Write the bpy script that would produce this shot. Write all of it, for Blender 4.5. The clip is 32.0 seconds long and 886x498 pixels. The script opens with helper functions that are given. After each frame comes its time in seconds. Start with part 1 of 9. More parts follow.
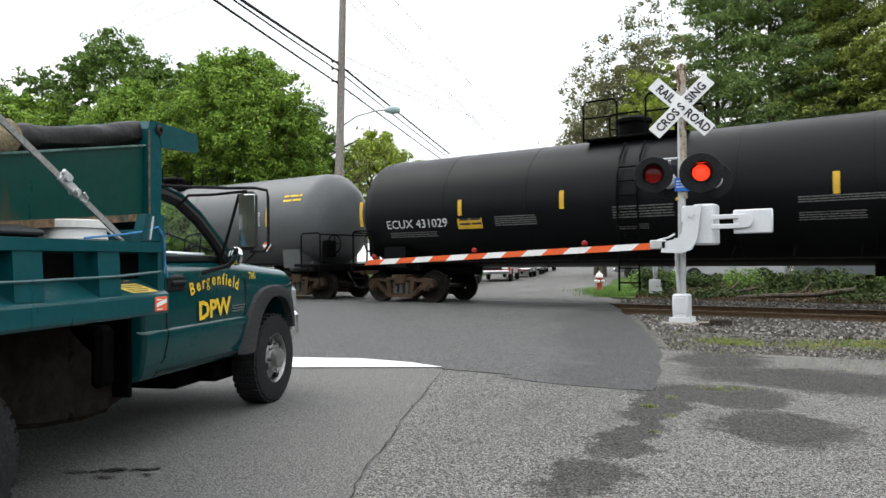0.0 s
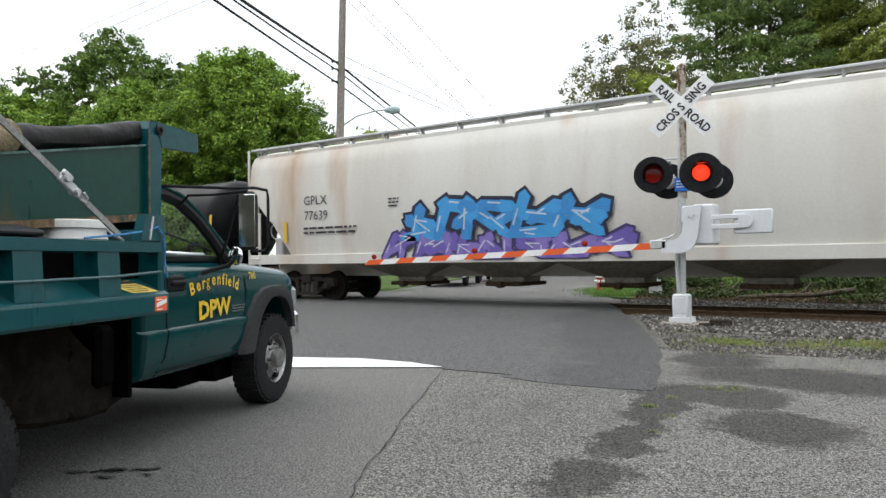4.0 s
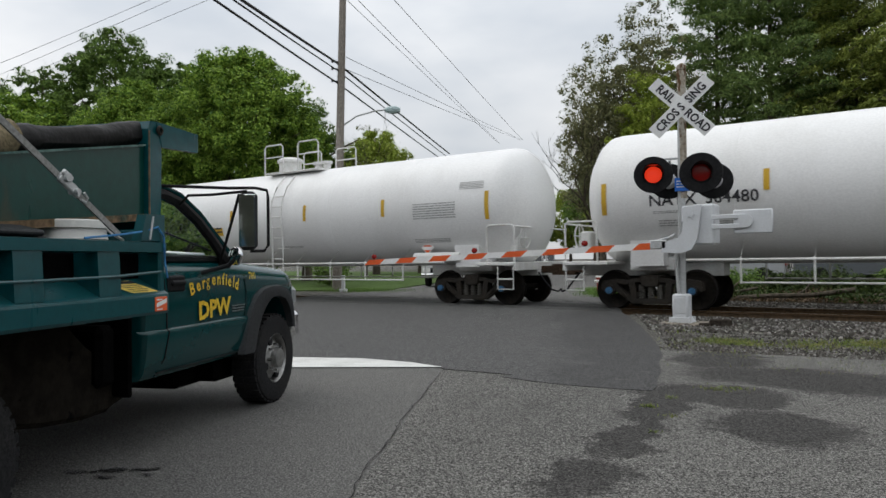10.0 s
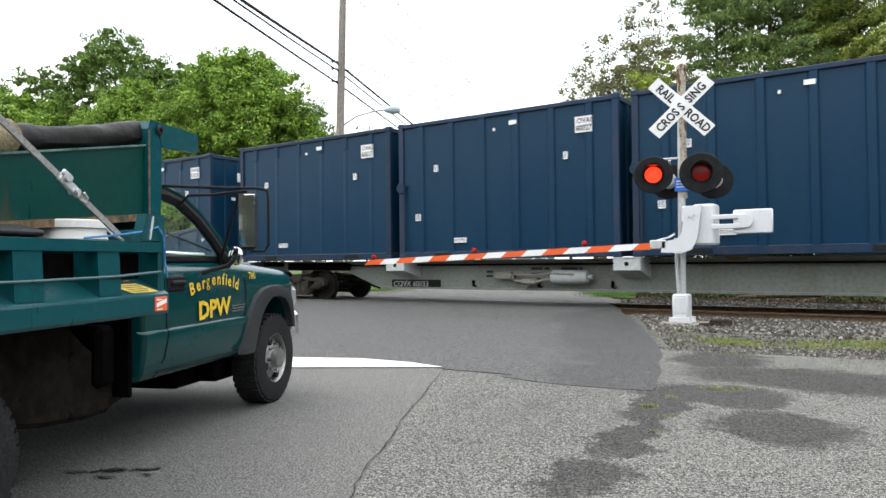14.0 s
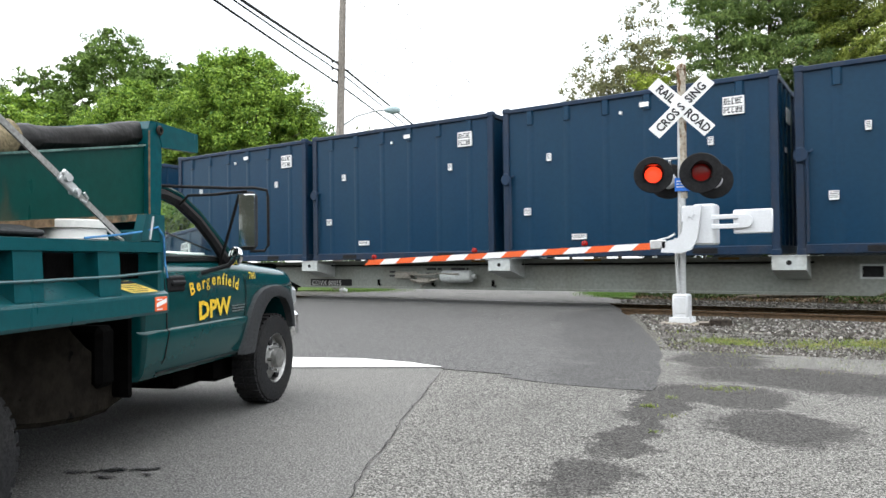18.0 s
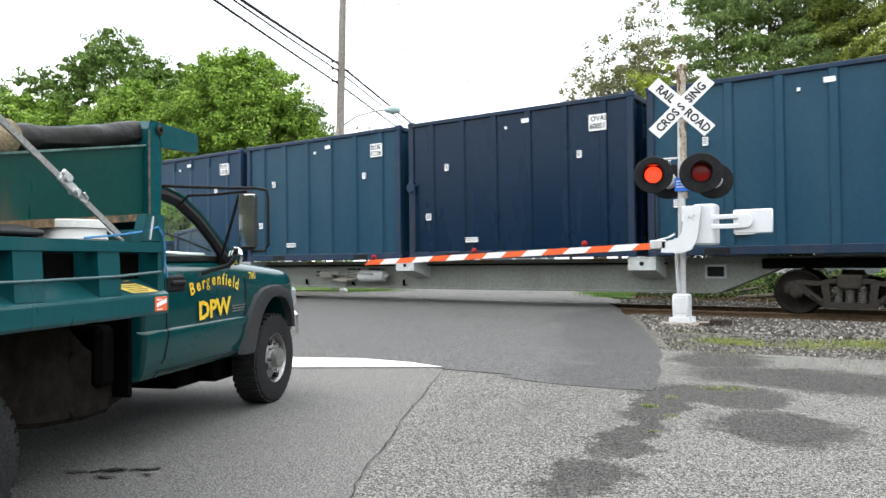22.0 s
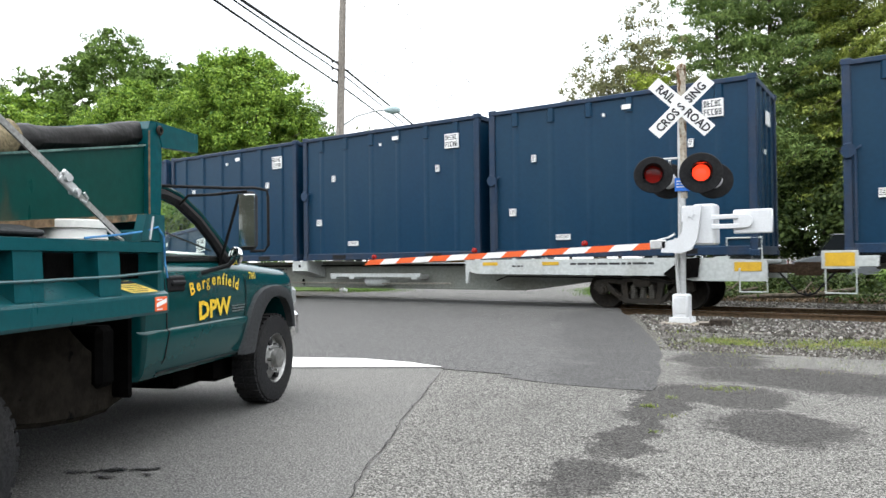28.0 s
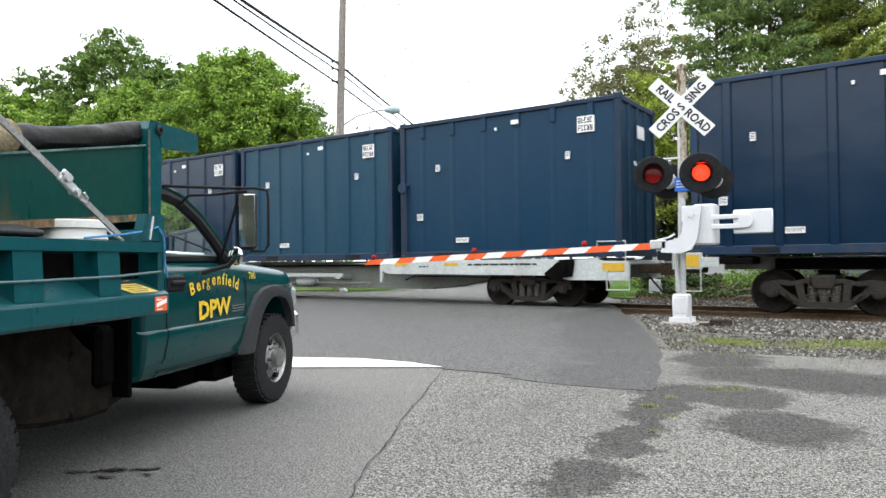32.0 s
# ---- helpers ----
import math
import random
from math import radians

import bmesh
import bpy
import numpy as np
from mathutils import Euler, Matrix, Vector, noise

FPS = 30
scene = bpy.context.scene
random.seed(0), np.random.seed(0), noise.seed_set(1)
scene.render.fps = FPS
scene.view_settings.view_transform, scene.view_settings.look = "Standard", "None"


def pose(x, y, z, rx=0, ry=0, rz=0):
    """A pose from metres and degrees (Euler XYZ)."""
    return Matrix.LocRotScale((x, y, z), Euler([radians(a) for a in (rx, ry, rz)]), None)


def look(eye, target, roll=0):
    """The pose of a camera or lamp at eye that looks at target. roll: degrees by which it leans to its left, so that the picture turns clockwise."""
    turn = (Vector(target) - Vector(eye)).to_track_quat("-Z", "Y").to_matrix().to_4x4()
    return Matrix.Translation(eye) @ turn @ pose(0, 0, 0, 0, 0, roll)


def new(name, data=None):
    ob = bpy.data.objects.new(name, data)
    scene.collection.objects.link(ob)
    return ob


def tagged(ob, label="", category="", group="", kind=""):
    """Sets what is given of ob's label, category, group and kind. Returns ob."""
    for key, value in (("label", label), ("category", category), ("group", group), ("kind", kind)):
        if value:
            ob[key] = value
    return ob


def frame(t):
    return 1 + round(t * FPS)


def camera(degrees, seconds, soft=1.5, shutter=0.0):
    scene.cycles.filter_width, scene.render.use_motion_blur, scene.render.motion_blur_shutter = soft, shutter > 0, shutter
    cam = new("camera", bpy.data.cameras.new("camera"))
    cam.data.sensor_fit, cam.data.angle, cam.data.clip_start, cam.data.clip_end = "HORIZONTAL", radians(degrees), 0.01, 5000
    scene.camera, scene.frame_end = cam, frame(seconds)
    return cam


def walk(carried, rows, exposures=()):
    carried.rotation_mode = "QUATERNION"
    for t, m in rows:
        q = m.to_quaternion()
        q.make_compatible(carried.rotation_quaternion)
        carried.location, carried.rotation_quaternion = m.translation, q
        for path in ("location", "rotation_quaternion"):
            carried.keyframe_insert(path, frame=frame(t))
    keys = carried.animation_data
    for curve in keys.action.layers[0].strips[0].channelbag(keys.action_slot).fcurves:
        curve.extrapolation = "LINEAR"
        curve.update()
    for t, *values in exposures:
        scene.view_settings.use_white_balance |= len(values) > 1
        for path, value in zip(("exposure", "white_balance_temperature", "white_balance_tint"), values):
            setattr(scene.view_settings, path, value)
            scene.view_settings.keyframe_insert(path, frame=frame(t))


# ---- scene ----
SECONDS = 32.0
cam = camera(64.69, SECONDS, soft=1.5, shutter=0.06)
EYE = pose(0, 0, 1.2, 90.907, 0, 33.95) @ pose(0, 0, 0, 0, 0, -0.69)
walk(cam, [(0, EYE), (SECONDS, EYE)],
     exposures=[(0, -0.42), (1.5, -0.36), (3.0, -0.3), (3.5, -0.42), (5.5, -0.95), (6.5, -1.15), (9.0, -1.4), (11.2, -1.45), (12.0, -1.2), (12.5, -0.88), (13.0, -0.62), (14.0, -0.12), (17.0, 0.05), (19.0, 0.1), (23.0, 0.13), (32.0, 0.08)])

# track: runs along x, trains go towards -x
TRACK_Y, RAIL_Z = 16.04, 0.071
TRAIN_START = -72.49


def train_run(t):
    """How far the train has gone at t seconds, in metres."""
    x = (t - 16) / 16
    return 16 * (14.0788 * x - 0.15055 * x**2 - 0.06248 * x**3 + 0.10979 * x**4)


# ---- world and light ----
world = bpy.data.worlds.new("overcast_sky")
scene.world = world
world.use_nodes = True
wn, wl = world.node_tree.nodes, world.node_tree.links
wn.clear()
w_out, w_bg = wn.new("ShaderNodeOutputWorld"), wn.new("ShaderNodeBackground")
w_sky = wn.new("ShaderNodeTexSky")
w_sky.sky_type, w_sky.sun_disc = "NISHITA", False
w_sky.sun_elevation, w_sky.sun_rotation = radians(57), radians(258)
w_geo, w_map, w_noise, w_ramp = wn.new("ShaderNodeTexCoord"), wn.new("ShaderNodeMapping"), wn.new("ShaderNodeTexNoise"), wn.new("ShaderNodeValToRGB")
w_map.inputs["Scale"].default_value = (1.0, 1.0, 2.6)
w_noise.inputs["Scale"].default_value, w_noise.inputs["Detail"].default_value = 2.2, 5
w_ramp.color_ramp.elements[0].position, w_ramp.color_ramp.elements[0].color = 0.34, (7.4, 7.9, 8.5, 1)
w_ramp.color_ramp.elements[1].position, w_ramp.color_ramp.elements[1].color = 0.62, (11.0, 11.1, 11.2, 1)
w_mix = wn.new("ShaderNodeMix")
w_mix.data_type = "RGBA"
w_mix.inputs["Factor"].default_value = 0.9
wl.new(w_geo.outputs["Generated"], w_map.inputs["Vector"])
wl.new(w_map.outputs["Vector"], w_noise.inputs["Vector"])
wl.new(w_noise.outputs["Fac"], w_ramp.inputs["Fac"])
wl.new(w_sky.outputs["Color"], w_mix.inputs[6])
wl.new(w_ramp.outputs["Color"], w_mix.inputs[7])
# an overcast dome: brighter overhead than at the horizon
w_sep, w_dome, w_mul = wn.new("ShaderNodeSeparateXYZ"), wn.new("ShaderNodeMapRange"), wn.new("ShaderNodeVectorMath")
w_dome.inputs["To Min"].default_value, w_dome.inputs["To Max"].default_value = 1.12, 2.5
w_mul.operation = "SCALE"
wl.new(w_geo.outputs["Generated"], w_sep.inputs["Vector"])
wl.new(w_sep.outputs["Z"], w_dome.inputs["Value"])
wl.new(w_mix.outputs[2], w_mul.inputs[0])
wl.new(w_dome.outputs["Result"], w_mul.inputs["Scale"])
wl.new(w_mul.outputs["Vector"], w_bg.inputs["Color"])
w_bg.inputs["Strength"].default_value = 0.165
wl.new(w_bg.outputs["Background"], w_out.inputs["Surface"])

sun = new("sun", bpy.data.lights.new("sun", "SUN"))
sun.data.energy, sun.data.angle, sun.data.color = 1.5, radians(40), (1.0, 0.97, 0.92)
sun.matrix_basis = look((-38, -8, 60), (0, 0, 0))
# ---- materials ----
def surf(name, base, rough=0.6, metal=0.0, vary=0.25, grain=30.0, stain=(0.05, 0.045, 0.04), stain_scale=1.5, stain_amount=0.3,
         streak=1.0, bump=0.1, bump_scale=60.0, rnd=0.0, spec=0.3, coat=0.0, spots=None, cells=None, blots=None):
    """A worn surface: base colour, fine grain, broad stains (stretched downwards by streak), bump. rnd: brightness change from piece to piece. cells: single grains (per metre, darkest, lightest). blots: ragged stains (colour, strength, ovals of stain, ovals left bare), an oval being x, y, half widths, turn."""
    mt = bpy.data.materials.new(name)
    mt.use_nodes = True
    n, l = mt.node_tree.nodes, mt.node_tree.links
    b = n["Principled BSDF"]
    co, mp = n.new("ShaderNodeTexCoord"), n.new("ShaderNodeMapping")
    mp.inputs["Scale"].default_value = (1, 1, 1 / streak)
    l.new(co.outputs["Object"], mp.inputs["Vector"])
    ns, ng = n.new("ShaderNodeTexNoise"), n.new("ShaderNodeTexNoise")
    ns.inputs["Scale"].default_value, ns.inputs["Detail"].default_value, ns.inputs["Roughness"].default_value = stain_scale, 6, 0.62
    ng.inputs["Scale"].default_value, ng.inputs["Detail"].default_value = grain, 4
    l.new(mp.outputs["Vector"], ns.inputs["Vector"])
    l.new(co.outputs["Object"], ng.inputs["Vector"])
    rs = n.new("ShaderNodeMapRange")
    rs.inputs["From Min"].default_value, rs.inputs["From Max"].default_value = 0.45, 0.75
    rs.inputs["To Max"].default_value = stain_amount
    l.new(ns.outputs["Fac"], rs.inputs["Value"])
    mx = n.new("ShaderNodeMix")
    mx.data_type = "RGBA"
    mx.inputs[6].default_value, mx.inputs[7].default_value = (*base, 1), (*stain, 1)
    l.new(rs.outputs["Result"], mx.inputs["Factor"])
    hv = n.new("ShaderNodeHueSaturation")
    vr = n.new("ShaderNodeMapRange")
    vr.inputs["From Min"].default_value, vr.inputs["From Max"].default_value = 0.36, 0.64
    vr.inputs["To Min"].default_value, vr.inputs["To Max"].default_value = 1 - vary, 1 + vary
    l.new(ng.outputs["Fac"], vr.inputs["Value"])
    last = vr.outputs["Result"]
    if rnd:
        oi, rr, mu = n.new("ShaderNodeObjectInfo"), n.new("ShaderNodeMapRange"), n.new("ShaderNodeMath")
        rr.inputs["To Min"].default_value, rr.inputs["To Max"].default_value = 1 - rnd, 1 + rnd
        mu.operation = "MULTIPLY"
        l.new(oi.outputs["Random"], rr.inputs["Value"])
        l.new(rr.outputs["Result"], mu.inputs[0])
        l.new(last, mu.inputs[1])
        last = mu.outputs["Value"]
    l.new(last, hv.inputs["Value"])
    l.new(mx.outputs[2], hv.inputs["Color"])
    col = hv.outputs["Color"]
    if spots:
        (sc, lo, hi, colour) = spots
        nv, rv, m2 = n.new("ShaderNodeTexNoise"), n.new("ShaderNodeMapRange"), n.new("ShaderNodeMix")
        nv.inputs["Scale"].default_value, nv.inputs["Detail"].default_value = sc, 8
        rv.inputs["From Min"].default_value, rv.inputs["From Max"].default_value = lo, hi
        m2.data_type = "RGBA"
        m2.inputs[7].default_value = (*colour, 1)
        l.new(mp.outputs["Vector"], nv.inputs["Vector"])
        l.new(nv.outputs["Fac"], rv.inputs["Value"])
        l.new(rv.outputs["Result"], m2.inputs["Factor"])
        l.new(col, m2.inputs[6])
        col = m2.outputs[2]
    if blots:
        colour, strength, dark, bare = blots
        nd, sub, mul, add = n.new("ShaderNodeTexNoise"), n.new("ShaderNodeVectorMath"), n.new("ShaderNodeVectorMath"), n.new("ShaderNodeVectorMath")
        nd.inputs["Scale"].default_value, nd.inputs["Detail"].default_value, nd.inputs["Roughness"].default_value = 1.9, 8, 0.7
        sub.operation, sub.inputs[1].default_value = "SUBTRACT", (0.5, 0.5, 0.5)
        mul.operation, mul.inputs[1].default_value = "MULTIPLY", (0.95, 0.95, 0.0)
        l.new(co.outputs["Object"], nd.inputs["Vector"])
        l.new(nd.outputs["Color"], sub.inputs[0])
        l.new(sub.outputs["Vector"], mul.inputs[0])
        l.new(co.outputs["Object"], add.inputs[0])
        l.new(mul.outputs["Vector"], add.inputs[1])
        ends = []
        for ovals in (dark, bare):
            end = None
            for x, y, rx, ry, turn in ovals:
                om, og = n.new("ShaderNodeMapping"), n.new("ShaderNodeTexGradient")
                om.vector_type, og.gradient_type = "TEXTURE", "SPHERICAL"
                om.inputs["Location"].default_value, om.inputs["Rotation"].default_value, om.inputs["Scale"].default_value = (x, y, 0), (0, 0, radians(turn)), (rx, ry, 3)
                l.new(add.outputs["Vector"], om.inputs["Vector"])
                l.new(om.outputs["Vector"], og.inputs["Vector"])
                if end is None:
                    end = og.outputs["Fac"]
                else:
                    mxo = n.new("ShaderNodeMath")
                    mxo.operation = "MAXIMUM"
                    l.new(end, mxo.inputs[0])
                    l.new(og.outputs["Fac"], mxo.inputs[1])
                    end = mxo.outputs["Value"]
            ends.append(end)
        take, fn, fa, fr, fm = n.new("ShaderNodeMath"), n.new("ShaderNodeTexNoise"), n.new("ShaderNodeMath"), n.new("ShaderNodeMapRange"), n.new("ShaderNodeMix")
        take.operation, fa.operation, fa.inputs[1].default_value = "SUBTRACT", "MULTIPLY_ADD", 0.8
        fn.inputs["Scale"].default_value, fn.inputs["Detail"].default_value, fn.inputs["Roughness"].default_value = 22, 7, 0.75
        l.new(ends[0], take.inputs[0])
        if ends[1] is not None:
            l.new(ends[1], take.inputs[1])
        else:
            take.inputs[1].default_value = 0.0
        l.new(co.outputs["Object"], fn.inputs["Vector"])
        l.new(fn.outputs["Fac"], fa.inputs[0])
        l.new(take.outputs["Value"], fa.inputs[2])
        fr.inputs["From Min"].default_value, fr.inputs["From Max"].default_value, fr.inputs["To Max"].default_value = 0.52, 0.72, strength
        fm.data_type, fm.inputs[7].default_value = "RGBA", (*colour, 1)
        l.new(fa.outputs["Value"], fr.inputs["Value"])
        l.new(fr.outputs["Result"], fm.inputs["Factor"])
        l.new(col, fm.inputs[6])
        col = fm.outputs[2]
    if cells:
        vo, sx, cr, hc = n.new("ShaderNodeTexVoronoi"), n.new("ShaderNodeSeparateColor"), n.new("ShaderNodeMapRange"), n.new("ShaderNodeHueSaturation")
        vo.inputs["Scale"].default_value = cells[0]
        cr.inputs["To Min"].default_value, cr.inputs["To Max"].default_value = cells[1], cells[2]
        l.new(co.outputs["Object"], vo.inputs["Vector"])
        l.new(vo.outputs["Color"], sx.inputs["Color"])
        l.new(sx.outputs["Red"], cr.inputs["Value"])
        l.new(cr.outputs["Result"], hc.inputs["Value"])
        l.new(col, hc.inputs["Color"])
        col = hc.outputs["Color"]
    l.new(col, b.inputs["Base Color"])
    rg = n.new("ShaderNodeMapRange")
    rg.inputs["To Min"].default_value, rg.inputs["To Max"].default_value = max(rough - 0.12, 0.03), min(rough + 0.15, 1)
    l.new(ns.outputs["Fac"], rg.inputs["Value"])
    l.new(rg.outputs["Result"], b.inputs["Roughness"])
    b.inputs["Metallic"].default_value, b.inputs["Specular IOR Level"].default_value = metal, spec
    b.inputs["Coat Weight"].default_value, b.inputs["Coat Roughness"].default_value = coat, 0.08
    if bump:
        nb, bp = n.new("ShaderNodeTexNoise"), n.new("ShaderNodeBump")
        nb.inputs["Scale"].default_value, nb.inputs["Detail"].default_value = bump_scale, 5
        bp.inputs["Strength"].default_value, bp.inputs["Distance"].default_value = bump, 0.02
        l.new(co.outputs["Object"], nb.inputs["Vector"])
        l.new(nb.outputs["Fac"], bp.inputs["Height"])
        l.new(bp.outputs["Normal"], b.inputs["Normal"])
    return mt


def glow(name, colour, strength, base=(0.3, 0.02, 0.01)):
    mt = bpy.data.materials.new(name)
    mt.use_nodes = True
    b = mt.node_tree.nodes["Principled BSDF"]
    b.inputs["Base Color"].default_value = (*base, 1)
    b.inputs["Emission Color"].default_value, b.inputs["Emission Strength"].default_value = (*colour, 1), strength
    b.inputs["Roughness"].default_value = 0.3
    return mt


def glass(name, tint=(0.75, 0.85, 0.82), rough=0.02):
    mt = bpy.data.materials.new(name)
    mt.use_nodes = True
    b = mt.node_tree.nodes["Principled BSDF"]
    b.inputs["Base Color"].default_value = (*tint, 1)
    b.inputs["Transmission Weight"].default_value, b.inputs["Roughness"].default_value, b.inputs["IOR"].default_value = 1.0, rough, 1.1
    return mt


RUST, DIRT = (0.16, 0.07, 0.03), (0.06, 0.05, 0.04)
m_black_tank = surf("black_tank_paint", (0.003, 0.0035, 0.0038), 0.4, 0, 0.12, 25, (0.006, 0.0066, 0.007), 0.7, 0.6, 4, 0.02, spec=0.12)
m_grey_tank = surf("faded_grey_tank_paint", (0.085, 0.09, 0.092), 0.4, 0, 0.06, 20, (0.11, 0.11, 0.11), 0.8, 0.8, 5, 0.05)
m_white_tank = surf("white_tank_paint", (0.8, 0.8, 0.79), 0.35, 0, 0.05, 30, (0.42, 0.40, 0.36), 0.6, 0.25, 4, 0.03, spec=0.4)
m_white_steel = surf("white_painted_steel", (0.7, 0.7, 0.68), 0.45, 0, 0.12, 40, (0.3, 0.26, 0.2), 3, 0.35, 3, 0.1)
m_hopper = surf("grey_white_hopper_paint", (0.60, 0.585, 0.54), 0.5, 0, 0.03, 20, (0.36, 0.30, 0.22), 0.5, 0.4, 5, 0.0, spots=(0.6, 0.58, 0.80, (0.34, 0.18, 0.07)))
m_hopper_white = surf("white_hopper_paint", (0.80, 0.795, 0.775), 0.4, 0, 0.02, 20, (0.55, 0.52, 0.46), 0.7, 0.3, 5, 0.0)
# darker than the body paint, with the shade under the slopes in its colour
m_hopper_shade = surf("shaded_slope_steel", (0.30, 0.28, 0.23), 0.7, 0, 0.2, 12, (0.12, 0.10, 0.07), 1.2, 0.6, 3, 0.15)
m_box = surf("dark_blue_boxcar_paint", (0.006, 0.017, 0.025), 0.45, 0, 0.08, 20, (0.014, 0.027, 0.035), 0.8, 0.6, 5, 0.03, spec=0.13)
m_coil = surf("tan_brown_hood_paint", (0.215, 0.175, 0.12), 0.5, 0, 0.05, 20, (0.12, 0.085, 0.055), 0.6, 0.6, 5, 0.05, spec=0.25)
m_coil_sill = surf("dusty_grey_sill_paint", (0.25, 0.235, 0.2), 0.6, 0, 0.2, 20, (0.14, 0.11, 0.08), 1.3, 0.7, 4, 0.1)
BLUES = [surf("blue_container_paint", (0.0035, 0.030, 0.066), 0.34, 0, 0.05, 14, (0.009, 0.038, 0.066), 0.9, 0.6, 5, 0.10, 1.6, spec=0.2),
         surf("navy_container_paint", (0.0015, 0.014, 0.036), 0.25, 0, 0.05, 14, (0.004, 0.019, 0.042), 0.9, 0.5, 5, 0.12, 1.4, spec=0.22),
         surf("faded_blue_container_paint", (0.008, 0.045, 0.08), 0.38, 0, 0.06, 14, (0.022, 0.062, 0.088), 0.8, 0.75, 5, 0.10, 1.6, spec=0.2),
         surf("dented_glossy_blue_paint", (0.002, 0.016, 0.04), 0.2, 0, 0.05, 14, (0.006, 0.024, 0.05), 0.9, 0.5, 3, 0.8, 1.1, spec=0.34)]
m_blue = BLUES[0]
m_blue_edge = surf("worn_blue_container_frame", (0.010, 0.028, 0.06), 0.45, 0, 0.12, 30, (0.05, 0.045, 0.045), 3, 0.5, 3, 0.03, rnd=0.2, spec=0.22)
m_spine = surf("light_grey_flatcar_paint", (0.235, 0.25, 0.225), 0.55, 0, 0.12, 15, (0.15, 0.13, 0.10), 0.9, 0.55, 3, 0.08)
m_spine_white = surf("white_flatcar_end_paint", (0.46, 0.49, 0.48), 0.5, 0, 0.1, 15, (0.22, 0.2, 0.17), 1.4, 0.5, 3, 0.08)
m_bogie = surf("dusty_cast_steel", (0.036, 0.033, 0.029), 0.75, 0.2, 0.2, 20, (0.055, 0.042, 0.03), 3, 0.6, 1, 0.25, spec=0.08)
m_bogie_rust = surf("rusty_cast_steel", (0.065, 0.042, 0.027), 0.8, 0.2, 0.35, 20, (0.05, 0.04, 0.03), 3, 0.6, 1, 0.25, spec=0.12)
m_wheel = surf("dark_wheel_steel", (0.012, 0.0105, 0.009), 0.6, 0.3, 0.3, 15, (0.035, 0.026, 0.018), 4, 0.5, 1, 0.15, spec=0.15)
m_cap_blue = surf("blue_bearing_cap", (0.05, 0.16, 0.30), 0.5, 0.2, 0.3, 40, DIRT, 8, 0.6)
# deeper than black paint: shade of the cluttered undersides is put into it
m_dark = surf("shaded_black_underframe", (0.0028, 0.0027, 0.0026), 0.7, 0.1, 0.3, 15, (0.010, 0.009, 0.008), 2, 0.5, 1, 0.2, spec=0.03)
m_yellow = surf("yellow_reflective_tape", (0.6, 0.37, 0.03), 0.45, 0, 0.1, 60, (0.3, 0.18, 0.03), 4, 0.5, 2, 0.03)
m_lettering_white = surf("white_stencil_paint", (0.62, 0.62, 0.6), 0.6, 0, 0.2, 60, (0.2, 0.2, 0.2), 9, 0.6, 1, 0.0)
m_lettering_faint = surf("faded_stencil_paint", (0.13, 0.13, 0.127), 0.6, 0, 0.2, 60, (0.1, 0.1, 0.1), 9, 0.6, 1, 0.0)
m_lettering_grey = surf("worn_grey_stencil_paint", (0.36, 0.36, 0.355), 0.6, 0, 0.2, 60, (0.5, 0.5, 0.49), 9, 0.6, 1, 0.0)
m_lettering_black = surf("black_stencil_paint", (0.025, 0.025, 0.028), 0.6, 0, 0.2, 60, (0.08, 0.08, 0.08), 9, 0.4, 1, 0.0)
m_lettering_yellow = surf("yellow_stencil_paint", (0.75, 0.5, 0.03), 0.55, 0, 0.2, 60, (0.3, 0.2, 0.05), 9, 0.4, 1, 0.0)
m_asphalt_new = surf("dark_patched_asphalt", (0.082, 0.081, 0.079), 0.78, 0, 0.75, 60, (0.088, 0.087, 0.085), 0.45, 0.8, 1, 0.5, 120, spec=0.15, spots=(45, 0.64, 0.74, (0.14, 0.138, 0.132)), cells=(130, 0.38, 1.68),
                     blots=((0.05, 0.0495, 0.049), 0.6, ((-2.2, 7.6, 1.6, 3.2, 15), (-3.3, 10.6, 1.8, 3.4, 15), (-4.6, 13.2, 1.8, 2.6, 15)), ((-3.6, 7.6, 0.9, 0.2, 0),)))
m_asphalt = surf("worn_lane_asphalt", (0.126, 0.123, 0.116), 0.8, 0, 0.5, 85, (0.09, 0.09, 0.09), 0.4, 0.6, 1, 0.5, 150, spec=0.15, spots=(55, 0.62, 0.72, (0.2, 0.197, 0.185)), cells=(150, 0.45, 1.6))
m_apron = surf("coarse_old_asphalt", (0.118, 0.115, 0.107), 0.9, 0, 0.8, 110, (0.072, 0.071, 0.067), 0.5, 0.8, 1, 0.9, 75, spots=(40, 0.5, 0.7, (0.19, 0.186, 0.172)), spec=0.1, cells=(115, 0.2, 2.0),
               blots=((0.038, 0.0365, 0.035), 0.8, ((-0.7, 7.6, 1.7, 0.9, 0), (1.9, 7.9, 2.4, 1.0, 0), (-1.9, 8.6, 0.7, 0.9, 0), (-1.72, 5.7, 0.3, 0.9, 0), (-1.62, 4.7, 0.24, 0.8, 5), (-1.5, 3.55, 0.3, 0.6, 0), (-0.8, 5.4, 0.62, 0.8, 0), (0.4, 5.6, 0.6, 0.4, 0), (-1.45, 6.35, 0.9, 0.6, 0)),
                      ((-1.3, 5.74, 0.2, 0.22, 0), (-0.35, 6.25, 0.6, 0.5, 0), (-1.2, 4.75, 0.3, 0.36, 0), (1.2, 6.7, 1.2, 0.4, 0))))
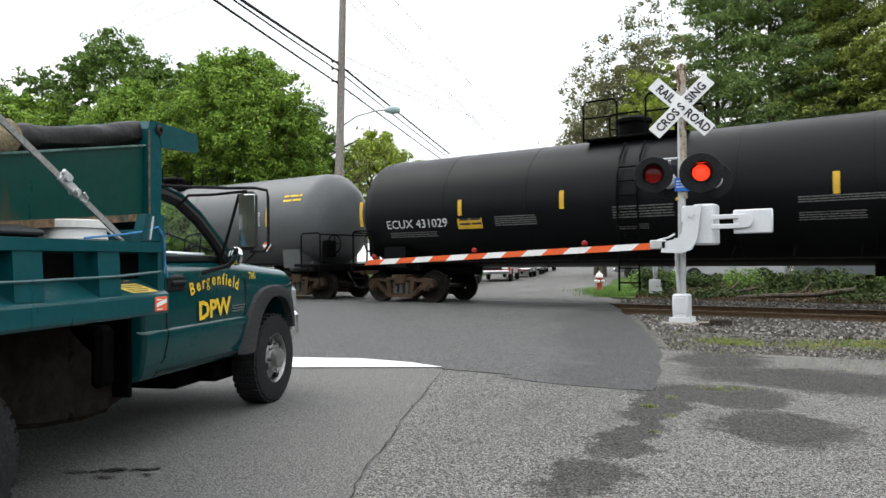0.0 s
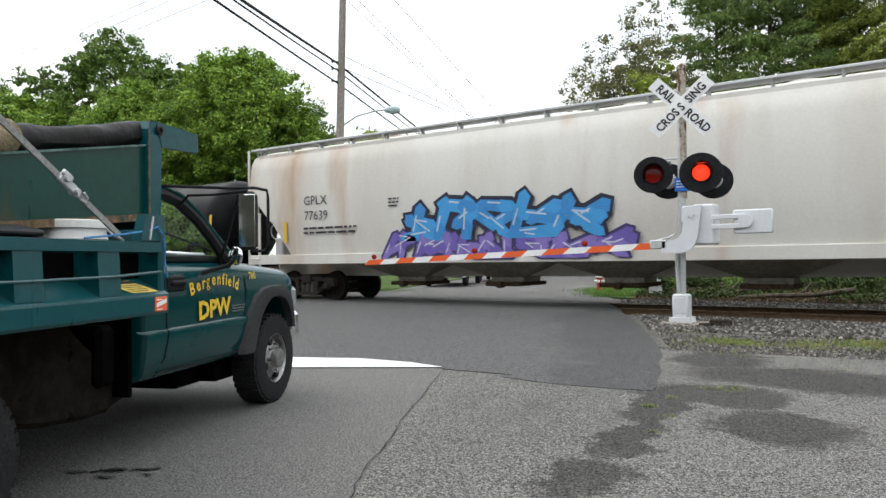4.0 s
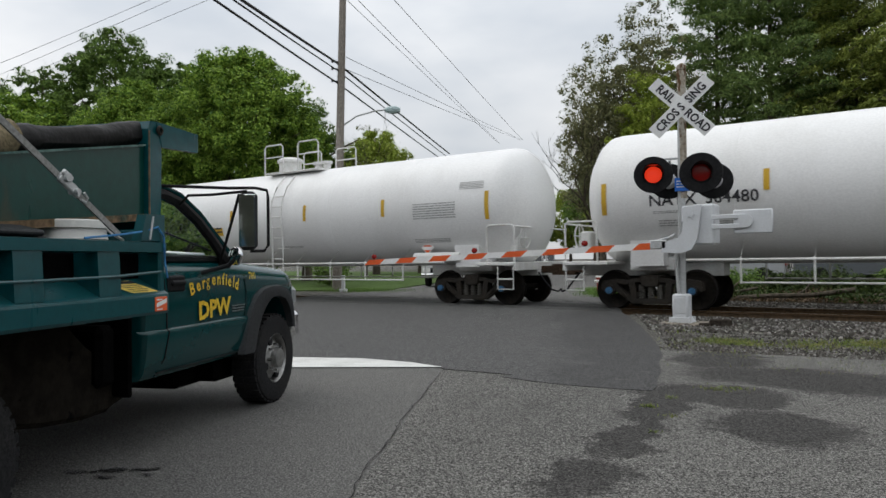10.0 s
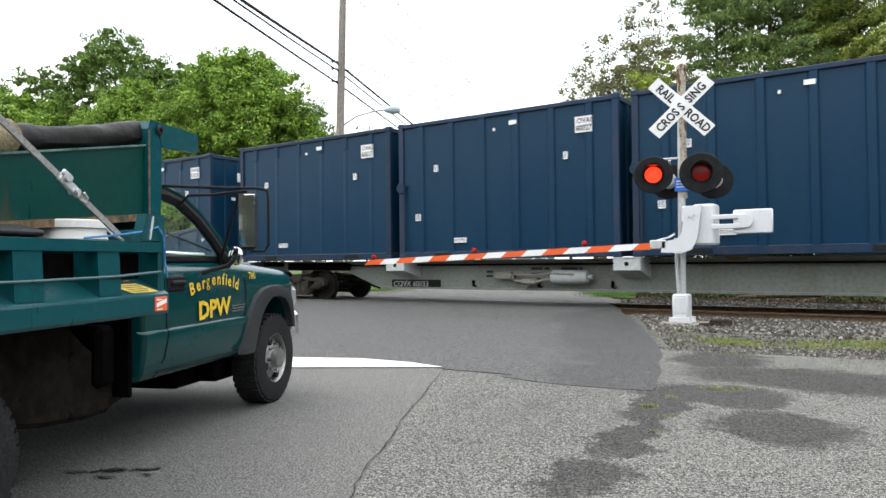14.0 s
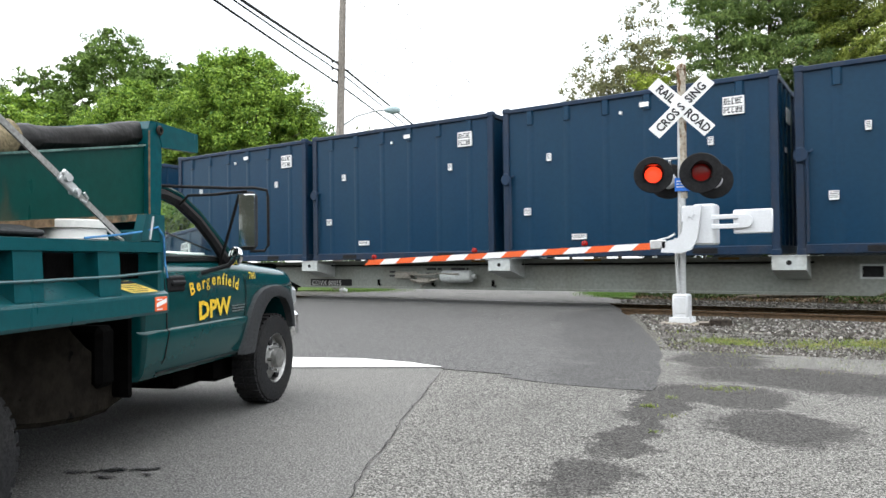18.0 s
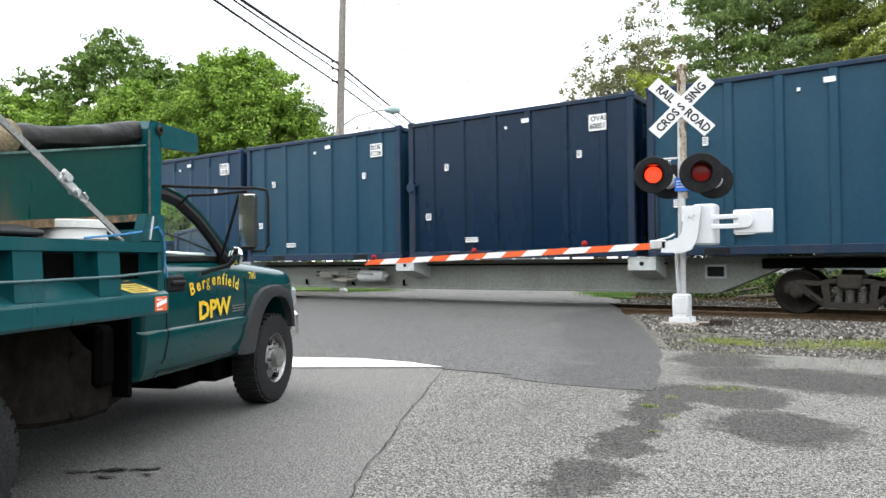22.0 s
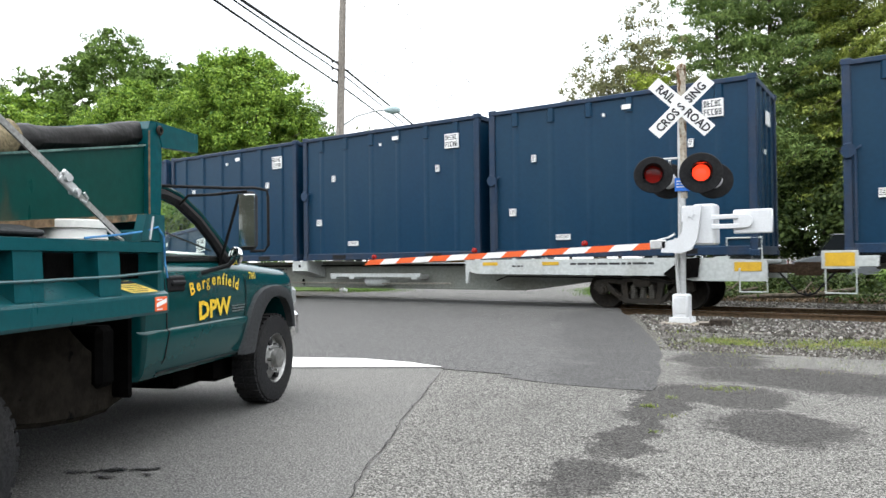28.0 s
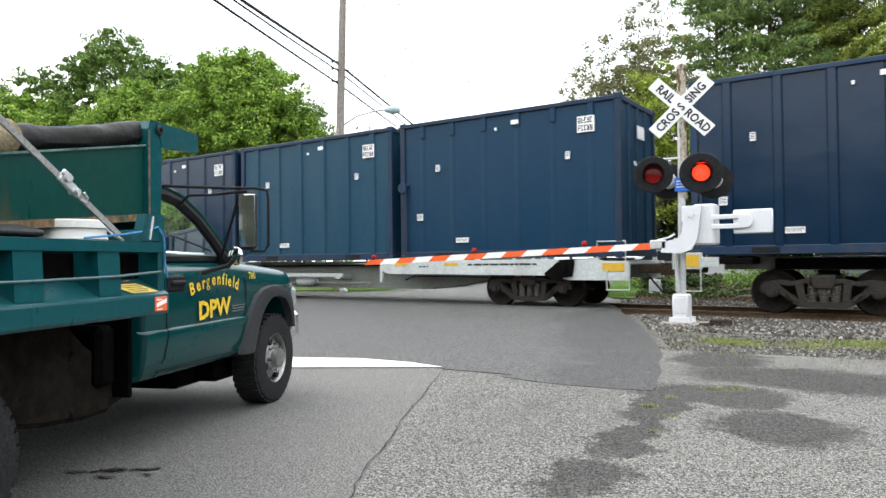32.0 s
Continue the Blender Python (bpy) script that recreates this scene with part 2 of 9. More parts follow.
m_ground = surf("gravelly_soil", (0.08, 0.077, 0.068), 0.95, 0, 0.8, 55, (0.05, 0.045, 0.034), 0.6, 0.7, 1, 0.9, 50, spec=0.1, spots=(48, 0.52, 0.64, (0.2, 0.195, 0.18)), cells=(60, 0.3, 1.9))
m_lawn = surf("mown_grass", (0.07, 0.115, 0.03), 0.9, 0, 0.4, 40, (0.035, 0.06, 0.015), 0.6, 0.7, 1, 0.6, 60, spec=0.1)
m_litter = surf("leaf_litter_bank", (0.026, 0.021, 0.014), 0.95, 0, 0.6, 25, (0.03, 0.035, 0.015), 0.8, 0.8, 1, 0.9, 25, spec=0.08)
m_paint_white = surf("worn_white_road_paint", (0.6, 0.6, 0.575), 0.7, 0, 0.15, 120, (0.3, 0.3, 0.28), 3, 0.5, 1, 0.15, 160)
m_rail = surf("brown_rail_steel", (0.13, 0.085, 0.048), 0.75, 0.4, 0.3, 20, (0.04, 0.03, 0.022), 5, 0.6, 1, 0.15)
m_railhead = surf("polished_rail_head", (0.32, 0.31, 0.30), 0.3, 0.9, 0.1, 20, (0.2, 0.18, 0.16), 5, 0.4, 1, 0.02)
m_tie = surf("creosoted_tie_wood", (0.035, 0.028, 0.022), 0.9, 0, 0.4, 15, (0.09, 0.08, 0.07), 5, 0.5, 1, 0.4, spec=0.1)
m_galv = surf("silver_painted_steel", (0.5, 0.51, 0.51), 0.45, 0.35, 0.08, 30, (0.3, 0.29, 0.27), 4, 0.4, 2, 0.03)
m_signal_white = surf("white_gate_mechanism_paint", (0.62, 0.635, 0.65), 0.45, 0, 0.03, 30, (0.45, 0.44, 0.42), 2, 0.35, 3, 0.0)
m_black = surf("matt_black_paint", (0.012, 0.012, 0.013), 0.6, 0, 0.2, 30, (0.03, 0.03, 0.03), 4, 0.5, 1, 0.05, spec=0.12)
m_sign_white = surf("white_sign_sheeting", (0.80, 0.80, 0.79), 0.4, 0, 0.05, 40, (0.5, 0.5, 0.46), 2, 0.3, 3, 0.02)
m_red = surf("red_lens", (0.24, 0.008, 0.006), 0.15, 0, 0.05, 40, (0.2, 0.005, 0.004), 6, 0.3, 1, 0.0)
m_orange = surf("orange_red_sheeting", (0.75, 0.12, 0.03), 0.4, 0, 0.06, 40, (0.4, 0.1, 0.04), 4, 0.3, 1, 0.02)
m_lit = glow("lit_red_lamp", (1.0, 0.05, 0.016), 1.7)
m_bluesign = surf("blue_sign", (0.02, 0.14, 0.55), 0.4, 0, 0.1, 40, (0.1, 0.2, 0.5), 5, 0.3)
m_pole_wood = surf("weathered_pole_wood", (0.25, 0.225, 0.195), 0.9, 0, 0.3, 20, (0.11, 0.09, 0.075), 4, 0.7, 14, 0.5, 30)
m_wire = surf("black_cable", (0.015, 0.015, 0.016), 0.6)
m_bark = surf("grey_brown_bark", (0.10, 0.085, 0.065), 0.95, 0, 0.4, 12, (0.05, 0.04, 0.03), 3, 0.6, 4, 0.7, 12, spec=0.1)

def stain_sheet(name, colour, noise_scale, rough, strong=0.8):
    """A soft-edged patch: opaque in its middle, broken up and fading to nothing towards its rim."""
    mt = bpy.data.materials.new(name)
    mt.use_nodes = True
    n, l = mt.node_tree.nodes, mt.node_tree.links
    b = n["Principled BSDF"]
    co, gr, mp, ns = n.new("ShaderNodeTexCoord"), n.new("ShaderNodeTexGradient"), n.new("ShaderNodeMapping"), n.new("ShaderNodeTexNoise")
    gr.gradient_type = "SPHERICAL"
    mp.inputs["Location"].default_value, mp.inputs["Scale"].default_value = (-1, -1, 0), (2, 2, 0)
    ns.inputs["Scale"].default_value, ns.inputs["Detail"].default_value, ns.inputs["Roughness"].default_value = noise_scale, 9, 0.7
    l.new(co.outputs["Generated"], mp.inputs["Vector"])
    l.new(mp.outputs["Vector"], gr.inputs["Vector"])
    l.new(co.outputs["Object"], ns.inputs["Vector"])
    ad, rg, fine, hi = n.new("ShaderNodeMath"), n.new("ShaderNodeMapRange"), n.new("ShaderNodeTexNoise"), n.new("ShaderNodeMath")
    ad.operation, ad.inputs[1].default_value = "MULTIPLY_ADD", 2.6
    hi.operation, hi.inputs[1].default_value = "MULTIPLY_ADD", 2.2
    fine.inputs["Scale"].default_value, fine.inputs["Detail"].default_value = 24, 5
    l.new(co.outputs["Object"], fine.inputs["Vector"])
    l.new(ns.outputs["Fac"], ad.inputs[0])
    l.new(gr.outputs["Fac"], ad.inputs[2])
    l.new(fine.outputs["Fac"], hi.inputs[0])
    l.new(ad.outputs["Value"], hi.inputs[2])
    rg.inputs["From Min"].default_value, rg.inputs["From Max"].default_value, rg.inputs["To Max"].default_value = 2.62, 3.1, strong
    l.new(hi.outputs["Value"], rg.inputs["Value"])
    rim, cut = n.new("ShaderNodeMapRange"), n.new("ShaderNodeMath")
    rim.inputs["From Max"].default_value = 0.25
    cut.operation = "MULTIPLY"
    l.new(gr.outputs["Fac"], rim.inputs["Value"])
    l.new(rim.outputs["Result"], cut.inputs[0])
    l.new(rg.outputs["Result"], cut.inputs[1])
    l.new(cut.outputs["Value"], b.inputs["Alpha"])
    b.inputs["Base Color"].default_value, b.inputs["Roughness"].default_value, b.inputs["Specular IOR Level"].default_value = (*colour, 1), rough, 0.15
    vo, sx, cr, hc = n.new("ShaderNodeTexVoronoi"), n.new("ShaderNodeSeparateColor"), n.new("ShaderNodeMapRange"), n.new("ShaderNodeHueSaturation")
    vo.inputs["Scale"].default_value = 85
    cr.inputs["To Min"].default_value, cr.inputs["To Max"].default_value = 0.3, 1.9
    hc.inputs["Color"].default_value = (*colour, 1)
    l.new(co.outputs["Object"], vo.inputs["Vector"])
    l.new(vo.outputs["Color"], sx.inputs["Color"])
    l.new(sx.outputs["Red"], cr.inputs["Value"])
    l.new(cr.outputs["Result"], hc.inputs["Value"])
    l.new(hc.outputs["Color"], b.inputs["Base Color"])
    gn, bp = n.new("ShaderNodeTexNoise"), n.new("ShaderNodeBump")
    gn.inputs["Scale"].default_value = 110
    bp.inputs["Strength"].default_value, bp.inputs["Distance"].default_value = 0.8, 0.02
    l.new(co.outputs["Object"], gn.inputs["Vector"])
    l.new(gn.outputs["Fac"], bp.inputs["Height"])
    l.new(bp.outputs["Normal"], b.inputs["Normal"])
    return mt


m_pale = stain_sheet("pale_worn_asphalt", (0.2, 0.196, 0.184), 3.2, 0.9, 0.55)
m_oil = stain_sheet("oil_spots", (0.012, 0.012, 0.013), 26.0, 0.35, 0.95)
m_tar = surf("dark_crack_filling", (0.025, 0.024, 0.022), 0.9)
# ---- mesh tools ----
class Mold:
    """Collects faces for one mesh. at: the pose of what is added next."""

    def __init__(self):
        self.v, self.f, self.m, self.s, self.at = [], [], [], [], Matrix.Identity(4)

    def add(self, pts, faces, m=0, smooth=False):
        k = len(self.v)
        self.v += [tuple(self.at @ Vector(p)) for p in pts]
        for f in faces:
            self.f.append(tuple(i + k for i in f))
            self.m.append(m)
            self.s.append(smooth)

    def box(self, x0, x1, y0, y1, z0, z1, b=0.0, m=0):
        x0, x1, y0, y1, z0, z1 = min(x0, x1), max(x0, x1), min(y0, y1), max(y0, y1), min(z0, z1), max(z0, z1)
        b = min(b, 0.45 * (x1 - x0), 0.45 * (y1 - y0), 0.45 * (z1 - z0))
        if b <= 0:
            p = [(x, y, z) for x in (x0, x1) for y in (y0, y1) for z in (z0, z1)]
            self.add(p, [(0, 1, 3, 2), (4, 6, 7, 5), (0, 4, 5, 1), (2, 3, 7, 6), (0, 2, 6, 4), (1, 5, 7, 3)], m)
            return
        c, h = ((x0 + x1) / 2, (y0 + y1) / 2, (z0 + z1) / 2), ((x1 - x0) / 2, (y1 - y0) / 2, (z1 - z0) / 2)
        pts, idx = [], {}
        for sx in (-1, 1):
            for sy in (-1, 1):
                for sz in (-1, 1):
                    s = (sx, sy, sz)
                    for a in range(3):
                        idx[s, a] = len(pts)
                        pts.append(tuple(c[i] + s[i] * (h[i] - (0 if i == a else b)) for i in range(3)))
        fs = []
        for a in range(3):
            o = [i for i in range(3) if i != a]
            for sg in (-1, 1):
                loop = []
                for (u, w) in ((-1, -1), (1, -1), (1, 1), (-1, 1)):
                    s = [0, 0, 0]
                    s[a], s[o[0]], s[o[1]] = sg, u, w
                    loop.append(idx[tuple(s), a])
                flip = (sg > 0) == (a == 1)
                fs.append(tuple(reversed(loop)) if flip else tuple(loop))
        for a in range(3):
            o = [i for i in range(3) if i != a]
            for u in (-1, 1):
                for w in (-1, 1):
                    s, t = [0, 0, 0], [0, 0, 0]
                    s[o[0]] = t[o[0]] = u
                    s[o[1]] = t[o[1]] = w
                    s[a], t[a] = -1, 1
                    fs.append((idx[tuple(s), o[0]], idx[tuple(t), o[0]], idx[tuple(t), o[1]], idx[tuple(s), o[1]]))
        for sx in (-1, 1):
            for sy in (-1, 1):
                for sz in (-1, 1):
                    fs.append(tuple(idx[(sx, sy, sz), a] for a in range(3)))
        self.add(pts, fs, m)

    def ring(self, rings, closed_ends=True, m=0, smooth=True, loop=True):
        """Skins a list of equally long rings of points."""
        n = len(rings[0])
        pts = [p for r in rings for p in r]
        fs = []
        for i in range(len(rings) - 1):
            for j in range(n if loop else n - 1):
                k = (j + 1) % n
                fs.append((i * n + j, i * n + k, (i + 1) * n + k, (i + 1) * n + j))
        self.add(pts, fs, m, smooth)
        if closed_ends:
            k = len(self.v) - len(pts)
            for r in (tuple(range(n - 1, -1, -1)), tuple(range((len(rings) - 1) * n, len(rings) * n))):
                self.f.append(tuple(i + k for i in r))
                self.m.append(m)
                self.s.append(False)

    def cyl(self, p0, p1, r, n=12, r2=None, m=0, caps=True, smooth=True):
        p0, p1 = Vector(p0), Vector(p1)
        q = (p1 - p0).to_track_quat("Z", "Y")
        r2 = r if r2 is None else r2
        rings = [[tuple(p + q @ Vector((rr * math.cos(a), rr * math.sin(a), 0))) for a in (2 * math.pi * i / n for i in range(n))] for p, rr in ((p0, r), (p1, r2))]
        self.ring(rings, caps, m, smooth)

    def tube(self, pts, r, n=7, m=0):
        pts = [Vector(p) for p in pts]
        rings = []
        for i, p in enumerate(pts):
            d = (pts[min(i + 1, len(pts) - 1)] - pts[max(i - 1, 0)]).normalized()
            up = Vector((0, 0, 1)) if abs(d.z) < 0.9 else Vector((0, 1, 0))
            a = d.cross(up).normalized()
            b = a.cross(d)
            rings.append([tuple(p + r * (math.cos(t) * a + math.sin(t) * b)) for t in (2 * math.pi * k / n for k in range(n))])
        self.ring(rings, True, m)

    def prism(self, poly, a0, a1, axis="y", m=0, smooth=False):
        """Extrudes a polygon. axis y: points are (x, z); axis x: (y, z); axis z: (x, y)."""
        def at(p, a):
            return (p[0], a, p[1]) if axis == "y" else (a, p[0], p[1]) if axis == "x" else (p[0], p[1], a)
        n = len(poly)
        pts = [at(p, a) for a in (a0, a1) for p in poly]
        self.add(pts, [(i, (i + 1) % n, n + (i + 1) % n, n + i) for i in range(n)], m, smooth)
        self.add(pts, [tuple(range(n - 1, -1, -1)), tuple(range(n, 2 * n))], m)

    def rev(self, prof, p0, axis, n=16, m=0, smooth=True):
        """Turns a profile of (radius, height) about an axis from p0."""
        p0, q = Vector(p0), Vector(axis).to_track_quat("Z", "Y")
        rings = [[tuple(p0 + q @ Vector((r * math.cos(a), r * math.sin(a), h))) for a in (2 * math.pi * i / n for i in range(n))] for r, h in prof]
        self.ring(rings, False, m, smooth)

    def mesh(self, name, mats, crease=38):
        me = bpy.data.meshes.new(name)
        me.from_pydata(self.v, [], self.f)
        for mt in mats:
            me.materials.append(mt)
        me.polygons.foreach_set("material_index", self.m)
        me.polygons.foreach_set("use_smooth", self.s)
        me.validate()
        bm = bmesh.new()
        bm.from_mesh(me)
        bmesh.ops.recalc_face_normals(bm, faces=bm.faces)
        bm.to_mesh(me)
        bm.free()
        if any(self.s):
            me.set_sharp_from_angle(angle=radians(crease))
        return me


def part(name, mold, material, parent=None, label="", at=None):
    """One mesh object from a mold or a ready mesh, under a thing or a part."""
    mats = material if isinstance(material, (list, tuple)) else [material]
    me = mold.mesh(name, mats) if isinstance(mold, Mold) else mold
    ob = new(name, me)
    ob.parent = parent
    if at is not None:
        ob.matrix_basis = at
    return tagged(ob, label)


def thing(name, label, category, at=None, group=""):
    ob = new(name)
    ob.empty_display_size = 0.2
    if at is not None:
        ob.matrix_basis = at
    return tagged(ob, label, category, group)


GLYPHS = {}


def lettering(text, height, material, shear=0.0, wide=1.0, bold=0.0):
    """A flat mesh of built-in letters of that cap height, in the xz plane, facing -y, starting at 0,0; and its width."""
    key = (text, height, material.name, shear, wide, bold)
    if key not in GLYPHS:
        cu = bpy.data.curves.new("lettering", "FONT")
        cu.body, cu.size, cu.shear, cu.offset = text, height / 0.7, shear, bold
        cu.resolution_u = 2
        ob = bpy.data.objects.new("lettering", cu)
        scene.collection.objects.link(ob)
        bpy.context.view_layer.update()
        me = bpy.data.meshes.new_from_object(ob.evaluated_get(bpy.context.evaluated_depsgraph_get()))
        bpy.data.objects.remove(ob)
        me.name = "lettering"
        me.transform(Matrix.Diagonal((wide, 1, 1, 1)))
        me.transform(Matrix.Rotation(radians(90), 4, "X"))
        me.materials.clear()
        me.materials.append(material)
        GLYPHS[key] = me
    return GLYPHS[key]


def bars(mold, x, z, width, height, y, rows=2, m=0, seed=1, gap=0.55):
    """Rows of small plain bars in place of writing that cannot be read, on the plane y."""
    rng = random.Random(seed)
    pitch = height / rows
    for i in range(rows):
        u = x
        while u < x + width - 0.02:
            w = min(rng.uniform(0.8, 3.4) * pitch, x + width - u)
            z1 = z + height - i * pitch
            mold.add([(u, y, z1 - pitch * (1 - gap)), (u + w, y, z1 - pitch * (1 - gap)), (u + w, y, z1), (u, y, z1)], [(0, 1, 2, 3)], m)
            u += w + pitch * 0.35
# ---- ground, road and track ----
def rise(y):
    """Height of the ground: level by the camera, rising to the track."""
    t = min(1, max(0, (y - 8.5) / 4.0))
    return 0.07 * t * t * (3 - 2 * t)


def bed(x, y):
    """Height of the open ground, with the ballast bed sunk along the rails."""
    d = abs(y - TRACK_Y)
    k = min(1, max(0, (2.3 - d) / 0.9))
    return rise(y) - 0.02 - 0.13 * k


def sheet(name, poly, lift, material, label, step=1.0, thick=0.0):
    """A level piece of paving inside a polygon, following the rise of the ground."""
    bm = bmesh.new()
    bm.faces.new([bm.verts.new((x, y, 0)) for x, y in poly])
    y = 8.5
    while y <= 13.0:
        bmesh.ops.bisect_plane(bm, geom=bm.verts[:] + bm.edges[:] + bm.faces[:], plane_co=(0, y, 0), plane_no=(0, 1, 0))
        y += 0.75
    if thick:
        r = bmesh.ops.extrude_face_region(bm, geom=bm.faces[:])
        for v in [g for g in r["geom"] if isinstance(g, bmesh.types.BMVert)]:
            v.co.z -= thick
    for v in bm.verts:
        v.co.z += rise(v.co.y) + lift
    bmesh.ops.recalc_face_normals(bm, faces=bm.faces)
    me = bpy.data.meshes.new(name)
    bm.to_mesh(me)
    bm.free()
    me.materials.append(material)
    return tagged(new(name, me), label, "", "", "structure")


g = Mold()
xs = [-1500, -400, -100, -40, -20, -10, -5, 0, 5, 15, 40, 100, 400, 1500]
ys = [-800, -100, -20, 0, 8.5, 9.5, 10.5, 11.5, 12.5, 13.5, 13.8, 14.1, 14.4, 14.7, 15.0, 17.0, 17.4, 17.8, 18.3, 18.8, 22, 30, 60, 200, 1500]
g.ring([[(x, y, bed(x, y)) for x in xs] for y in ys], False, 0, True, False)
part("ground", g, m_ground).update_tag()
tagged(bpy.data.objects["ground"], "gravelly brown soil", "", "", "structure")

sheet("road_lane", [(-2.27, 2.45), (-4.36, 6.44), (-3.445, 6.36), (-2.9, 6.33), (-6.5, 14.0), (-16, 14.0), (-14, 6), (-10, -6), (0.2, -6)], 0.0, m_asphalt, "smooth worn grey lane asphalt")
sheet("apron", [(-2.27, 2.45), (0.2, -6), (40, -6), (40, 9.4), (10, 9.3), (-0.28, 9.35), (-1.6, 9.2), (-3.1, 9.05), (-2.5, 6.3), (-3.445, 6.4), (-4.36, 6.45)], 0.002, m_apron, "coarse cracked old asphalt with damp patches", thick=0.01)
sheet("road", [(-4.42, 6.47), (-4.29, 6.37), (-3.9, 6.4), (-3.47, 6.41), (-3.5, 6.24), (-3.1, 6.17), (-2.76, 6.15), (-2.23, 6.2), (-1.97, 6.26), (-2.0, 6.5), (-2.12, 6.9), (-2.2, 7.3), (-2.44, 8.0), (-2.56, 8.55), (-2.86, 9.4), (-3.29, 10.37), (-3.62, 11.1), (-3.9, 11.71), (-4.3, 12.6), (-4.74, 13.48), (-5.2, 14.4), (-15.5, 14.4), (-13.5, 9), (-11, 4.2)], 0.008, m_asphalt_new, "dark newer asphalt of the crossing approach", thick=0.02)
sheet("crossing_panel", [(-5.15, 14.4), (-5.5, 15.22), (-16.0, 15.22), (-15.5, 14.4)], 0.012, m_asphalt_new, "dark asphalt beside the rail", thick=0.2)
sheet("crossing_panel", [(-5.6, 15.38), (-6.3, 16.72), (-16.5, 16.72), (-16.0, 15.38)], 0.004, m_asphalt_new, "dark asphalt between the rails", thick=0.2)
sheet("road", [(-6.0, 16.86), (-7.1, 19.0), (-8.1, 20.5), (-12.6, 34), (-22, 64), (-34, 105), (-46, 105), (-32, 60), (-22.5, 36), (-18.5, 26), (-16.6, 20.6), (-16.6, 16.86)], 0.006, m_asphalt, "worn grey street beyond the track", thick=0.05)
sheet("stop_line", [(-5.83, 5.616), (-6.6, 5.25), (-7.6, 5.7), (-6.44, 6.21), (-5.63, 6.55), (-4.9, 6.58), (-4.36, 6.46)], 0.013, m_paint_white, "worn white stop line")
sheet("lawn", [(-8.1, 20.6), (-7.1, 19.1), (-6.4, 19.0), (-7.4, 24), (-11.3, 36), (-14.3, 40), (-12.5, 34)], 0.02, m_lawn, "bright mown grass verge", thick=0.05)
sheet("lawn", [(-16.75, 20.8), (-18.7, 26), (-22.7, 36), (-30, 54), (-70, 60), (-70, 19.5), (-30, 19.2), (-20, 19.4)], 0.02, m_lawn, "green lawn beyond the track", thick=0.05)

for n, y in enumerate((TRACK_Y - 0.7525, TRACK_Y + 0.7525)):
    r = Mold()
    z = RAIL_Z
    prof = [(-0.07, z - 0.172), (0.07, z - 0.172), (0.07, z - 0.155), (0.012, z - 0.135), (0.009, z - 0.045), (0.036, z - 0.036), (0.036, z - 0.006), (0.028, z),
            (-0.028, z), (-0.036, z - 0.006), (-0.036, z - 0.036), (-0.009, z - 0.045), (-0.012, z - 0.135), (-0.07, z - 0.155)]
    r.prism([(y + a, b) for a, b in prof], -560, 480, "x")
    for i, f in enumerate(r.f):
        if all(abs(r.v[k][2] - z) < 0.004 for k in f):
            r.m[i] = 1
    tagged(part("rail", r, [m_rail, m_railhead]), "rust-brown steel rail with a polished head", "rail", "rails of the track", "structure")
tie = Mold()
tie.box(-0.115, 0.115, -1.3, 1.3, -0.16, 0.0, 0.015)
tie_me = tie.mesh("railway_tie", [m_tie])
for i in range(70):
    x = -4.9 + i * 0.5
    t = new("railway_tie", tie_me)
    t.matrix_basis = pose(x, TRACK_Y, RAIL_Z - 0.172, 0, 0, 0.8 * math.sin(i * 7.3))
    tagged(t, "dark creosoted wooden tie under the rails", "railway tie", "ties under the rails", "structure")


def speckled(name, tones):
    """Loose pieces that differ in brightness from one to the next."""
    mt = bpy.data.materials.new(name)
    mt.use_nodes = True
    n, l = mt.node_tree.nodes, mt.node_tree.links
    geo, ramp, ns, mx = n.new("ShaderNodeNewGeometry"), n.new("ShaderNodeValToRGB"), n.new("ShaderNodeTexNoise"), n.new("ShaderNodeMix")
    for k, (p, c) in enumerate(tones):
        e = ramp.color_ramp.elements[k] if k < 2 else ramp.color_ramp.elements.new(p)
        e.position, e.color = p, (*c, 1)
    l.new(geo.outputs["Random Per Island"], ramp.inputs["Fac"])
    ns.inputs["Scale"].default_value, ns.inputs["Detail"].default_value = 60, 5
    mx.data_type, mx.blend_type = "RGBA", "MULTIPLY"
    mx.inputs["Factor"].default_value = 0.5
    l.new(ramp.outputs["Color"], mx.inputs[6])
    l.new(ns.outputs["Color"], mx.inputs[7])
    b = n["Principled BSDF"]
    l.new(mx.outputs[2], b.inputs["Base Color"])
    b.inputs["Roughness"].default_value, b.inputs["Specular IOR Level"].default_value = 0.85, 0.15
    return mt


m_stones = speckled("grey_crushed_stone", ((0.0, (0.03, 0.026, 0.021)), (1.0, (0.4, 0.39, 0.36)), (0.55, (0.1, 0.092, 0.08)), (0.85, (0.19, 0.18, 0.165))))


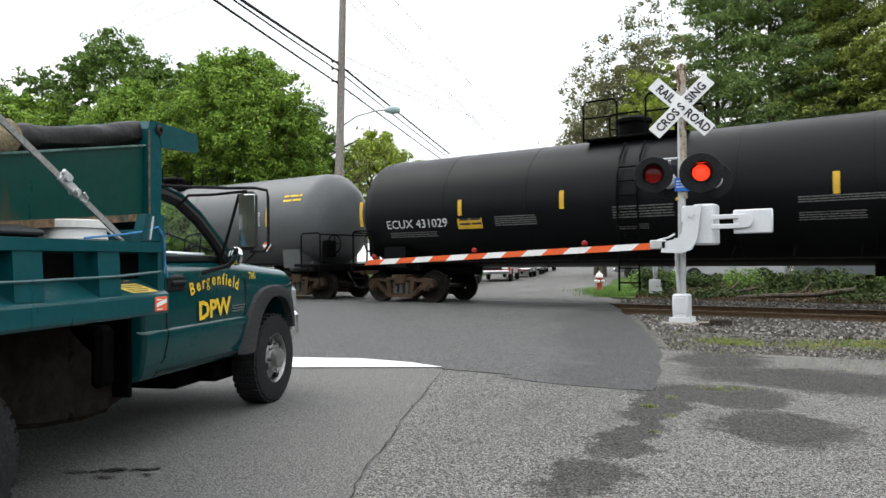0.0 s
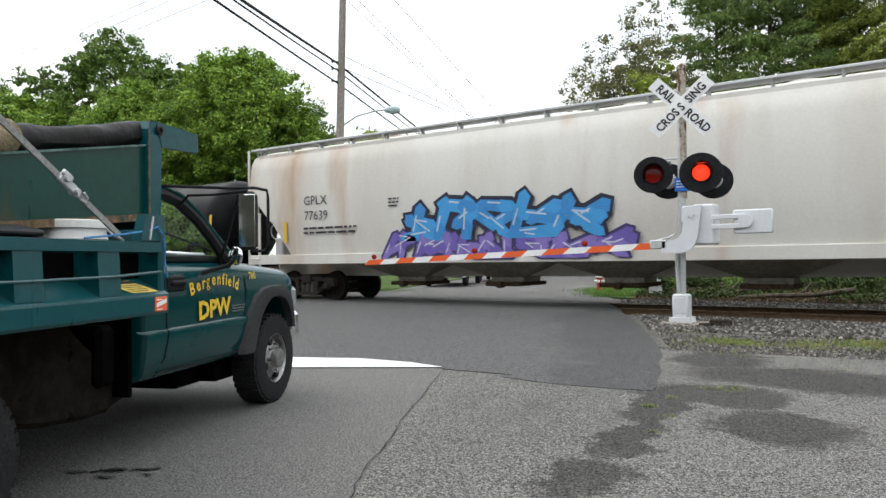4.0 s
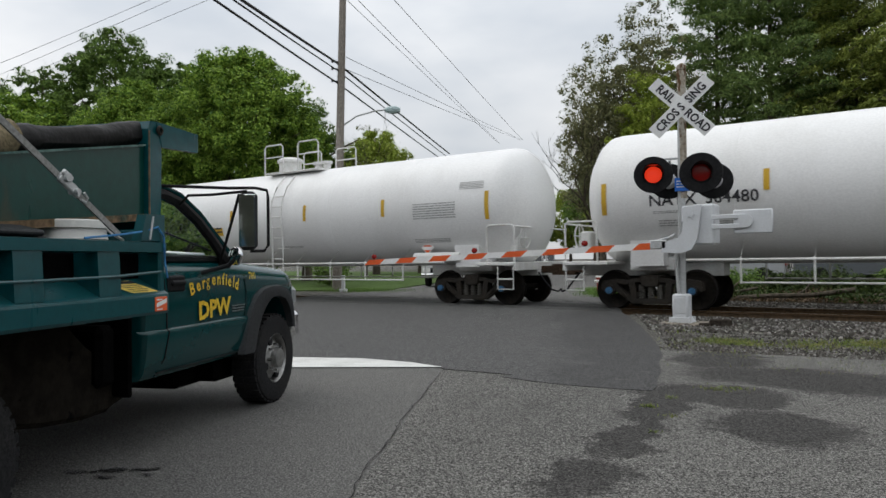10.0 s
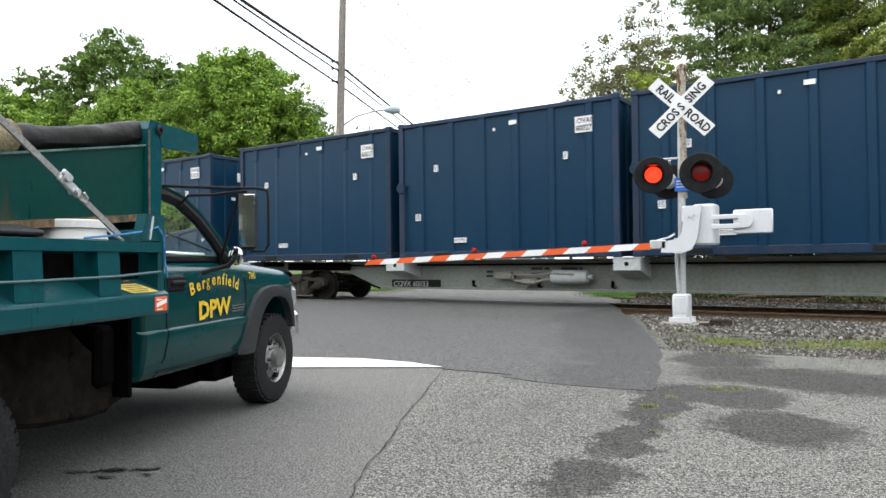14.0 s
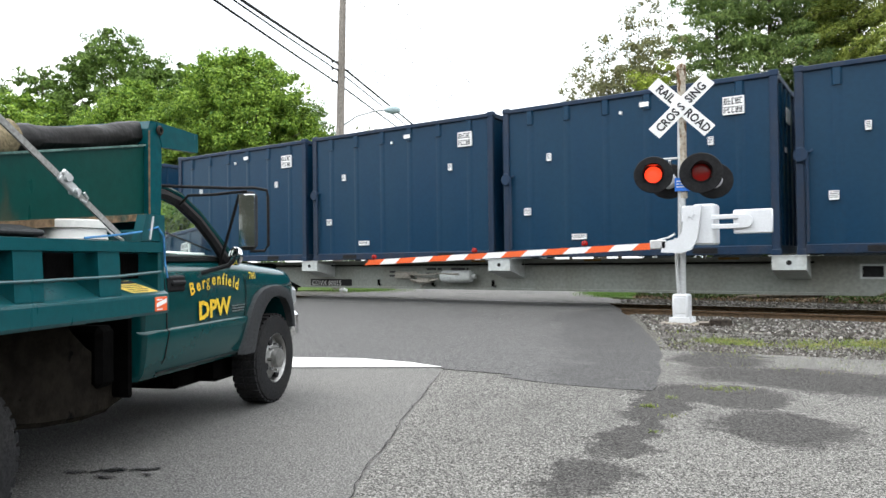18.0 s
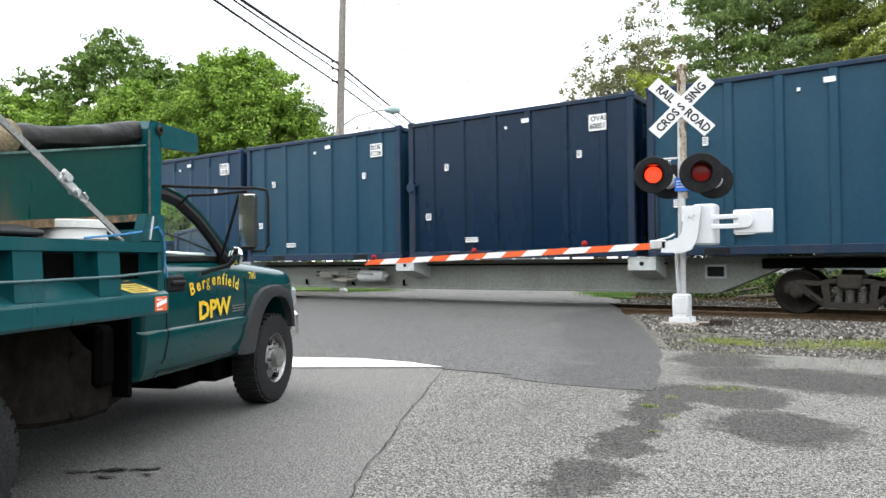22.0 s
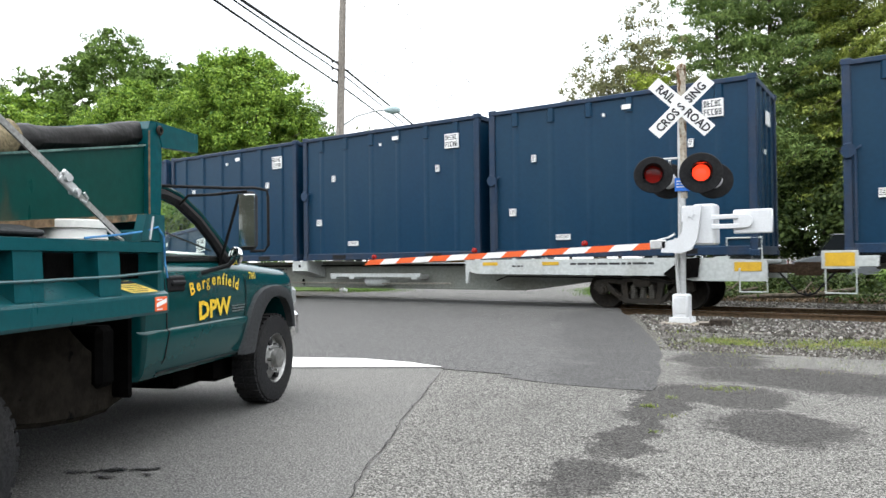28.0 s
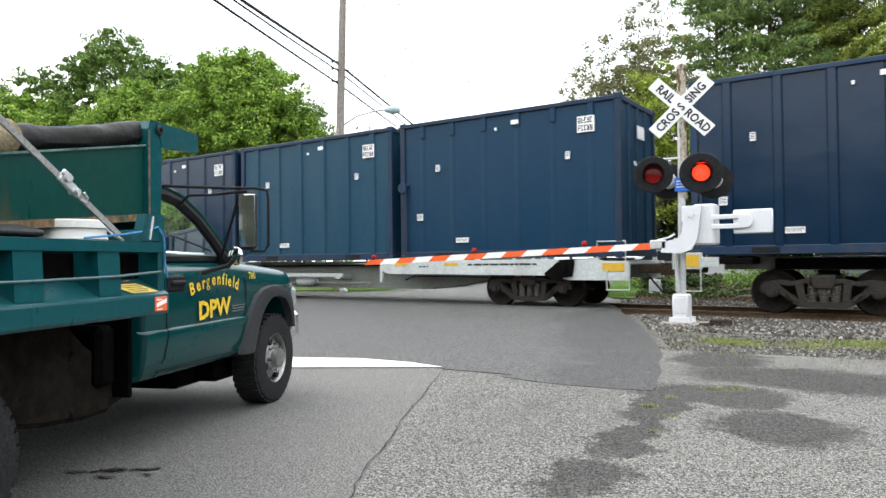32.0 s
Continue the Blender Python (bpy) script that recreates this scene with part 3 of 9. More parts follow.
def stones(name, count, inside, size, seed, label):
    """Loose angular stones over a stretch of ground, as one object."""
    rng = np.random.default_rng(seed)
    base = np.array([(0, 0, 1), (0, 0, -0.6), (1, 0.1, 0), (-0.9, 0.2, 0.1), (0.1, 1, 0), (-0.1, -1, 0.1)])
    tri = np.array([(0, 2, 4), (0, 4, 3), (0, 3, 5), (0, 5, 2), (1, 4, 2), (1, 3, 4), (1, 5, 3), (1, 2, 5)])
    V, F = [], []
    k = 0
    while k < count:
        x, y = inside(rng)
        s = size * rng.uniform(0.45, 1.15)
        p = base * rng.uniform(0.65, 1.15, (6, 3)) * (s, s, s * 0.75)
        a = rng.uniform(0, 6.28)
        c, sn = math.cos(a), math.sin(a)
        p = p @ np.array([(c, -sn, 0), (sn, c, 0), (0, 0, 1)]) + (x, y, bed(x, y) + s * 0.2)
        V.append(p)
        F.append(tri + 6 * k)
        k += 1
    me = bpy.data.meshes.new(name)
    me.from_pydata(np.concatenate(V).tolist(), [], np.concatenate(F).tolist())
    me.materials.append(m_stones)
    return tagged(new(name, me), label, "", "", "stuff")


def shoulder(rng):
    y = rng.uniform(11.2, 18.6)
    edge = -2.75 - (y - 9.1) * 0.425
    return edge + 0.1 + abs(rng.normal(0, 1)) * 5.5, y


stones("ballast", 32000, shoulder, 0.042, 5, "grey crushed stone ballast beside the rails")


def patch(name, x, y, wide, deep, turn, material, lift, label):
    """A soft stain on the paving: an oval sheet."""
    m = Mold()
    n = 20
    m.add([(wide * math.cos(2 * math.pi * i / n), deep * math.sin(2 * math.pi * i / n), 0) for i in range(n)], [tuple(range(n))])
    ob = part(name, m, material, None, "", pose(x, y, rise(y) + lift, 0, 0, turn))
    return tagged(ob, label, "", "", "structure")


for n, (x, y, wide, deep, turn) in enumerate(((-3.88, 2.30, 0.17, 0.07, 45), (-4.04, 2.16, 0.08, 0.05, 40), (-3.8, 2.2, 0.08, 0.04, 30), (-3.72, 2.42, 0.1, 0.04, 50), (-3.62, 2.36, 0.05, 0.03, 30))):
    patch("stain_%d" % (n + 31), x, y, wide, deep, turn, m_oil, 0.006 + 0.0004 * n, "black oil spots on the lane")


for n, (x, y, wide, deep, turn) in enumerate(((-6.4, 11.8, 0.6, 0.05, 25), (-6.3, 12.6, 0.5, 0.04, 20), (-7.2, 12.2, 0.7, 0.04, 28), (-5.2, 11.2, 0.5, 0.03, 15), (-8.5, 13.0, 0.9, 0.05, 22), (-3.9, 8.6, 0.4, 0.03, 10), (-6.0, 9.0, 0.7, 0.03, 12), (-7.4, 9.8, 0.5, 0.04, 30))):
    patch("stain_%d" % (n + 41), x, y, wide, deep, turn, m_pale, 0.013 + 0.0004 * n, "pale scrape across the dark asphalt")


def crack(pts, width, lift, seed, material=None, label="dark jagged crack in the paving"):
    """A jagged dark ribbon along a line on the paving."""
    rng = random.Random(seed)
    m = Mold()
    P = []
    for (x0, y0), (x1, y1) in zip(pts, pts[1:]):
        n = max(2, int(math.hypot(x1 - x0, y1 - y0) / 0.07))
        for i in range(n):
            t = i / n
            P.append((x0 + (x1 - x0) * t + rng.uniform(-1, 1) * width * 0.9, y0 + (y1 - y0) * t + rng.uniform(-1, 1) * width * 0.9))
    P.append(pts[-1])
    d = Vector((pts[-1][0] - pts[0][0], pts[-1][1] - pts[0][1])).normalized()
    rows = []
    for x, y in P:
        w = width * rng.uniform(0.25, 1.0) / 2
        rows.append([(x - d.y * w, y + d.x * w, rise(y) + lift), (x + d.y * w, y - d.x * w, rise(y) + lift)])
    m.ring(rows, False, 0, False, False)
    ob = part("crack", m, material or m_tar)
    return tagged(ob, label, "", "", "structure")


crack([(-4.33, 6.43), (-3.585, 4.953), (-3.21, 4.18), (-2.925, 3.68), (-2.68, 3.16), (-2.39, 2.68), (-2.0, 1.9)], 0.012, 0.0105, 1)
crack([(-3.78, 5.64), (-3.3, 5.77), (-2.9, 5.82), (-2.5, 5.9), (-2.18, 5.92)], 0.012, 0.0105, 2)
crack([(-4.29, 6.36), (-3.9, 6.39), (-3.47, 6.4)], 0.016, 0.0125, 3)
crack([(-3.45, 6.24), (-3.1, 6.16), (-2.76, 6.13), (-2.23, 6.19)], 0.008, 0.0125, 7)
crack([(-1.93, 4.37), (-1.8, 4.42), (-1.69, 4.47)], 0.018, 0.0105, 4)
crack([(-1.69, 4.47), (-1.58, 4.3), (-1.54, 4.21)], 0.012, 0.0105, 5)
crack([(-6.6, 6.32), (-5.7, 6.66), (-4.9, 6.72)], 0.01, 0.0125, 6)
m_scratch = surf("scraped_pale_asphalt", (0.17, 0.167, 0.158), 0.9, 0, 0.4, 60, (0.09, 0.089, 0.085), 9, 0.9)
for n, pts in enumerate((((-6.9, 12.7), (-6.5, 12.75), (-6.2, 12.9)), ((-6.9, 11.6), (-6.3, 11.7), (-5.75, 12.3)), ((-7.5, 9.6), (-6.9, 9.3), (-6.3, 9.2)), ((-4.9, 8.3), (-4.3, 8.4), (-3.6, 8.6)), ((-3.6, 8.55), (-3.0, 8.7), (-2.75, 8.9)), ((-2.5, 6.6), (-2.3, 6.68)), ((-2.4, 7.2), (-2.25, 7.22)))):
    crack(pts, 0.018, 0.0135 + 0.0003 * n, 20 + n, m_scratch, "pale scrape across the dark asphalt")


def grass(name, spots, material, seed, label, tall=0.09):
    """Blades of grass round some spots (x, y, spread, count), as one object."""
    rng = np.random.default_rng(seed)
    V, F = [], []
    for x, y, sx, sy, n in spots:
        for i in range(int(n * 1.5)):
            px, py = x + rng.normal() * sx, y + rng.normal() * sy
            a, h, w = rng.uniform(0, 6.28), tall * rng.uniform(0.4, 1.3), rng.uniform(0.003, 0.007)
            lx, ly = math.cos(a), math.sin(a)
            z = bed(px, py) - 0.005
            k = len(V)
            bend = rng.uniform(0.2, 0.7) * h
            V += [(px - ly * w, py + lx * w, z), (px + ly * w, py - lx * w, z), (px + lx * bend * 0.4 + ly * w * 0.7, py + ly * bend * 0.4 - lx * w * 0.7, z + h * 0.6),
                  (px + lx * bend * 0.4 - ly * w * 0.7, py + ly * bend * 0.4 + lx * w * 0.7, z + h * 0.6), (px + lx * bend, py + ly * bend, z + h)]
            F += [(k, k + 1, k + 2, k + 3), (k + 3, k + 2, k + 4)]
    me = bpy.data.meshes.new(name)
    me.from_pydata(V, [], F)
    me.materials.append(material)
    return tagged(new(name, me), label, "", "", "stuff")


m_blade = surf("fresh_grass_blades", (0.15, 0.2, 0.04), 0.7, 0, 0.3, 20, (0.28, 0.22, 0.09), 3, 0.8, 1, 0.0)
grass("grass", [(-2.2, 10.3, 0.22, 0.16, 620), (-1.95, 10.15, 0.2, 0.1, 300), (-1.2, 10.3, 0.22, 0.25, 260), (-0.95, 10.5, 0.3, 0.2, 260), (-0.55, 10.7, 0.2, 0.25, 420), (-0.2, 10.8, 0.3, 0.25, 500), (0.5, 10.8, 0.4, 0.3, 500), (-1.5, 6.63, 0.12, 0.06, 130), (-1.36, 6.78, 0.1, 0.05, 90), (-1.79, 5.6, 0.04, 0.03, 110),
                (-1.75, 6.03, 0.03, 0.03, 40), (-1.55, 5.35, 0.05, 0.04, 40), (-1.5, 4.8, 0.03, 0.02, 30), (-1.0, 8.2, 0.5, 0.15, 120), (-0.4, 8.9, 0.5, 0.2, 160), (-1.9, 9.0, 0.3, 0.2, 100), (-2.6, 9.9, 0.2, 0.2, 60), (-3.0, 11.2, 0.2, 0.2, 60)],
      m_blade, 3, "yellow-green grass tufts in the gravel", 0.042)
m_verge = surf("bright_verge_blades", (0.10, 0.2, 0.03), 0.7, 0, 0.3, 20, (0.16, 0.2, 0.05), 3, 0.6, 1, 0.0)
grass("verge_grass", [(-7.3, 20.0, 0.3, 0.4, 2000), (-8.2, 21.9, 0.3, 0.8, 2200), (-9.0, 24.0, 0.4, 1.0, 2200), (-17.4, 20.3, 1.0, 0.5, 1200)], m_verge, 4, "bright green grass along the verge", 0.14)


def loose(rng):
    y = 9.0 + abs(rng.normal(0, 1)) * 1.3
    return -2.6 - (y - 9.1) * 0.4 + rng.uniform(0.0, 9.0), min(y, 12.4)


stones("gravel", 14000, loose, 0.022, 6, "fine loose gravel at the edge of the asphalt")


def pebble(rng):
    y = 6.0 + abs(rng.normal(0, 1)) * 1.6
    return -2.0 - max(0, y - 6.2) * 0.28 + abs(rng.normal(0, 1)) * 1.9, min(y, 9.4)


stones("pebbles", 15000, pebble, 0.016, 7, "small loose stones on the old asphalt")


# unseen walls added around the view to cut low sky light and reflections
tagged(part("backdrop_wall", (lambda m: (m.box(-90, 90, -13, -12, -0.5, 6.5), m.box(44, 45, -12, 8, -0.5, 9), m.box(-91, -90, -12, 8, -0.5, 9), m)[-1])(Mold()),
            surf("dull_hedge_green", (0.035, 0.045, 0.028), 0.95, 0, 0.5, 1.5, (0.07, 0.065, 0.055), 0.12, 0.8, 1, 0.4, 3)), "unseen dull green-grey wall added to close the place", "", "", "structure")
sheet("bank", [(-6.3, 18.6), (-7.4, 24), (-11.2, 36), (-12, 44), (40, 44), (40, 18.6)], 0.012, m_litter, "dark leaf litter bank beyond the track")
# ---- the train ----
WHEEL_R = 0.42
BOGIE = {}
WHEELSETS = ([], [])
TRAIN = []


def bogie_meshes():
    sf = Mold()
    for s in (-1,):
        # frame as a band round the spring opening and two window openings
        sf.prism([(-1.10, 0.54), (-1.04, 0.63), (-0.78, 0.665), (-0.5, 0.64), (-0.36, 0.685), (0.36, 0.685), (0.5, 0.64), (0.78, 0.665), (1.04, 0.63), (1.10, 0.54), (0.74, 0.575), (0.55, 0.55), (0.40, 0.60), (-0.40, 0.60), (-0.55, 0.55), (-0.74, 0.575)], -0.07, 0.07)
        sf.prism([(-0.40, 0.14), (0.40, 0.14), (0.44, 0.19), (0.40, 0.24), (-0.40, 0.24), (-0.44, 0.19)], -0.10, 0.08)
        sf.box(-0.16, 0.16, -0.12, -0.02, 0.50, 0.58, 0.02)
        for q in (-1, 1):
            sf.prism([(q * 0.40, 0.15), (q * 0.5, 0.2), (q * 0.82, 0.44), (q * 0.86, 0.56), (q * 0.74, 0.56), (q * 0.62, 0.44), (q * 0.40, 0.27)], -0.075, 0.075)
            sf.prism([(q * 0.30, 0.22), (q * 0.41, 0.22), (q * 0.48, 0.60), (q * 0.34, 0.62)], -0.085, 0.075)
            sf.prism([(q * 0.74, 0.60), (q * 1.08, 0.58), (q * 1.1, 0.44), (q * 1.03, 0.40), (q * 1.0, 0.5), (q * 0.78, 0.5)], -0.09, 0.09)
            sf.cyl((q * 0.89, -0.13, 0.43), (q * 0.89, 0.08, 0.43), 0.115, 14)
            sf.cyl((q * 0.89, -0.15, 0.43), (q * 0.89, -0.12, 0.43), 0.07, 12)
            sf.tube([(q * 0.5, -0.09, 0.26), (q * 0.62, -0.11, 0.40)], 0.03, 8)
    BOGIE["side"] = sf
    sp = Mold()
    sp.rev([(0.06, 0.24)] + [(r, 0.245 + 0.042 * k + d) for k in range(7) for r, d in ((0.062, 0.0), (0.085, 0.008), (0.085, 0.022), (0.062, 0.03))] + [(0.06, 0.55)], (0, 0, 0), (0, 0, 1), 10)
    BOGIE["spring"] = sp
    bo = Mold()
    bo.box(-0.2, 0.2, -1.12, 1.12, 0.52, 0.76, 0.03)
    bo.cyl((0, 0, 0.7), (0, 0, 0.84), 0.2, 14)
    BOGIE["bolster"] = bo
    wh = Mold()
    wh.cyl((0, -1.1, 0), (0, 1.1, 0), 0.075, 10)
    for s in (-1, 1):
        wh.rev([(0.10, 0.0), (0.16, 0.012), (0.30, 0.04), (0.36, 0.02), (WHEEL_R - 0.012, 0.0), (WHEEL_R, 0.02), (WHEEL_R + 0.003, 0.105), (WHEEL_R + 0.028, 0.118), (WHEEL_R + 0.02, 0.14),
                (0.34, 0.14), (0.30, 0.10), (0.16, 0.11), (0.10, 0.14)], (0, s * 0.83, 0), (0, -s, 0), 26)
        wh.cyl((0, s * 1.08, 0), (0, s * 1.2, 0), 0.075, 12, m=1)
        for k in range(3):
            a = k * 2.094
            wh.cyl((0.045 * math.cos(a), s * 1.19, 0.045 * math.sin(a)), (0.045 * math.cos(a), s * 1.215, 0.045 * math.sin(a)), 0.016, 6, m=1)
    BOGIE["wheel"] = wh
    bb = Mold()
    bb.tube([(-0.55, -1.0, 0.2), (-0.3, -1.06, 0.35), (-0.1, -1.02, 0.5)], 0.02)
    bb.box(-0.62, -0.5, -0.9, 0.9, 0.28, 0.38, 0.02)
    bb.box(0.5, 0.62, -0.9, 0.9, 0.28, 0.38, 0.02)
    BOGIE["beam"] = bb


bogie_meshes()
m_spring = surf("worn_spring_steel", (0.10, 0.095, 0.085), 0.55, 0.4, 0.2, 20, (0.05, 0.04, 0.03), 4, 0.6)
BOGIE_CACHE = {}


def add_bogie(car, x, frame_mat, cap_mat):
    key = (frame_mat.name, cap_mat.name)
    if key not in BOGIE_CACHE:
        BOGIE_CACHE[key] = {k: BOGIE[k].mesh(k, [m_spring] if k == "spring" else [frame_mat] if k != "wheel" else [m_wheel, cap_mat]) for k in BOGIE}
    c = BOGIE_CACHE[key]
    b = part("bogie", c["bolster"], frame_mat, car, "cast steel two-axle bogie", pose(x, 0, 0))
    for s in (-1, 1):
        part("side_frame", c["side"], frame_mat, b, at=pose(0, s * 1.0, 0, 0, 0, 0 if s < 0 else 180))
        for i in range(3):
            part("spring", c["spring"], m_spring, b, at=pose(-0.2 + 0.2 * i, s * 1.0, 0))
    part("brake_beam", c["beam"], frame_mat, b)
    for i, q in enumerate((-0.89, 0.89)):
        w = part("wheelset", c["wheel"], m_wheel, b, "dark steel wheels on an axle", pose(q, 0, WHEEL_R))
        WHEELSETS[i].append(w)
    return b


def add_coupler(car, x, s, mt=None):
    """A knuckle coupler that points along s at the end x, with its air hose."""
    c = Mold()
    c.box(x - s * 0.75, x - s * 0.22, -0.09, 0.09, 0.78, 0.96, 0.02)
    c.prism([(x - s * 0.25, -0.10), (x - s * 0.02, -0.17), (x + s * 0.06, -0.10), (x - s * 0.03, 0.02), (x + s * 0.03, 0.12), (x - s * 0.12, 0.16), (x - s * 0.25, 0.1)], 0.73, 1.0, "z")
    part("coupler", c, m_bogie_rust, car)
    h = Mold()
    h.tube([(x - s * 0.5, -0.35, 0.8), (x - s * 0.35, -0.38, 0.62), (x - s * 0.15, -0.36, 0.38), (x, -0.3, 0.33), (x + s * 0.05, -0.25, 0.4)], 0.022)
    part("air_hose", h, m_black, car)


def ladder(mold, x0, x1, y, z0, z1, rungs, r=0.018, m=0):
    for x in (x0, x1):
        mold.tube([(x, y, z0), (x, y, z1)], r, 6, m)
    for i in range(rungs):
        z = z0 + (z1 - z0) * (i + 0.5) / rungs
        mold.tube([(x0, y, z), (x1, y, z)], r * 0.8, 6, m)


def on_drum(me, cz, r):
    """A copy of a flat mesh in the xz plane, laid on the near side of a drum along x."""
    me = me.copy()
    for v in me.vertices:
        a = (v.co.z - cz) / r
        v.co.y, v.co.z = -r * math.cos(a), cz + r * math.sin(a)
    return me


def write_on(car, text, x, z, height, mt, y=None, drum=None, wide=1.0, name="lettering", shear=0.0, bold=0.0):
    me = lettering(text, height, mt, shear, wide, bold).copy()
    me.transform(Matrix.Translation((x, y or 0, z)))
    if drum:
        me = on_drum(me, *drum)
    return part(name, me, mt, car)


def drum_patch(x0, x1, z0, z1, cz, r, slices=5, slant=0.0):
    mo = Mold()
    rings = []
    for i in range(slices + 1):
        a = (z0 + (z1 - z0) * i / slices - cz) / r
        sl = slant * i / slices
        rings.append([(x0 + sl, -r * math.cos(a), cz + r * math.sin(a)), (x1 + sl, -r * math.cos(a), cz + r * math.sin(a))])
    mo.ring(rings, False, 0, True, False)
    return mo


def drum_bars(x, z, width, height, cz, r, rows, mt, seed, name="stencil_marks"):
    mo = Mold()
    bars(mo, x, z, width, height, 0, rows, 0, seed)
    me = on_drum(mo.mesh(name, [mt]), cz, r)
    return me


def end_rail(car, x, s, y0, z0, z1, mt, w=0.75):
    """A looped grab rail over the end platform."""
    m = Mold()
    m.tube([(x - s * w, y0, z0), (x - s * w, y0, z1 - 0.06), (x - s * (w - 0.06), y0, z1), (x - s * 0.06, y0, z1), (x, y0, z1 - 0.06), (x, y0, z0)], 0.022)
    m.tube([(x, y0, z1 - 0.04), (x, -y0, z1 - 0.04)], 0.022)
    part("end_rail", m, mt, car)


def steps_down(car, x, s, mt, y=-1.45):
    m = Mold()
    m.tube([(x, y, 0.95), (x, y, 0.42), (x - s * 0.42, y, 0.42), (x - s * 0.42, y, 0.95)], 0.018)
    m.tube([(x, y, 0.66), (x - s * 0.42, y, 0.66)], 0.018)
    part("step", m, mt, car)


def tank_car(q, length, bog, r, cz, shell, steel, label, caps, heads, platform, name=None, bars_at=(), white=False, belly=0.0, manway=-0.25, ladder_at=0.1):
    """A tank car from the coupling q. bog: bogie centres; heads: where the shell begins and ends; platform: its middle."""
    car = thing("tank_car", label, "tank car", pose(q, TRACK_Y, RAIL_Z))
    TRAIN.append((car, q))
    sh = Mold()
    x0, x1 = heads
    prof = [(0.001, 0.0), (0.45 * r, 0.05), (0.72 * r, 0.17), (0.9 * r, 0.35), (0.98 * r, 0.52), (r, 0.72)]
    n = 48
    rings = []
    for rr, h in prof + [(rr, (x1 - x0) - h) for rr, h in reversed(prof)]:
        x = x0 + h
        k = 1 - abs(2 * (x - x0) / (x1 - x0) - 1)
        rings.append([(x, rr * math.cos(a), cz - belly * k + rr * math.sin(a)) for a in (2 * math.pi * i / n for i in range(n))])
    mid = len(prof)
    if belly:
        c = [(x0 + x1) / 2]
        rings.insert(mid, [(c[0], r * math.cos(a), cz - belly + r * math.sin(a)) for a in (2 * math.pi * i / n for i in range(n))])
    sh.ring(rings, False, 0, True)
    tank = part("tank_shell", sh, shell, car)
    for i in range(1, 6):
        seams = Mold()
        x = x0 + 0.72 + (x1 - x0 - 1.44) * i / 6
        seams.rev([(r, -0.012), (r + 0.006, -0.008), (r + 0.006, 0.008), (r, 0.012)], (x, 0, cz), (1, 0, 0), 48)
        part("weld_seam", seams, shell, tank)
    # stub sills and end platforms
    for s, e in ((-1, 0.0), (1, length)):
        st = Mold()
        xe = e - s * 0.55
        st.box(xe, xe - s * 3.2, -0.28, 0.28, 0.72, 1.02, 0.02)
        st.box(xe - s * 0.02, xe - s * 1.05, -1.48, 1.48, 0.98, 1.06, 0.015)
        st.box(xe, xe - s * 0.06, -1.48, 1.48, 0.86, 1.06, 0.01)
        part("end_platform", st, steel if white else m_dark, car)
        sd = Mold()
        b = bog[0] if s < 0 else bog[1]
        for k in (-1, 1):
            sd.prism([(k * 1.25, 0.95), (k * 1.3, 1.5), (k * 0.8, 1.25), (k * 0.5, 0.98)], b - 0.35, b + 0.35, "x")
        sd.box(b - 0.5, b + 0.5, -0.9, 0.9, 0.84, 1.15, 0.03)
        part("saddle", sd, shell, car)
        end_rail(car, e - s * 0.6, s, -1.42, 1.05, 1.95, steel)
        steps_down(car, e - s * 0.62, s, steel)
        add_coupler(car, e, s)
        gear = Mold()
        gear.box(e - s * 0.75, e - s * 1.0, -0.95, -0.55, 1.25, 1.75, 0.04)
        gear.rev([(0.26, -0.02), (0.29, 0), (0.26, 0.02), (0.24, 0)], (e - s * 0.66, -0.75, 1.65), (1, 0, 0), 18)
        gear.tube([(e - s * 0.66, -1.0, 1.65), (e - s * 0.66, -0.5, 1.65)], 0.015)
        gear.tube([(e - s * 0.66, -0.75, 1.4), (e - s * 0.66, -0.75, 1.9)], 0.015)
        part("hand_brake" if s > 0 else "valve_box", gear, steel, car)
    # running side pipes with stanchions
    sp = Mold()
    for y in (-1.42, 1.42):
        sp.tube([(bog[0] + 0.6, y, 1.07), (bog[1] - 0.6, y, 1.07)], 0.028)
        if white:
            sp.tube([(bog[0] + 1.9, y, 0.62), (bog[1] - 1.9, y, 0.62)], 0.02)
        k = 8
        for i in range(k + 1):
            x = bog[0] + 1.9 + (bog[1] - bog[0] - 3.8) * i / k
            sp.tube([(x, y, 0.6 if white else 1.05), (x, y, 1.12), (x, y * 0.72, cz - r * 0.68)], 0.02)
    part("side_pipe", sp, steel, car)
    # top platform with manway and rails
    pl = Mold()
    px = platform
    top = cz + r
    pl.box(px - 1.15, px + 1.15, -0.85, -0.45, top - 0.1, top - 0.05, 0.01)
    pl.box(px - 1.15, px + 1.15, 0.45, 0.85, top - 0.1, top - 0.05, 0.01)
    part("top_platform", pl, steel, car)
    mw = Mold()
    mw.rev([(0.36, -0.1), (0.36, 0.34), (0.42, 0.35), (0.42, 0.42), (0.30, 0.5), (0.001, 0.52)], (px + manway, 0, top), (0, 0, 1), 20)
    part("manway", mw, steel, car)
    vl = Mold()
    for d in (0.5, 0.85):
        vl.rev([(0.12, -0.1), (0.12, 0.15), (0.17, 0.16), (0.17, 0.24), (0.001, 0.26)], (px + d, -0.15, top), (0, 0, 1), 14)
    part("valve", vl, steel, car)
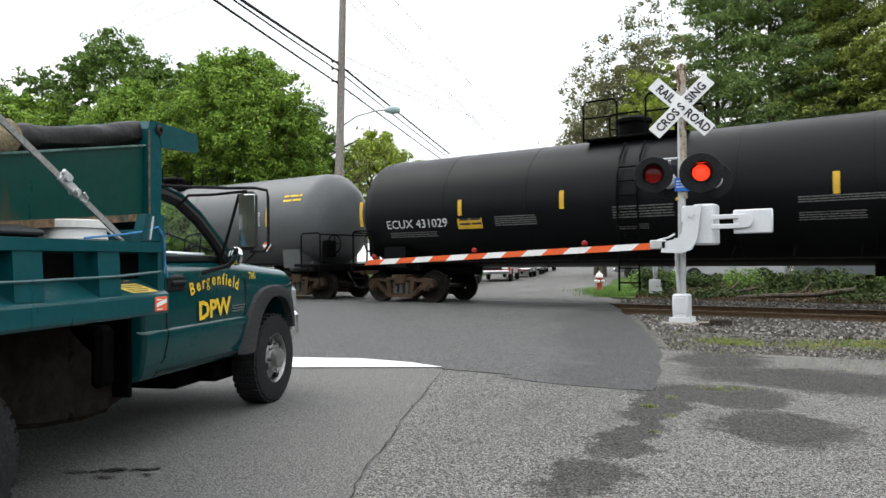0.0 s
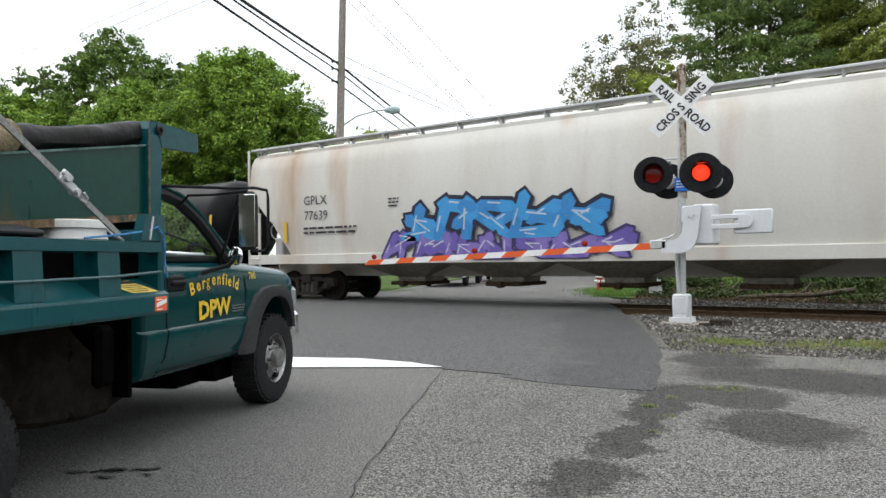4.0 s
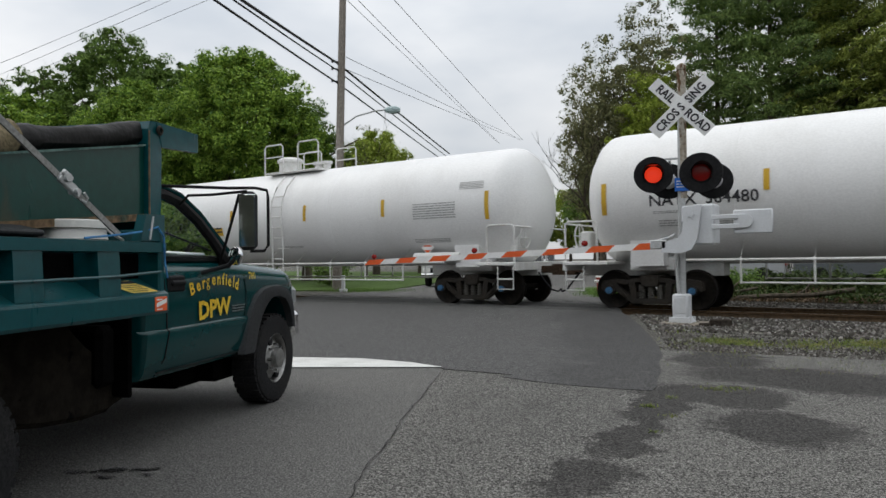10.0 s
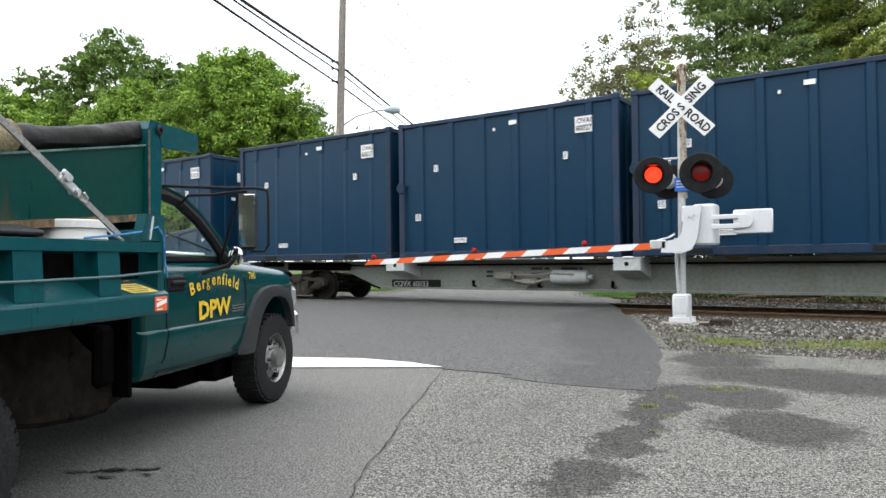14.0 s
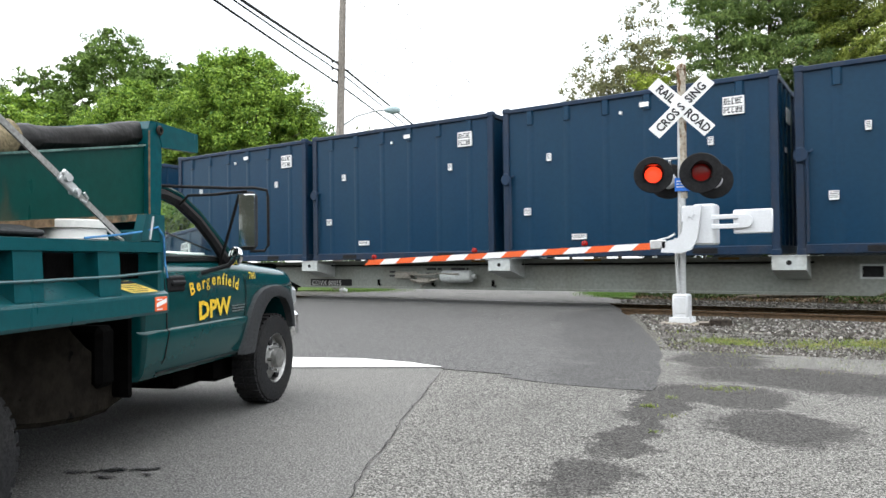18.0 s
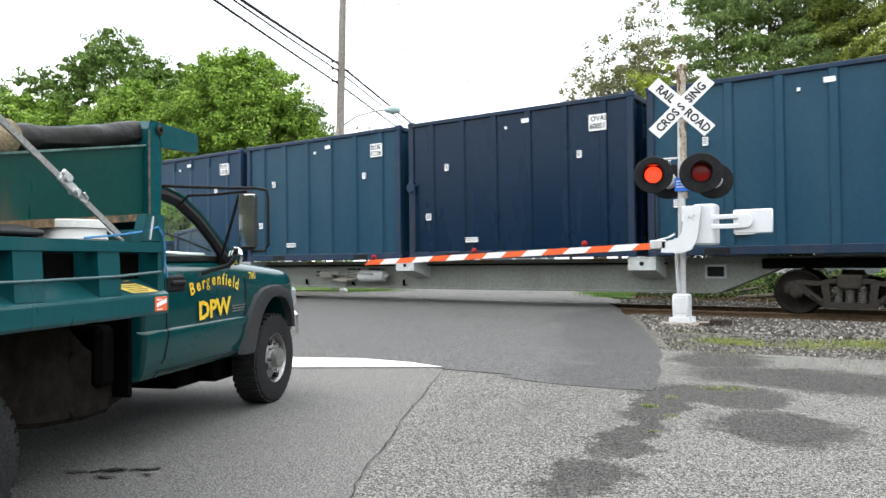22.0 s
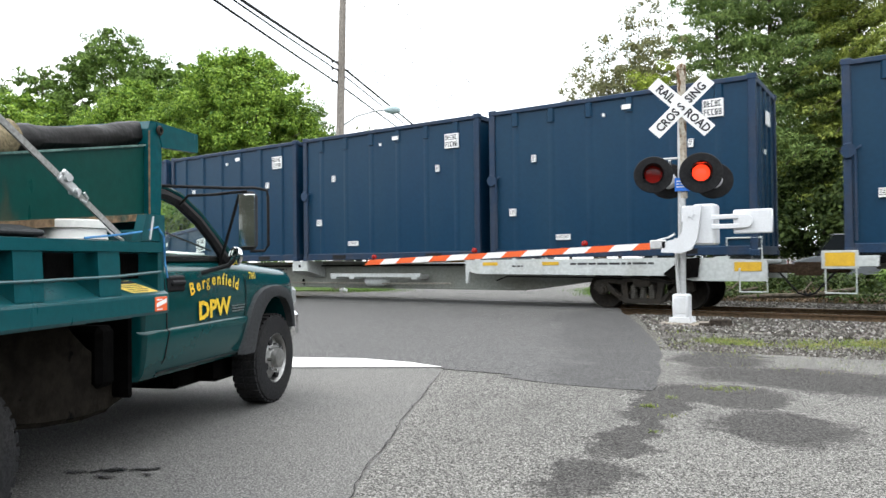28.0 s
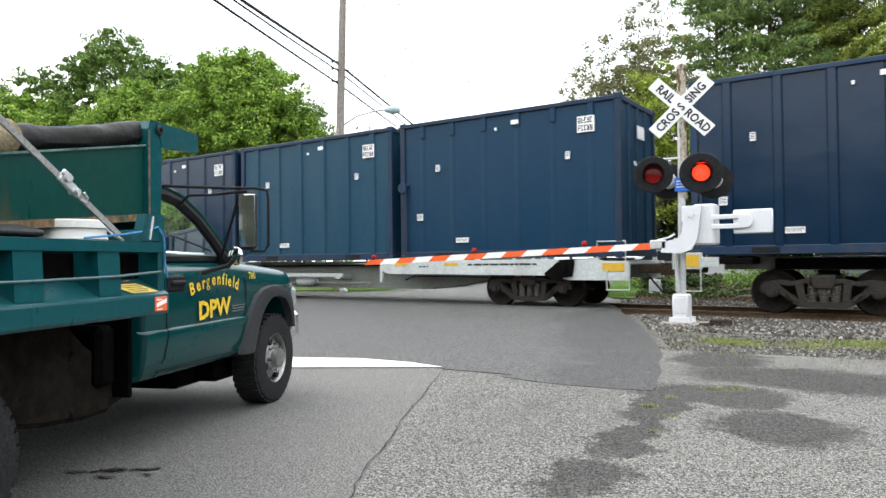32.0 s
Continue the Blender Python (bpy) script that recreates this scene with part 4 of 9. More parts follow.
    for y in (-0.85, 0.85):
        for a, b in ((px - 1.15, px - 0.35), (px + 0.3, px + 1.15)):
            rl = Mold()
            rl.tube([(a, y, top - 0.12), (a, y, top + 0.72), (a + 0.08, y, top + 0.8), (b - 0.08, y, top + 0.8), (b, y, top + 0.72), (b, y, top - 0.12)], 0.024)
            rl.tube([(a, y, top + 0.42), (b, y, top + 0.42)], 0.02)
            part("guard_rail", rl, steel, car)
    lad = Mold()
    lx = px + ladder_at
    for x in (lx - 0.22, lx + 0.22):
        pts = [(x, -1.5, 0.42), (x, -1.5, 1.3)] + [(x, -(r + 0.09) * math.cos(a), cz + (r + 0.09) * math.sin(a)) for a in (-0.25, 0.0, 0.3, 0.6, 0.9)]
        lad.tube(pts, 0.024)
    for i in range(9):
        z = 0.6 + i * 0.31
        a = math.asin(min(1, max(-1, (z - cz) / (r + 0.09))))
        y = -1.5 if z < 1.5 else -(r + 0.09) * math.cos(a)
        lad.tube([(lx - 0.22, y, z), (lx + 0.22, y, z)], 0.018)
    part("side_ladder", lad, steel, car)
    for x in bog:
        add_bogie(car, x, m_bogie if white else m_bogie_rust, caps)
    rr = r + 0.012
    for x, h, z in bars_at:
        part("reflector_strip", drum_patch(x - 0.055, x + 0.055, z, z + h * 0.92, cz, rr), m_yellow, car)
    return car


def tank_marks(car, cz, r, mt, text, x, z, h, blocks, wide=1.05):
    rr = r + 0.012
    ink = m_lettering_faint if mt is m_lettering_white else m_lettering_grey
    if text:
        write_on(car, text, x, z, h, mt, drum=(cz, rr), wide=wide, bold=0.004 if mt is m_lettering_black else 0.0)
    for i, (bx, bz, bw, bh, rows) in enumerate(blocks):
        part("stencil_marks", drum_bars(bx, bz, bw, bh * 0.85, cz, rr, rows + 1, ink, 7 + i), ink, car)


def diamond_placard(car, x, z, cz, r):
    a = (z - cz) / r
    m = Mold()
    y, zz, d = -(r + 0.05) * math.cos(a), cz + r * math.sin(a), 0.19
    m.prism([(x - d, zz), (x, zz - d), (x + d, zz), (x, zz + d)], y - 0.012, y + 0.012)
    part("placard", m, m_sign_white, car, "white diamond hazard placard")
    b = Mold()
    b.prism([(x - d * 0.75, zz + 0.03), (x, zz + d * 0.78), (x + d * 0.75, zz + 0.03)], y - 0.018, y - 0.0125)
    b.prism([(x - d * 0.6, zz - 0.06), (x, zz - d * 0.75), (x + d * 0.6, zz - 0.06)], y - 0.018, y - 0.0125)
    part("placard_panel", b, m_orange, car)


def warning_panel(car, x, z, cz, r):
    part("warning_panel", drum_patch(x, x + 0.7, z, z + 0.26, cz, r + 0.012), m_yellow, car, "yellow warning panel with unreadable print")
    me = drum_bars(x + 0.06, z + 0.04, 0.62, 0.22, cz, r + 0.018, 2, m_lettering_black, 5)
    part("panel_print", me, m_lettering_black, car)


# 0: faded grey tank car, only its rear half passes the view
TR, TC = 1.5, 2.42
car = tank_car(-184.2, 18.3, (2.0, 16.4), 1.42, 2.40, m_grey_tank, m_dark, "faded dark grey tank car with yellow stencils", m_bogie_rust, (0.95, 17.6), 9.15,
               bars_at=((15.5, 0.7, 2.2), (12, 0.5, 2.3)))
part("stencil_marks", drum_bars(16.1, 2.86, 0.75, 0.3, 2.40, 1.435, 2, m_lettering_yellow, 3), m_lettering_yellow, car)
part("stencil_marks", drum_bars(14.5, 2.2, 0.7, 0.45, 2.40, 1.435, 6, m_lettering_white, 4), m_lettering_white, car)
diamond_placard(car, 15.3, 1.6, 2.40, 1.42)
# 1: black tank car
q1, L1 = -165.85, 16.55
car = tank_car(q1, L1, (1.95, 14.55), TR, TC, m_black_tank, m_dark, "matt black tank car with white stencils and yellow strips", m_bogie_rust, (0.6, 15.9), 8.3,
               bars_at=((0.97, 0.75, 2.05), (4.15, 0.42, 2.22), (6.87, 0.45, 2.25), (9.45, 0.45, 2.3), (12.28, 0.45, 2.25), (15.1, 0.75, 2.05)))
tank_marks(car, TC, TR, m_lettering_white, "ECUX 431029", 1.82, 1.96, 0.22, [(1.9, 1.68, 1.5, 0.2, 2), (5.12, 1.9, 1.1, 0.3, 4), (8.05, 1.95, 1.3, 0.34, 4), (8.1, 1.7, 0.7, 0.16, 2), (11.65, 2.1, 1.45, 0.16, 2), (11.65, 1.75, 1.1, 0.22, 3), (13.4, 2.0, 1.2, 0.5, 6)])
warning_panel(car, 4.06, 1.88, TC, TR)
# 3: black tank car
q3, L3 = -132.55, 18.3
car = tank_car(q3, L3, (2.1, 16.15), TR, TC, m_black_tank, m_dark, "glossy black tank car with white stencils and yellow strips", m_bogie_rust, (1.1, 17.3), 9.2,
               bars_at=((1.75, 0.75, 2.05), (5.05, 0.45, 2.3), (7.9, 0.45, 2.3), (10.6, 0.45, 2.3), (13.4, 0.45, 2.3), (16.9, 0.85, 1.9)))
tank_marks(car, TC, TR, m_lettering_white, "ECUX 408092", 2.85, 2.04, 0.24, [(2.5, 1.8, 1.5, 0.22, 2), (6.4, 1.75, 1.2, 0.6, 4), (10.7, 2.3, 1.1, 0.16, 3), (10.7, 1.85, 1.2, 0.28, 5), (15.1, 2.3, 1.3, 0.5, 8), (14.2, 1.7, 0.6, 0.35, 5)])
# 7, 8, 9: white tank cars
WR, WC = 1.5, 2.48
for q, num, px, mw_at, lad_at in ((-56.45, "364455", 9.4, 0.5, -0.65), (-37.95, "364465", 9.9, -0.9, 0.1), (-19.35, "364480", 9.9, -0.9, 0.1)):
    car = tank_car(q, 18.5, (2.4, 16.5), WR, WC, m_white_tank, m_white_steel, "white tank car with black stencils and white rails", m_cap_blue, (0.88, 18.0), px, white=True, manway=mw_at, ladder_at=lad_at,
                   bars_at=((1.55, 0.75, 2.05), (4.8, 0.45, 2.4), (7.9, 0.5, 2.3), (11.1, 0.5, 2.3), (14.0, 0.5, 2.3), (17.2, 0.75, 2.1)))
    tank_marks(car, WC, WR, m_lettering_black, "NATX", 2.52, 2.2, 0.235, [(2.6, 2.02, 1.2, 0.08, 1), (2.7, 1.72, 1.8, 0.2, 2), (15.0, 2.15, 1.3, 0.5, 6), (16.4, 2.85, 0.7, 0.25, 4), (14.9, 1.5, 1.1, 0.16, 2), (10, 1.45, 0.8, 0.1, 1)])
    write_on(car, num, 3.66, 2.2, 0.235, m_lettering_black, drum=(WC, WR + 0.012), wide=1.0, bold=0.004)
    warning_panel(car, 6.75, 1.98, WC, WR)
    diamond_placard(car, 15.2, 1.35, WC, WR)
    tb = Mold()
    tb.cyl((14.9, -1.25, 1.2), (16.3, -1.25, 1.2), 0.13, 14)
    part("air_reservoir", tb, m_white_steel, car)
INK = (0.015, 0.016, 0.018)


def box_car(q, length, bog):
    car = thing("box_car", "dark blue ribbed box car with painted-over lower side", "box car", pose(q, TRACK_Y, RAIL_Z))
    TRAIN.append((car, q))
    x0, x1, h0, h1, w = 0.5, length - 0.55, 0.95, 4.46, 1.42
    b = Mold()
    b.prism([(-w, h0), (-w, h1), (-w * 0.4, h1 + 0.2), (w * 0.4, h1 + 0.2), (w, h1), (w, h0)], x0, x1, "x")
    part("body", b, m_box, car)
    rf = Mold()
    for i in range(17):
        x = x0 + (x1 - x0) * (i + 0.5) / 17
        rf.prism([(-w - 0.03, h1 - 0.02), (-w * 0.4, h1 + 0.21), (w * 0.4, h1 + 0.21), (w + 0.03, h1 - 0.02), (w * 0.4, h1 + 0.26), (-w * 0.4, h1 + 0.26)], x - 0.05, x + 0.05, "x")
    rf.box(x0, x1, -w - 0.05, -w, h1 - 0.16, h1 - 0.02, 0.01)
    part("roof_rib", rf, m_box, car)
    door = (6.15, 9.6)
    post = Mold()
    post.box(-0.055, 0.055, -w - 0.055, -w, h0, h1 - 0.15, 0.015)
    post_me = post.mesh("side_post", [m_box])
    for i in range(22):
        x = x0 + 0.05 + (x1 - x0 - 0.1) * i / 21
        if not door[0] - 0.1 < x < door[1] + 0.1:
            part("side_post", post_me, m_box, car, "", pose(x, 0, 0))
    panel = Mold()
    panel.box(0, 0.5, -w - 0.03, -w, 0, 0.05, 0.01)
    panel_me = panel.mesh("side_crimp", [m_box])
    rng = random.Random(4)
    x = x0 + 0.3
    while x < x1 - 0.8:
        if not door[0] - 0.8 < x < door[1]:
            for z in (2.0, 2.38):
                part("side_crimp", panel_me, m_box, car, "", pose(x, 0, z))
        x += 0.8
    d = Mold()
    d.box(door[0], door[1], -w - 0.07, -w, h0 + 0.1, h1 - 0.2, 0.01)
    for i in range(20):
        z = h0 + 0.25 + i * 0.155
        d.prism([(-w - 0.07, z), (-w - 0.15, z + 0.015), (-w - 0.15, z + 0.03), (-w - 0.07, z + 0.11)], door[0] + 0.06, door[1] - 0.06, "x")
    part("sliding_door", d, m_box, car)
    for s, xe in ((-1, x0), (1, x1)):
        for i in range(11):
            e = Mold()
            z = h0 + 0.2 + i * 0.3
            e.prism([(xe, z), (xe + s * 0.07, z + 0.06), (xe + s * 0.07, z + 0.14), (xe, z + 0.2)], -w + 0.06, w - 0.06, "y")
            part("end_corrugation", e, m_box, car)
    sill = Mold()
    sill.box(x0, x1, -w - 0.02, -w + 0.1, 0.78, h0, 0.01)
    sill.box(x0, x1, -0.3, 0.3, 0.6, 0.9, 0.02)
    sill.prism([(door[0] - 1.5, 0.78), (door[0], 0.62), (door[1], 0.62), (door[1] + 1.5, 0.78)], -w, -w + 0.1)
    part("side_sill", sill, m_dark, car)
    for x in (1.6, 4.6, 6.7, 9.0, 11.5, 13.6, 15.2):
        tape = Mold()
        tape.box(x, x + 0.5, -w - 0.034, -w - 0.022, 0.80, 0.88)
        part("reflector_strip", tape, m_yellow, car)
    # big yellow emblem as plain strokes with bars below, and code bars
    y = -w - 0.062
    for x in (13.08, 14.15, 15.12):
        z, em, bar = 2.95, Mold(), Mold()
        bar.box(x, x + 0.55, y - 0.004, y, z, z + 0.12)
        em.ring([[(x + 0.275 + r * 0.275 * math.cos(a), y + d, z + 0.53 + r * 0.33 * math.sin(a)) for a in (k * math.pi / 12 for k in range(24))] for r, d in ((1.0, 0.0), (1.0, -0.004), (0.5, -0.004), (0.5, 0.0))], False, 0, False)
        part("emblem_ring", em, m_lettering_yellow, car, "plain yellow emblem ring")
        part("emblem_bar", bar, m_lettering_yellow, car)
    for x in (1.64, 1.93, 2.5, 2.8):
        cb, z = Mold(), 2.28
        cb.prism([(x, z), (x + 0.22, z), (x + 0.22, z + 0.08), (x + 0.08, z + 0.08), (x + 0.08, z + 0.28), (x + 0.22, z + 0.28), (x + 0.22, z + 0.36), (x, z + 0.36)], y - 0.004, y)
        part("code_mark", cb, m_lettering_yellow, car)
    write_on(car, "14 27", 1.66, 1.78, 0.3, m_lettering_yellow, y=y)
    write_on(car, "66", 3.42, 1.76, 0.27, m_lettering_white, y=y)
    CY, PK, WH = (0.10, 0.40, 0.52), (0.48, 0.26, 0.30), (0.58, 0.61, 0.6)
    tags(car, 1.4, 6.3, 0.86, 1.95, -w - 0.068, 7, fills=(CY, (0.16, 0.52, 0.68)), edge=INK, light=WH, seed=5, thick=0.24)
    tags(car, 6.4, 9.8, 0.86, 1.75, -w - 0.135, 5, fills=(PK, (0.45, 0.42, 0.45), CY), edge=(0.35, 0.3, 0.33), light=WH, seed=8, thick=0.3)
    for k in range(12):
        cl, r = Mold(), 0.08 + 0.03 * (k % 4)
        cx, cz = 10.6 + 0.44 * k, 1.95 + 0.1 * math.sin(k * 2.3)
        cl.add([(cx + r * 1.2 * math.cos(a * 0.52), -w - 0.064 - 0.0003 * k, cz + r * math.sin(a * 0.52)) for a in range(12)], [tuple(range(12))])
        part("spray_cloud", cl, spray(PK), car)
    block_tags(car, ((9.75, 11.2, 1.2, 1.12, 1.4), (11.3, 12.1, 1.15, 1.2, 1.25), (12.15, 13.6, 0.9, 1.5, 1.1), (13.5, 14.4, 1.25, 1.22, 1.3), (14.5, 15.9, 0.5, 1.05, 0.9)), 0.86, -w - 0.068, WH, CY, INK, 4)
    scrawl(car, 9.2, 1.5, 0.4, 0.35, -w - 0.13, 71, WH)
    scrawl(car, 15.6, 1.75, 0.5, 0.3, -w - 0.06, 72, WH)
    for s, xe in ((-1, 0.0), (1, length)):
        ld = Mold()
        ladder(ld, xe - s * 0.62, xe - s * 1.05, -w - 0.1, 0.5, 1.7, 4)
        part("ladder", ld, m_dark, car)
        add_coupler(car, xe, s)
    for x in bog:
        add_bogie(car, x, m_bogie, m_bogie)
    return car


SPRAY = {}


def spray(c):
    if c not in SPRAY:
        SPRAY[c] = surf("spray_paint", c, 0.45, 0, 0.12, 30, tuple(k * 0.6 for k in c), 2, 0.4, 1, 0.0)
    return SPRAY[c]


BEATS = (((0.08, 0.0), (0.25, 1.0)), ((0.9, 0.0), (0.7, 1.0)), ((0.15, 0.95), (0.9, 0.8)), ((0.1, 0.05), (0.95, 0.15)), ((0.2, 0.55), (0.9, 0.45)), ((0.15, 0.35), (0.85, 1.0)), ((0.2, 0.7), (0.95, 0.0)), ((0.5, 0.0), (0.45, 1.05)), ((0.05, 0.8), (0.55, 0.3)), ((0.5, 0.35), (1.0, 0.75)))


def stroke(mold, a, b, thick, y, zmin, round_ends, m=0):
    """One flat painted stroke from a to b on the plane y, with round or pointed ends."""
    a, b = Vector(a), Vector(b)
    d = (b - a).normalized()
    n = Vector((-d.y, d.x))
    h = thick / 2
    if round_ends:
        ang = math.atan2(d.y, d.x)
        pts = [b + Vector((math.cos(ang + k), math.sin(ang + k))) * h for k in (-1.57, -0.9, -0.3, 0.3, 0.9, 1.57)]
        pts += [a + Vector((math.cos(ang + k), math.sin(ang + k))) * h for k in (1.57, 2.24, 2.84, 3.44, 4.04, 4.71)]
    else:
        pts = [a - n * h * 0.8 - d * h * 0.3, b - n * h * 1.15, b + d * h * 0.9 + n * h * 0.2, b + n * h, a + n * h * 0.9, a + n * h * 0.1 - d * h]
    mold.add([(p.x, y, max(p.y, zmin)) for p in pts], [tuple(range(len(pts)))], m)


def tags(car, x0, x1, z0, z1, y, count, fills, edge, light, seed=3, round_ends=False, thick=0.27, under=None):
    """Painted wall writing as free, wordless strokes: dark rims, two-coloured fills, light inner lines. under: a cloud behind it."""
    rng = random.Random(seed)
    dx, hh = (x1 - x0) / count, z1 - z0
    if under:
        for i in range(count * 2):
            cl = Mold()
            cx, cz, r = x0 + (x1 - x0) * (i + rng.uniform(0.2, 0.8)) / (2 * count), z0 + hh * rng.uniform(0.35, 0.98), rng.uniform(0.12, 0.3)
            cl.add([(cx + r * 1.2 * math.cos(k * 0.45), y + 0.004 + 0.0002 * i, max(z0, cz + r * math.sin(k * 0.45))) for k in range(14)], [tuple(range(14))])
            part("spray_cloud", cl, spray(under), car)
    for i in range(count):
        rim, fill, shine = Mold(), Mold(), Mold()
        top = hh * rng.uniform(0.82, 1.05)
        t = thick * hh * rng.uniform(0.85, 1.1)
        for k, (a, b) in enumerate(rng.sample(BEATS, 4)):
            A, B = [(x0 + dx * (i - 0.04 + 1.08 * (px + rng.uniform(-0.07, 0.07))) + 0.18 * pz, z0 + top * (pz * 0.96 + 0.02 + rng.uniform(-0.05, 0.05))) for px, pz in (a, b)]
            e = 0.0006 * k + 0.0025 * (i % 2)
            stroke(rim, A, B, t * 1.55, y - e, z0 - 0.02, round_ends)
            stroke(fill, A, B, t * 0.92, y - 0.006 - e, z0, round_ends, 0)
            mid = (Vector(A) + Vector(B)) / 2
            low = A if A[1] < B[1] else B
            stroke(fill, low, mid.lerp(Vector(low), 0.3), t * 0.86, y - 0.0095 - e, z0, round_ends, 1)
            n = Vector((-(B[1] - A[1]), B[0] - A[0])).normalized() * t * 0.22
            stroke(shine, Vector(A).lerp(Vector(B), 0.25) + n, Vector(A).lerp(Vector(B), rng.uniform(0.5, 0.8)) + n, t * 0.13, y - 0.014 - e, z0, True)
        f1 = fills[i % len(fills)]
        f2 = fills[(i + 1) % len(fills)]
        o = part("spray_outline", rim, spray(edge), car)
        part("spray_fill", fill, [spray(f1), spray(f2)], o)
        part("spray_highlight", shine, spray(light), o)


def block_tags(car, cells, z0, y, top_colour, low_colour, edge, seed):
    """Big block shapes, pale above and coloured below, in thick dark rims. cells: (start, end, height at start, middle, end)."""
    rng = random.Random(seed)
    for i, (xa, xb, ha, hm, hb) in enumerate(cells):
        n = 12
        top = []
        for k in range(n + 1):
            f = k / n
            top.append((xa + (xb - xa) * f, z0 + ha * (1 - f) + hb * f + (hm - (ha + hb) / 2) * 4 * f * (1 - f)))
        e = 0.003 * (i % 2)
        rim, fill, ink = Mold(), Mold(), Mold()
        big = [(x + (0.09 if k == n else -0.09 if k == 0 else 0), z + 0.09) for k, (x, z) in enumerate(top)]
        rim.add([(xa - 0.09, y - e, z0 - 0.02), (xb + 0.09, y - e, z0 - 0.02)] + [(x, y - e, z) for x, z in reversed(big)], [tuple(range(n + 3))])
        fill.add([(xa, y - 0.006 - e, z0), (xb, y - 0.006 - e, z0)] + [(x, y - 0.006 - e, z) for x, z in reversed(top)], [tuple(range(n + 3))], 0)
        cut = z0 + 0.42 * hm
        fill.add([(xa + 0.02, y - 0.009 - e, z0), (xb - 0.02, y - 0.009 - e, z0), (xb - 0.02, y - 0.009 - e, cut + rng.uniform(-0.05, 0.1)), ((xa + xb) / 2, y - 0.009 - e, cut + rng.uniform(-0.1, 0.1)), (xa + 0.02, y - 0.009 - e, cut + rng.uniform(-0.05, 0.1))], [(0, 1, 2, 3, 4)], 1)
        for k in range(max(6, int((xb - xa) * 7))):
            a = (xa + (xb - xa) * rng.uniform(0.08, 0.85), z0 + hm * rng.uniform(0.1, 0.7))
            flat = rng.random() < 0.4
            b = (a[0] + (rng.uniform(0.15, 0.4) if flat else rng.uniform(-0.12, 0.15)), a[1] + (rng.uniform(-0.05, 0.1) if flat else rng.uniform(0.2, 0.5)))
            stroke(ink, a, (min(b[0], xb - 0.03), min(b[1], z0 + hm * 0.95)), rng.uniform(0.035, 0.085), y - 0.013 - e - 0.0003 * k, z0, k % 2 == 0)
        o = part("spray_outline", rim, spray(edge), car)
        part("spray_fill", fill, [spray(top_colour), spray(low_colour)], o)
        part("spray_highlight", ink, spray(edge), o)


def scrawl(car, x, z, width, height, y, seed, colour=(0.02, 0.02, 0.022)):
    """A thin hand-drawn squiggle that cannot be read."""
    rng = random.Random(seed)
    m = Mold()
    turns, ph = max(2, round(width / 0.16)), rng.uniform(0, 6)
    P = []
    for k in range(12 * turns + 1):
        f = k / (12 * turns)
        a = 2 * math.pi * turns * f + ph
        P.append(Vector((x + width * (f + 0.55 / turns * math.cos(a)), z + height * (0.5 + 0.42 * math.sin(a) * (0.65 + 0.35 * math.sin(3.1 * f * turns + ph))))))
    for k, (a, b) in enumerate(zip(P, P[1:])):
        stroke(m, a, b, 0.02, y - 0.0002 * k, -1, True)
    part("spray_scrawl", m, spray(colour), car)


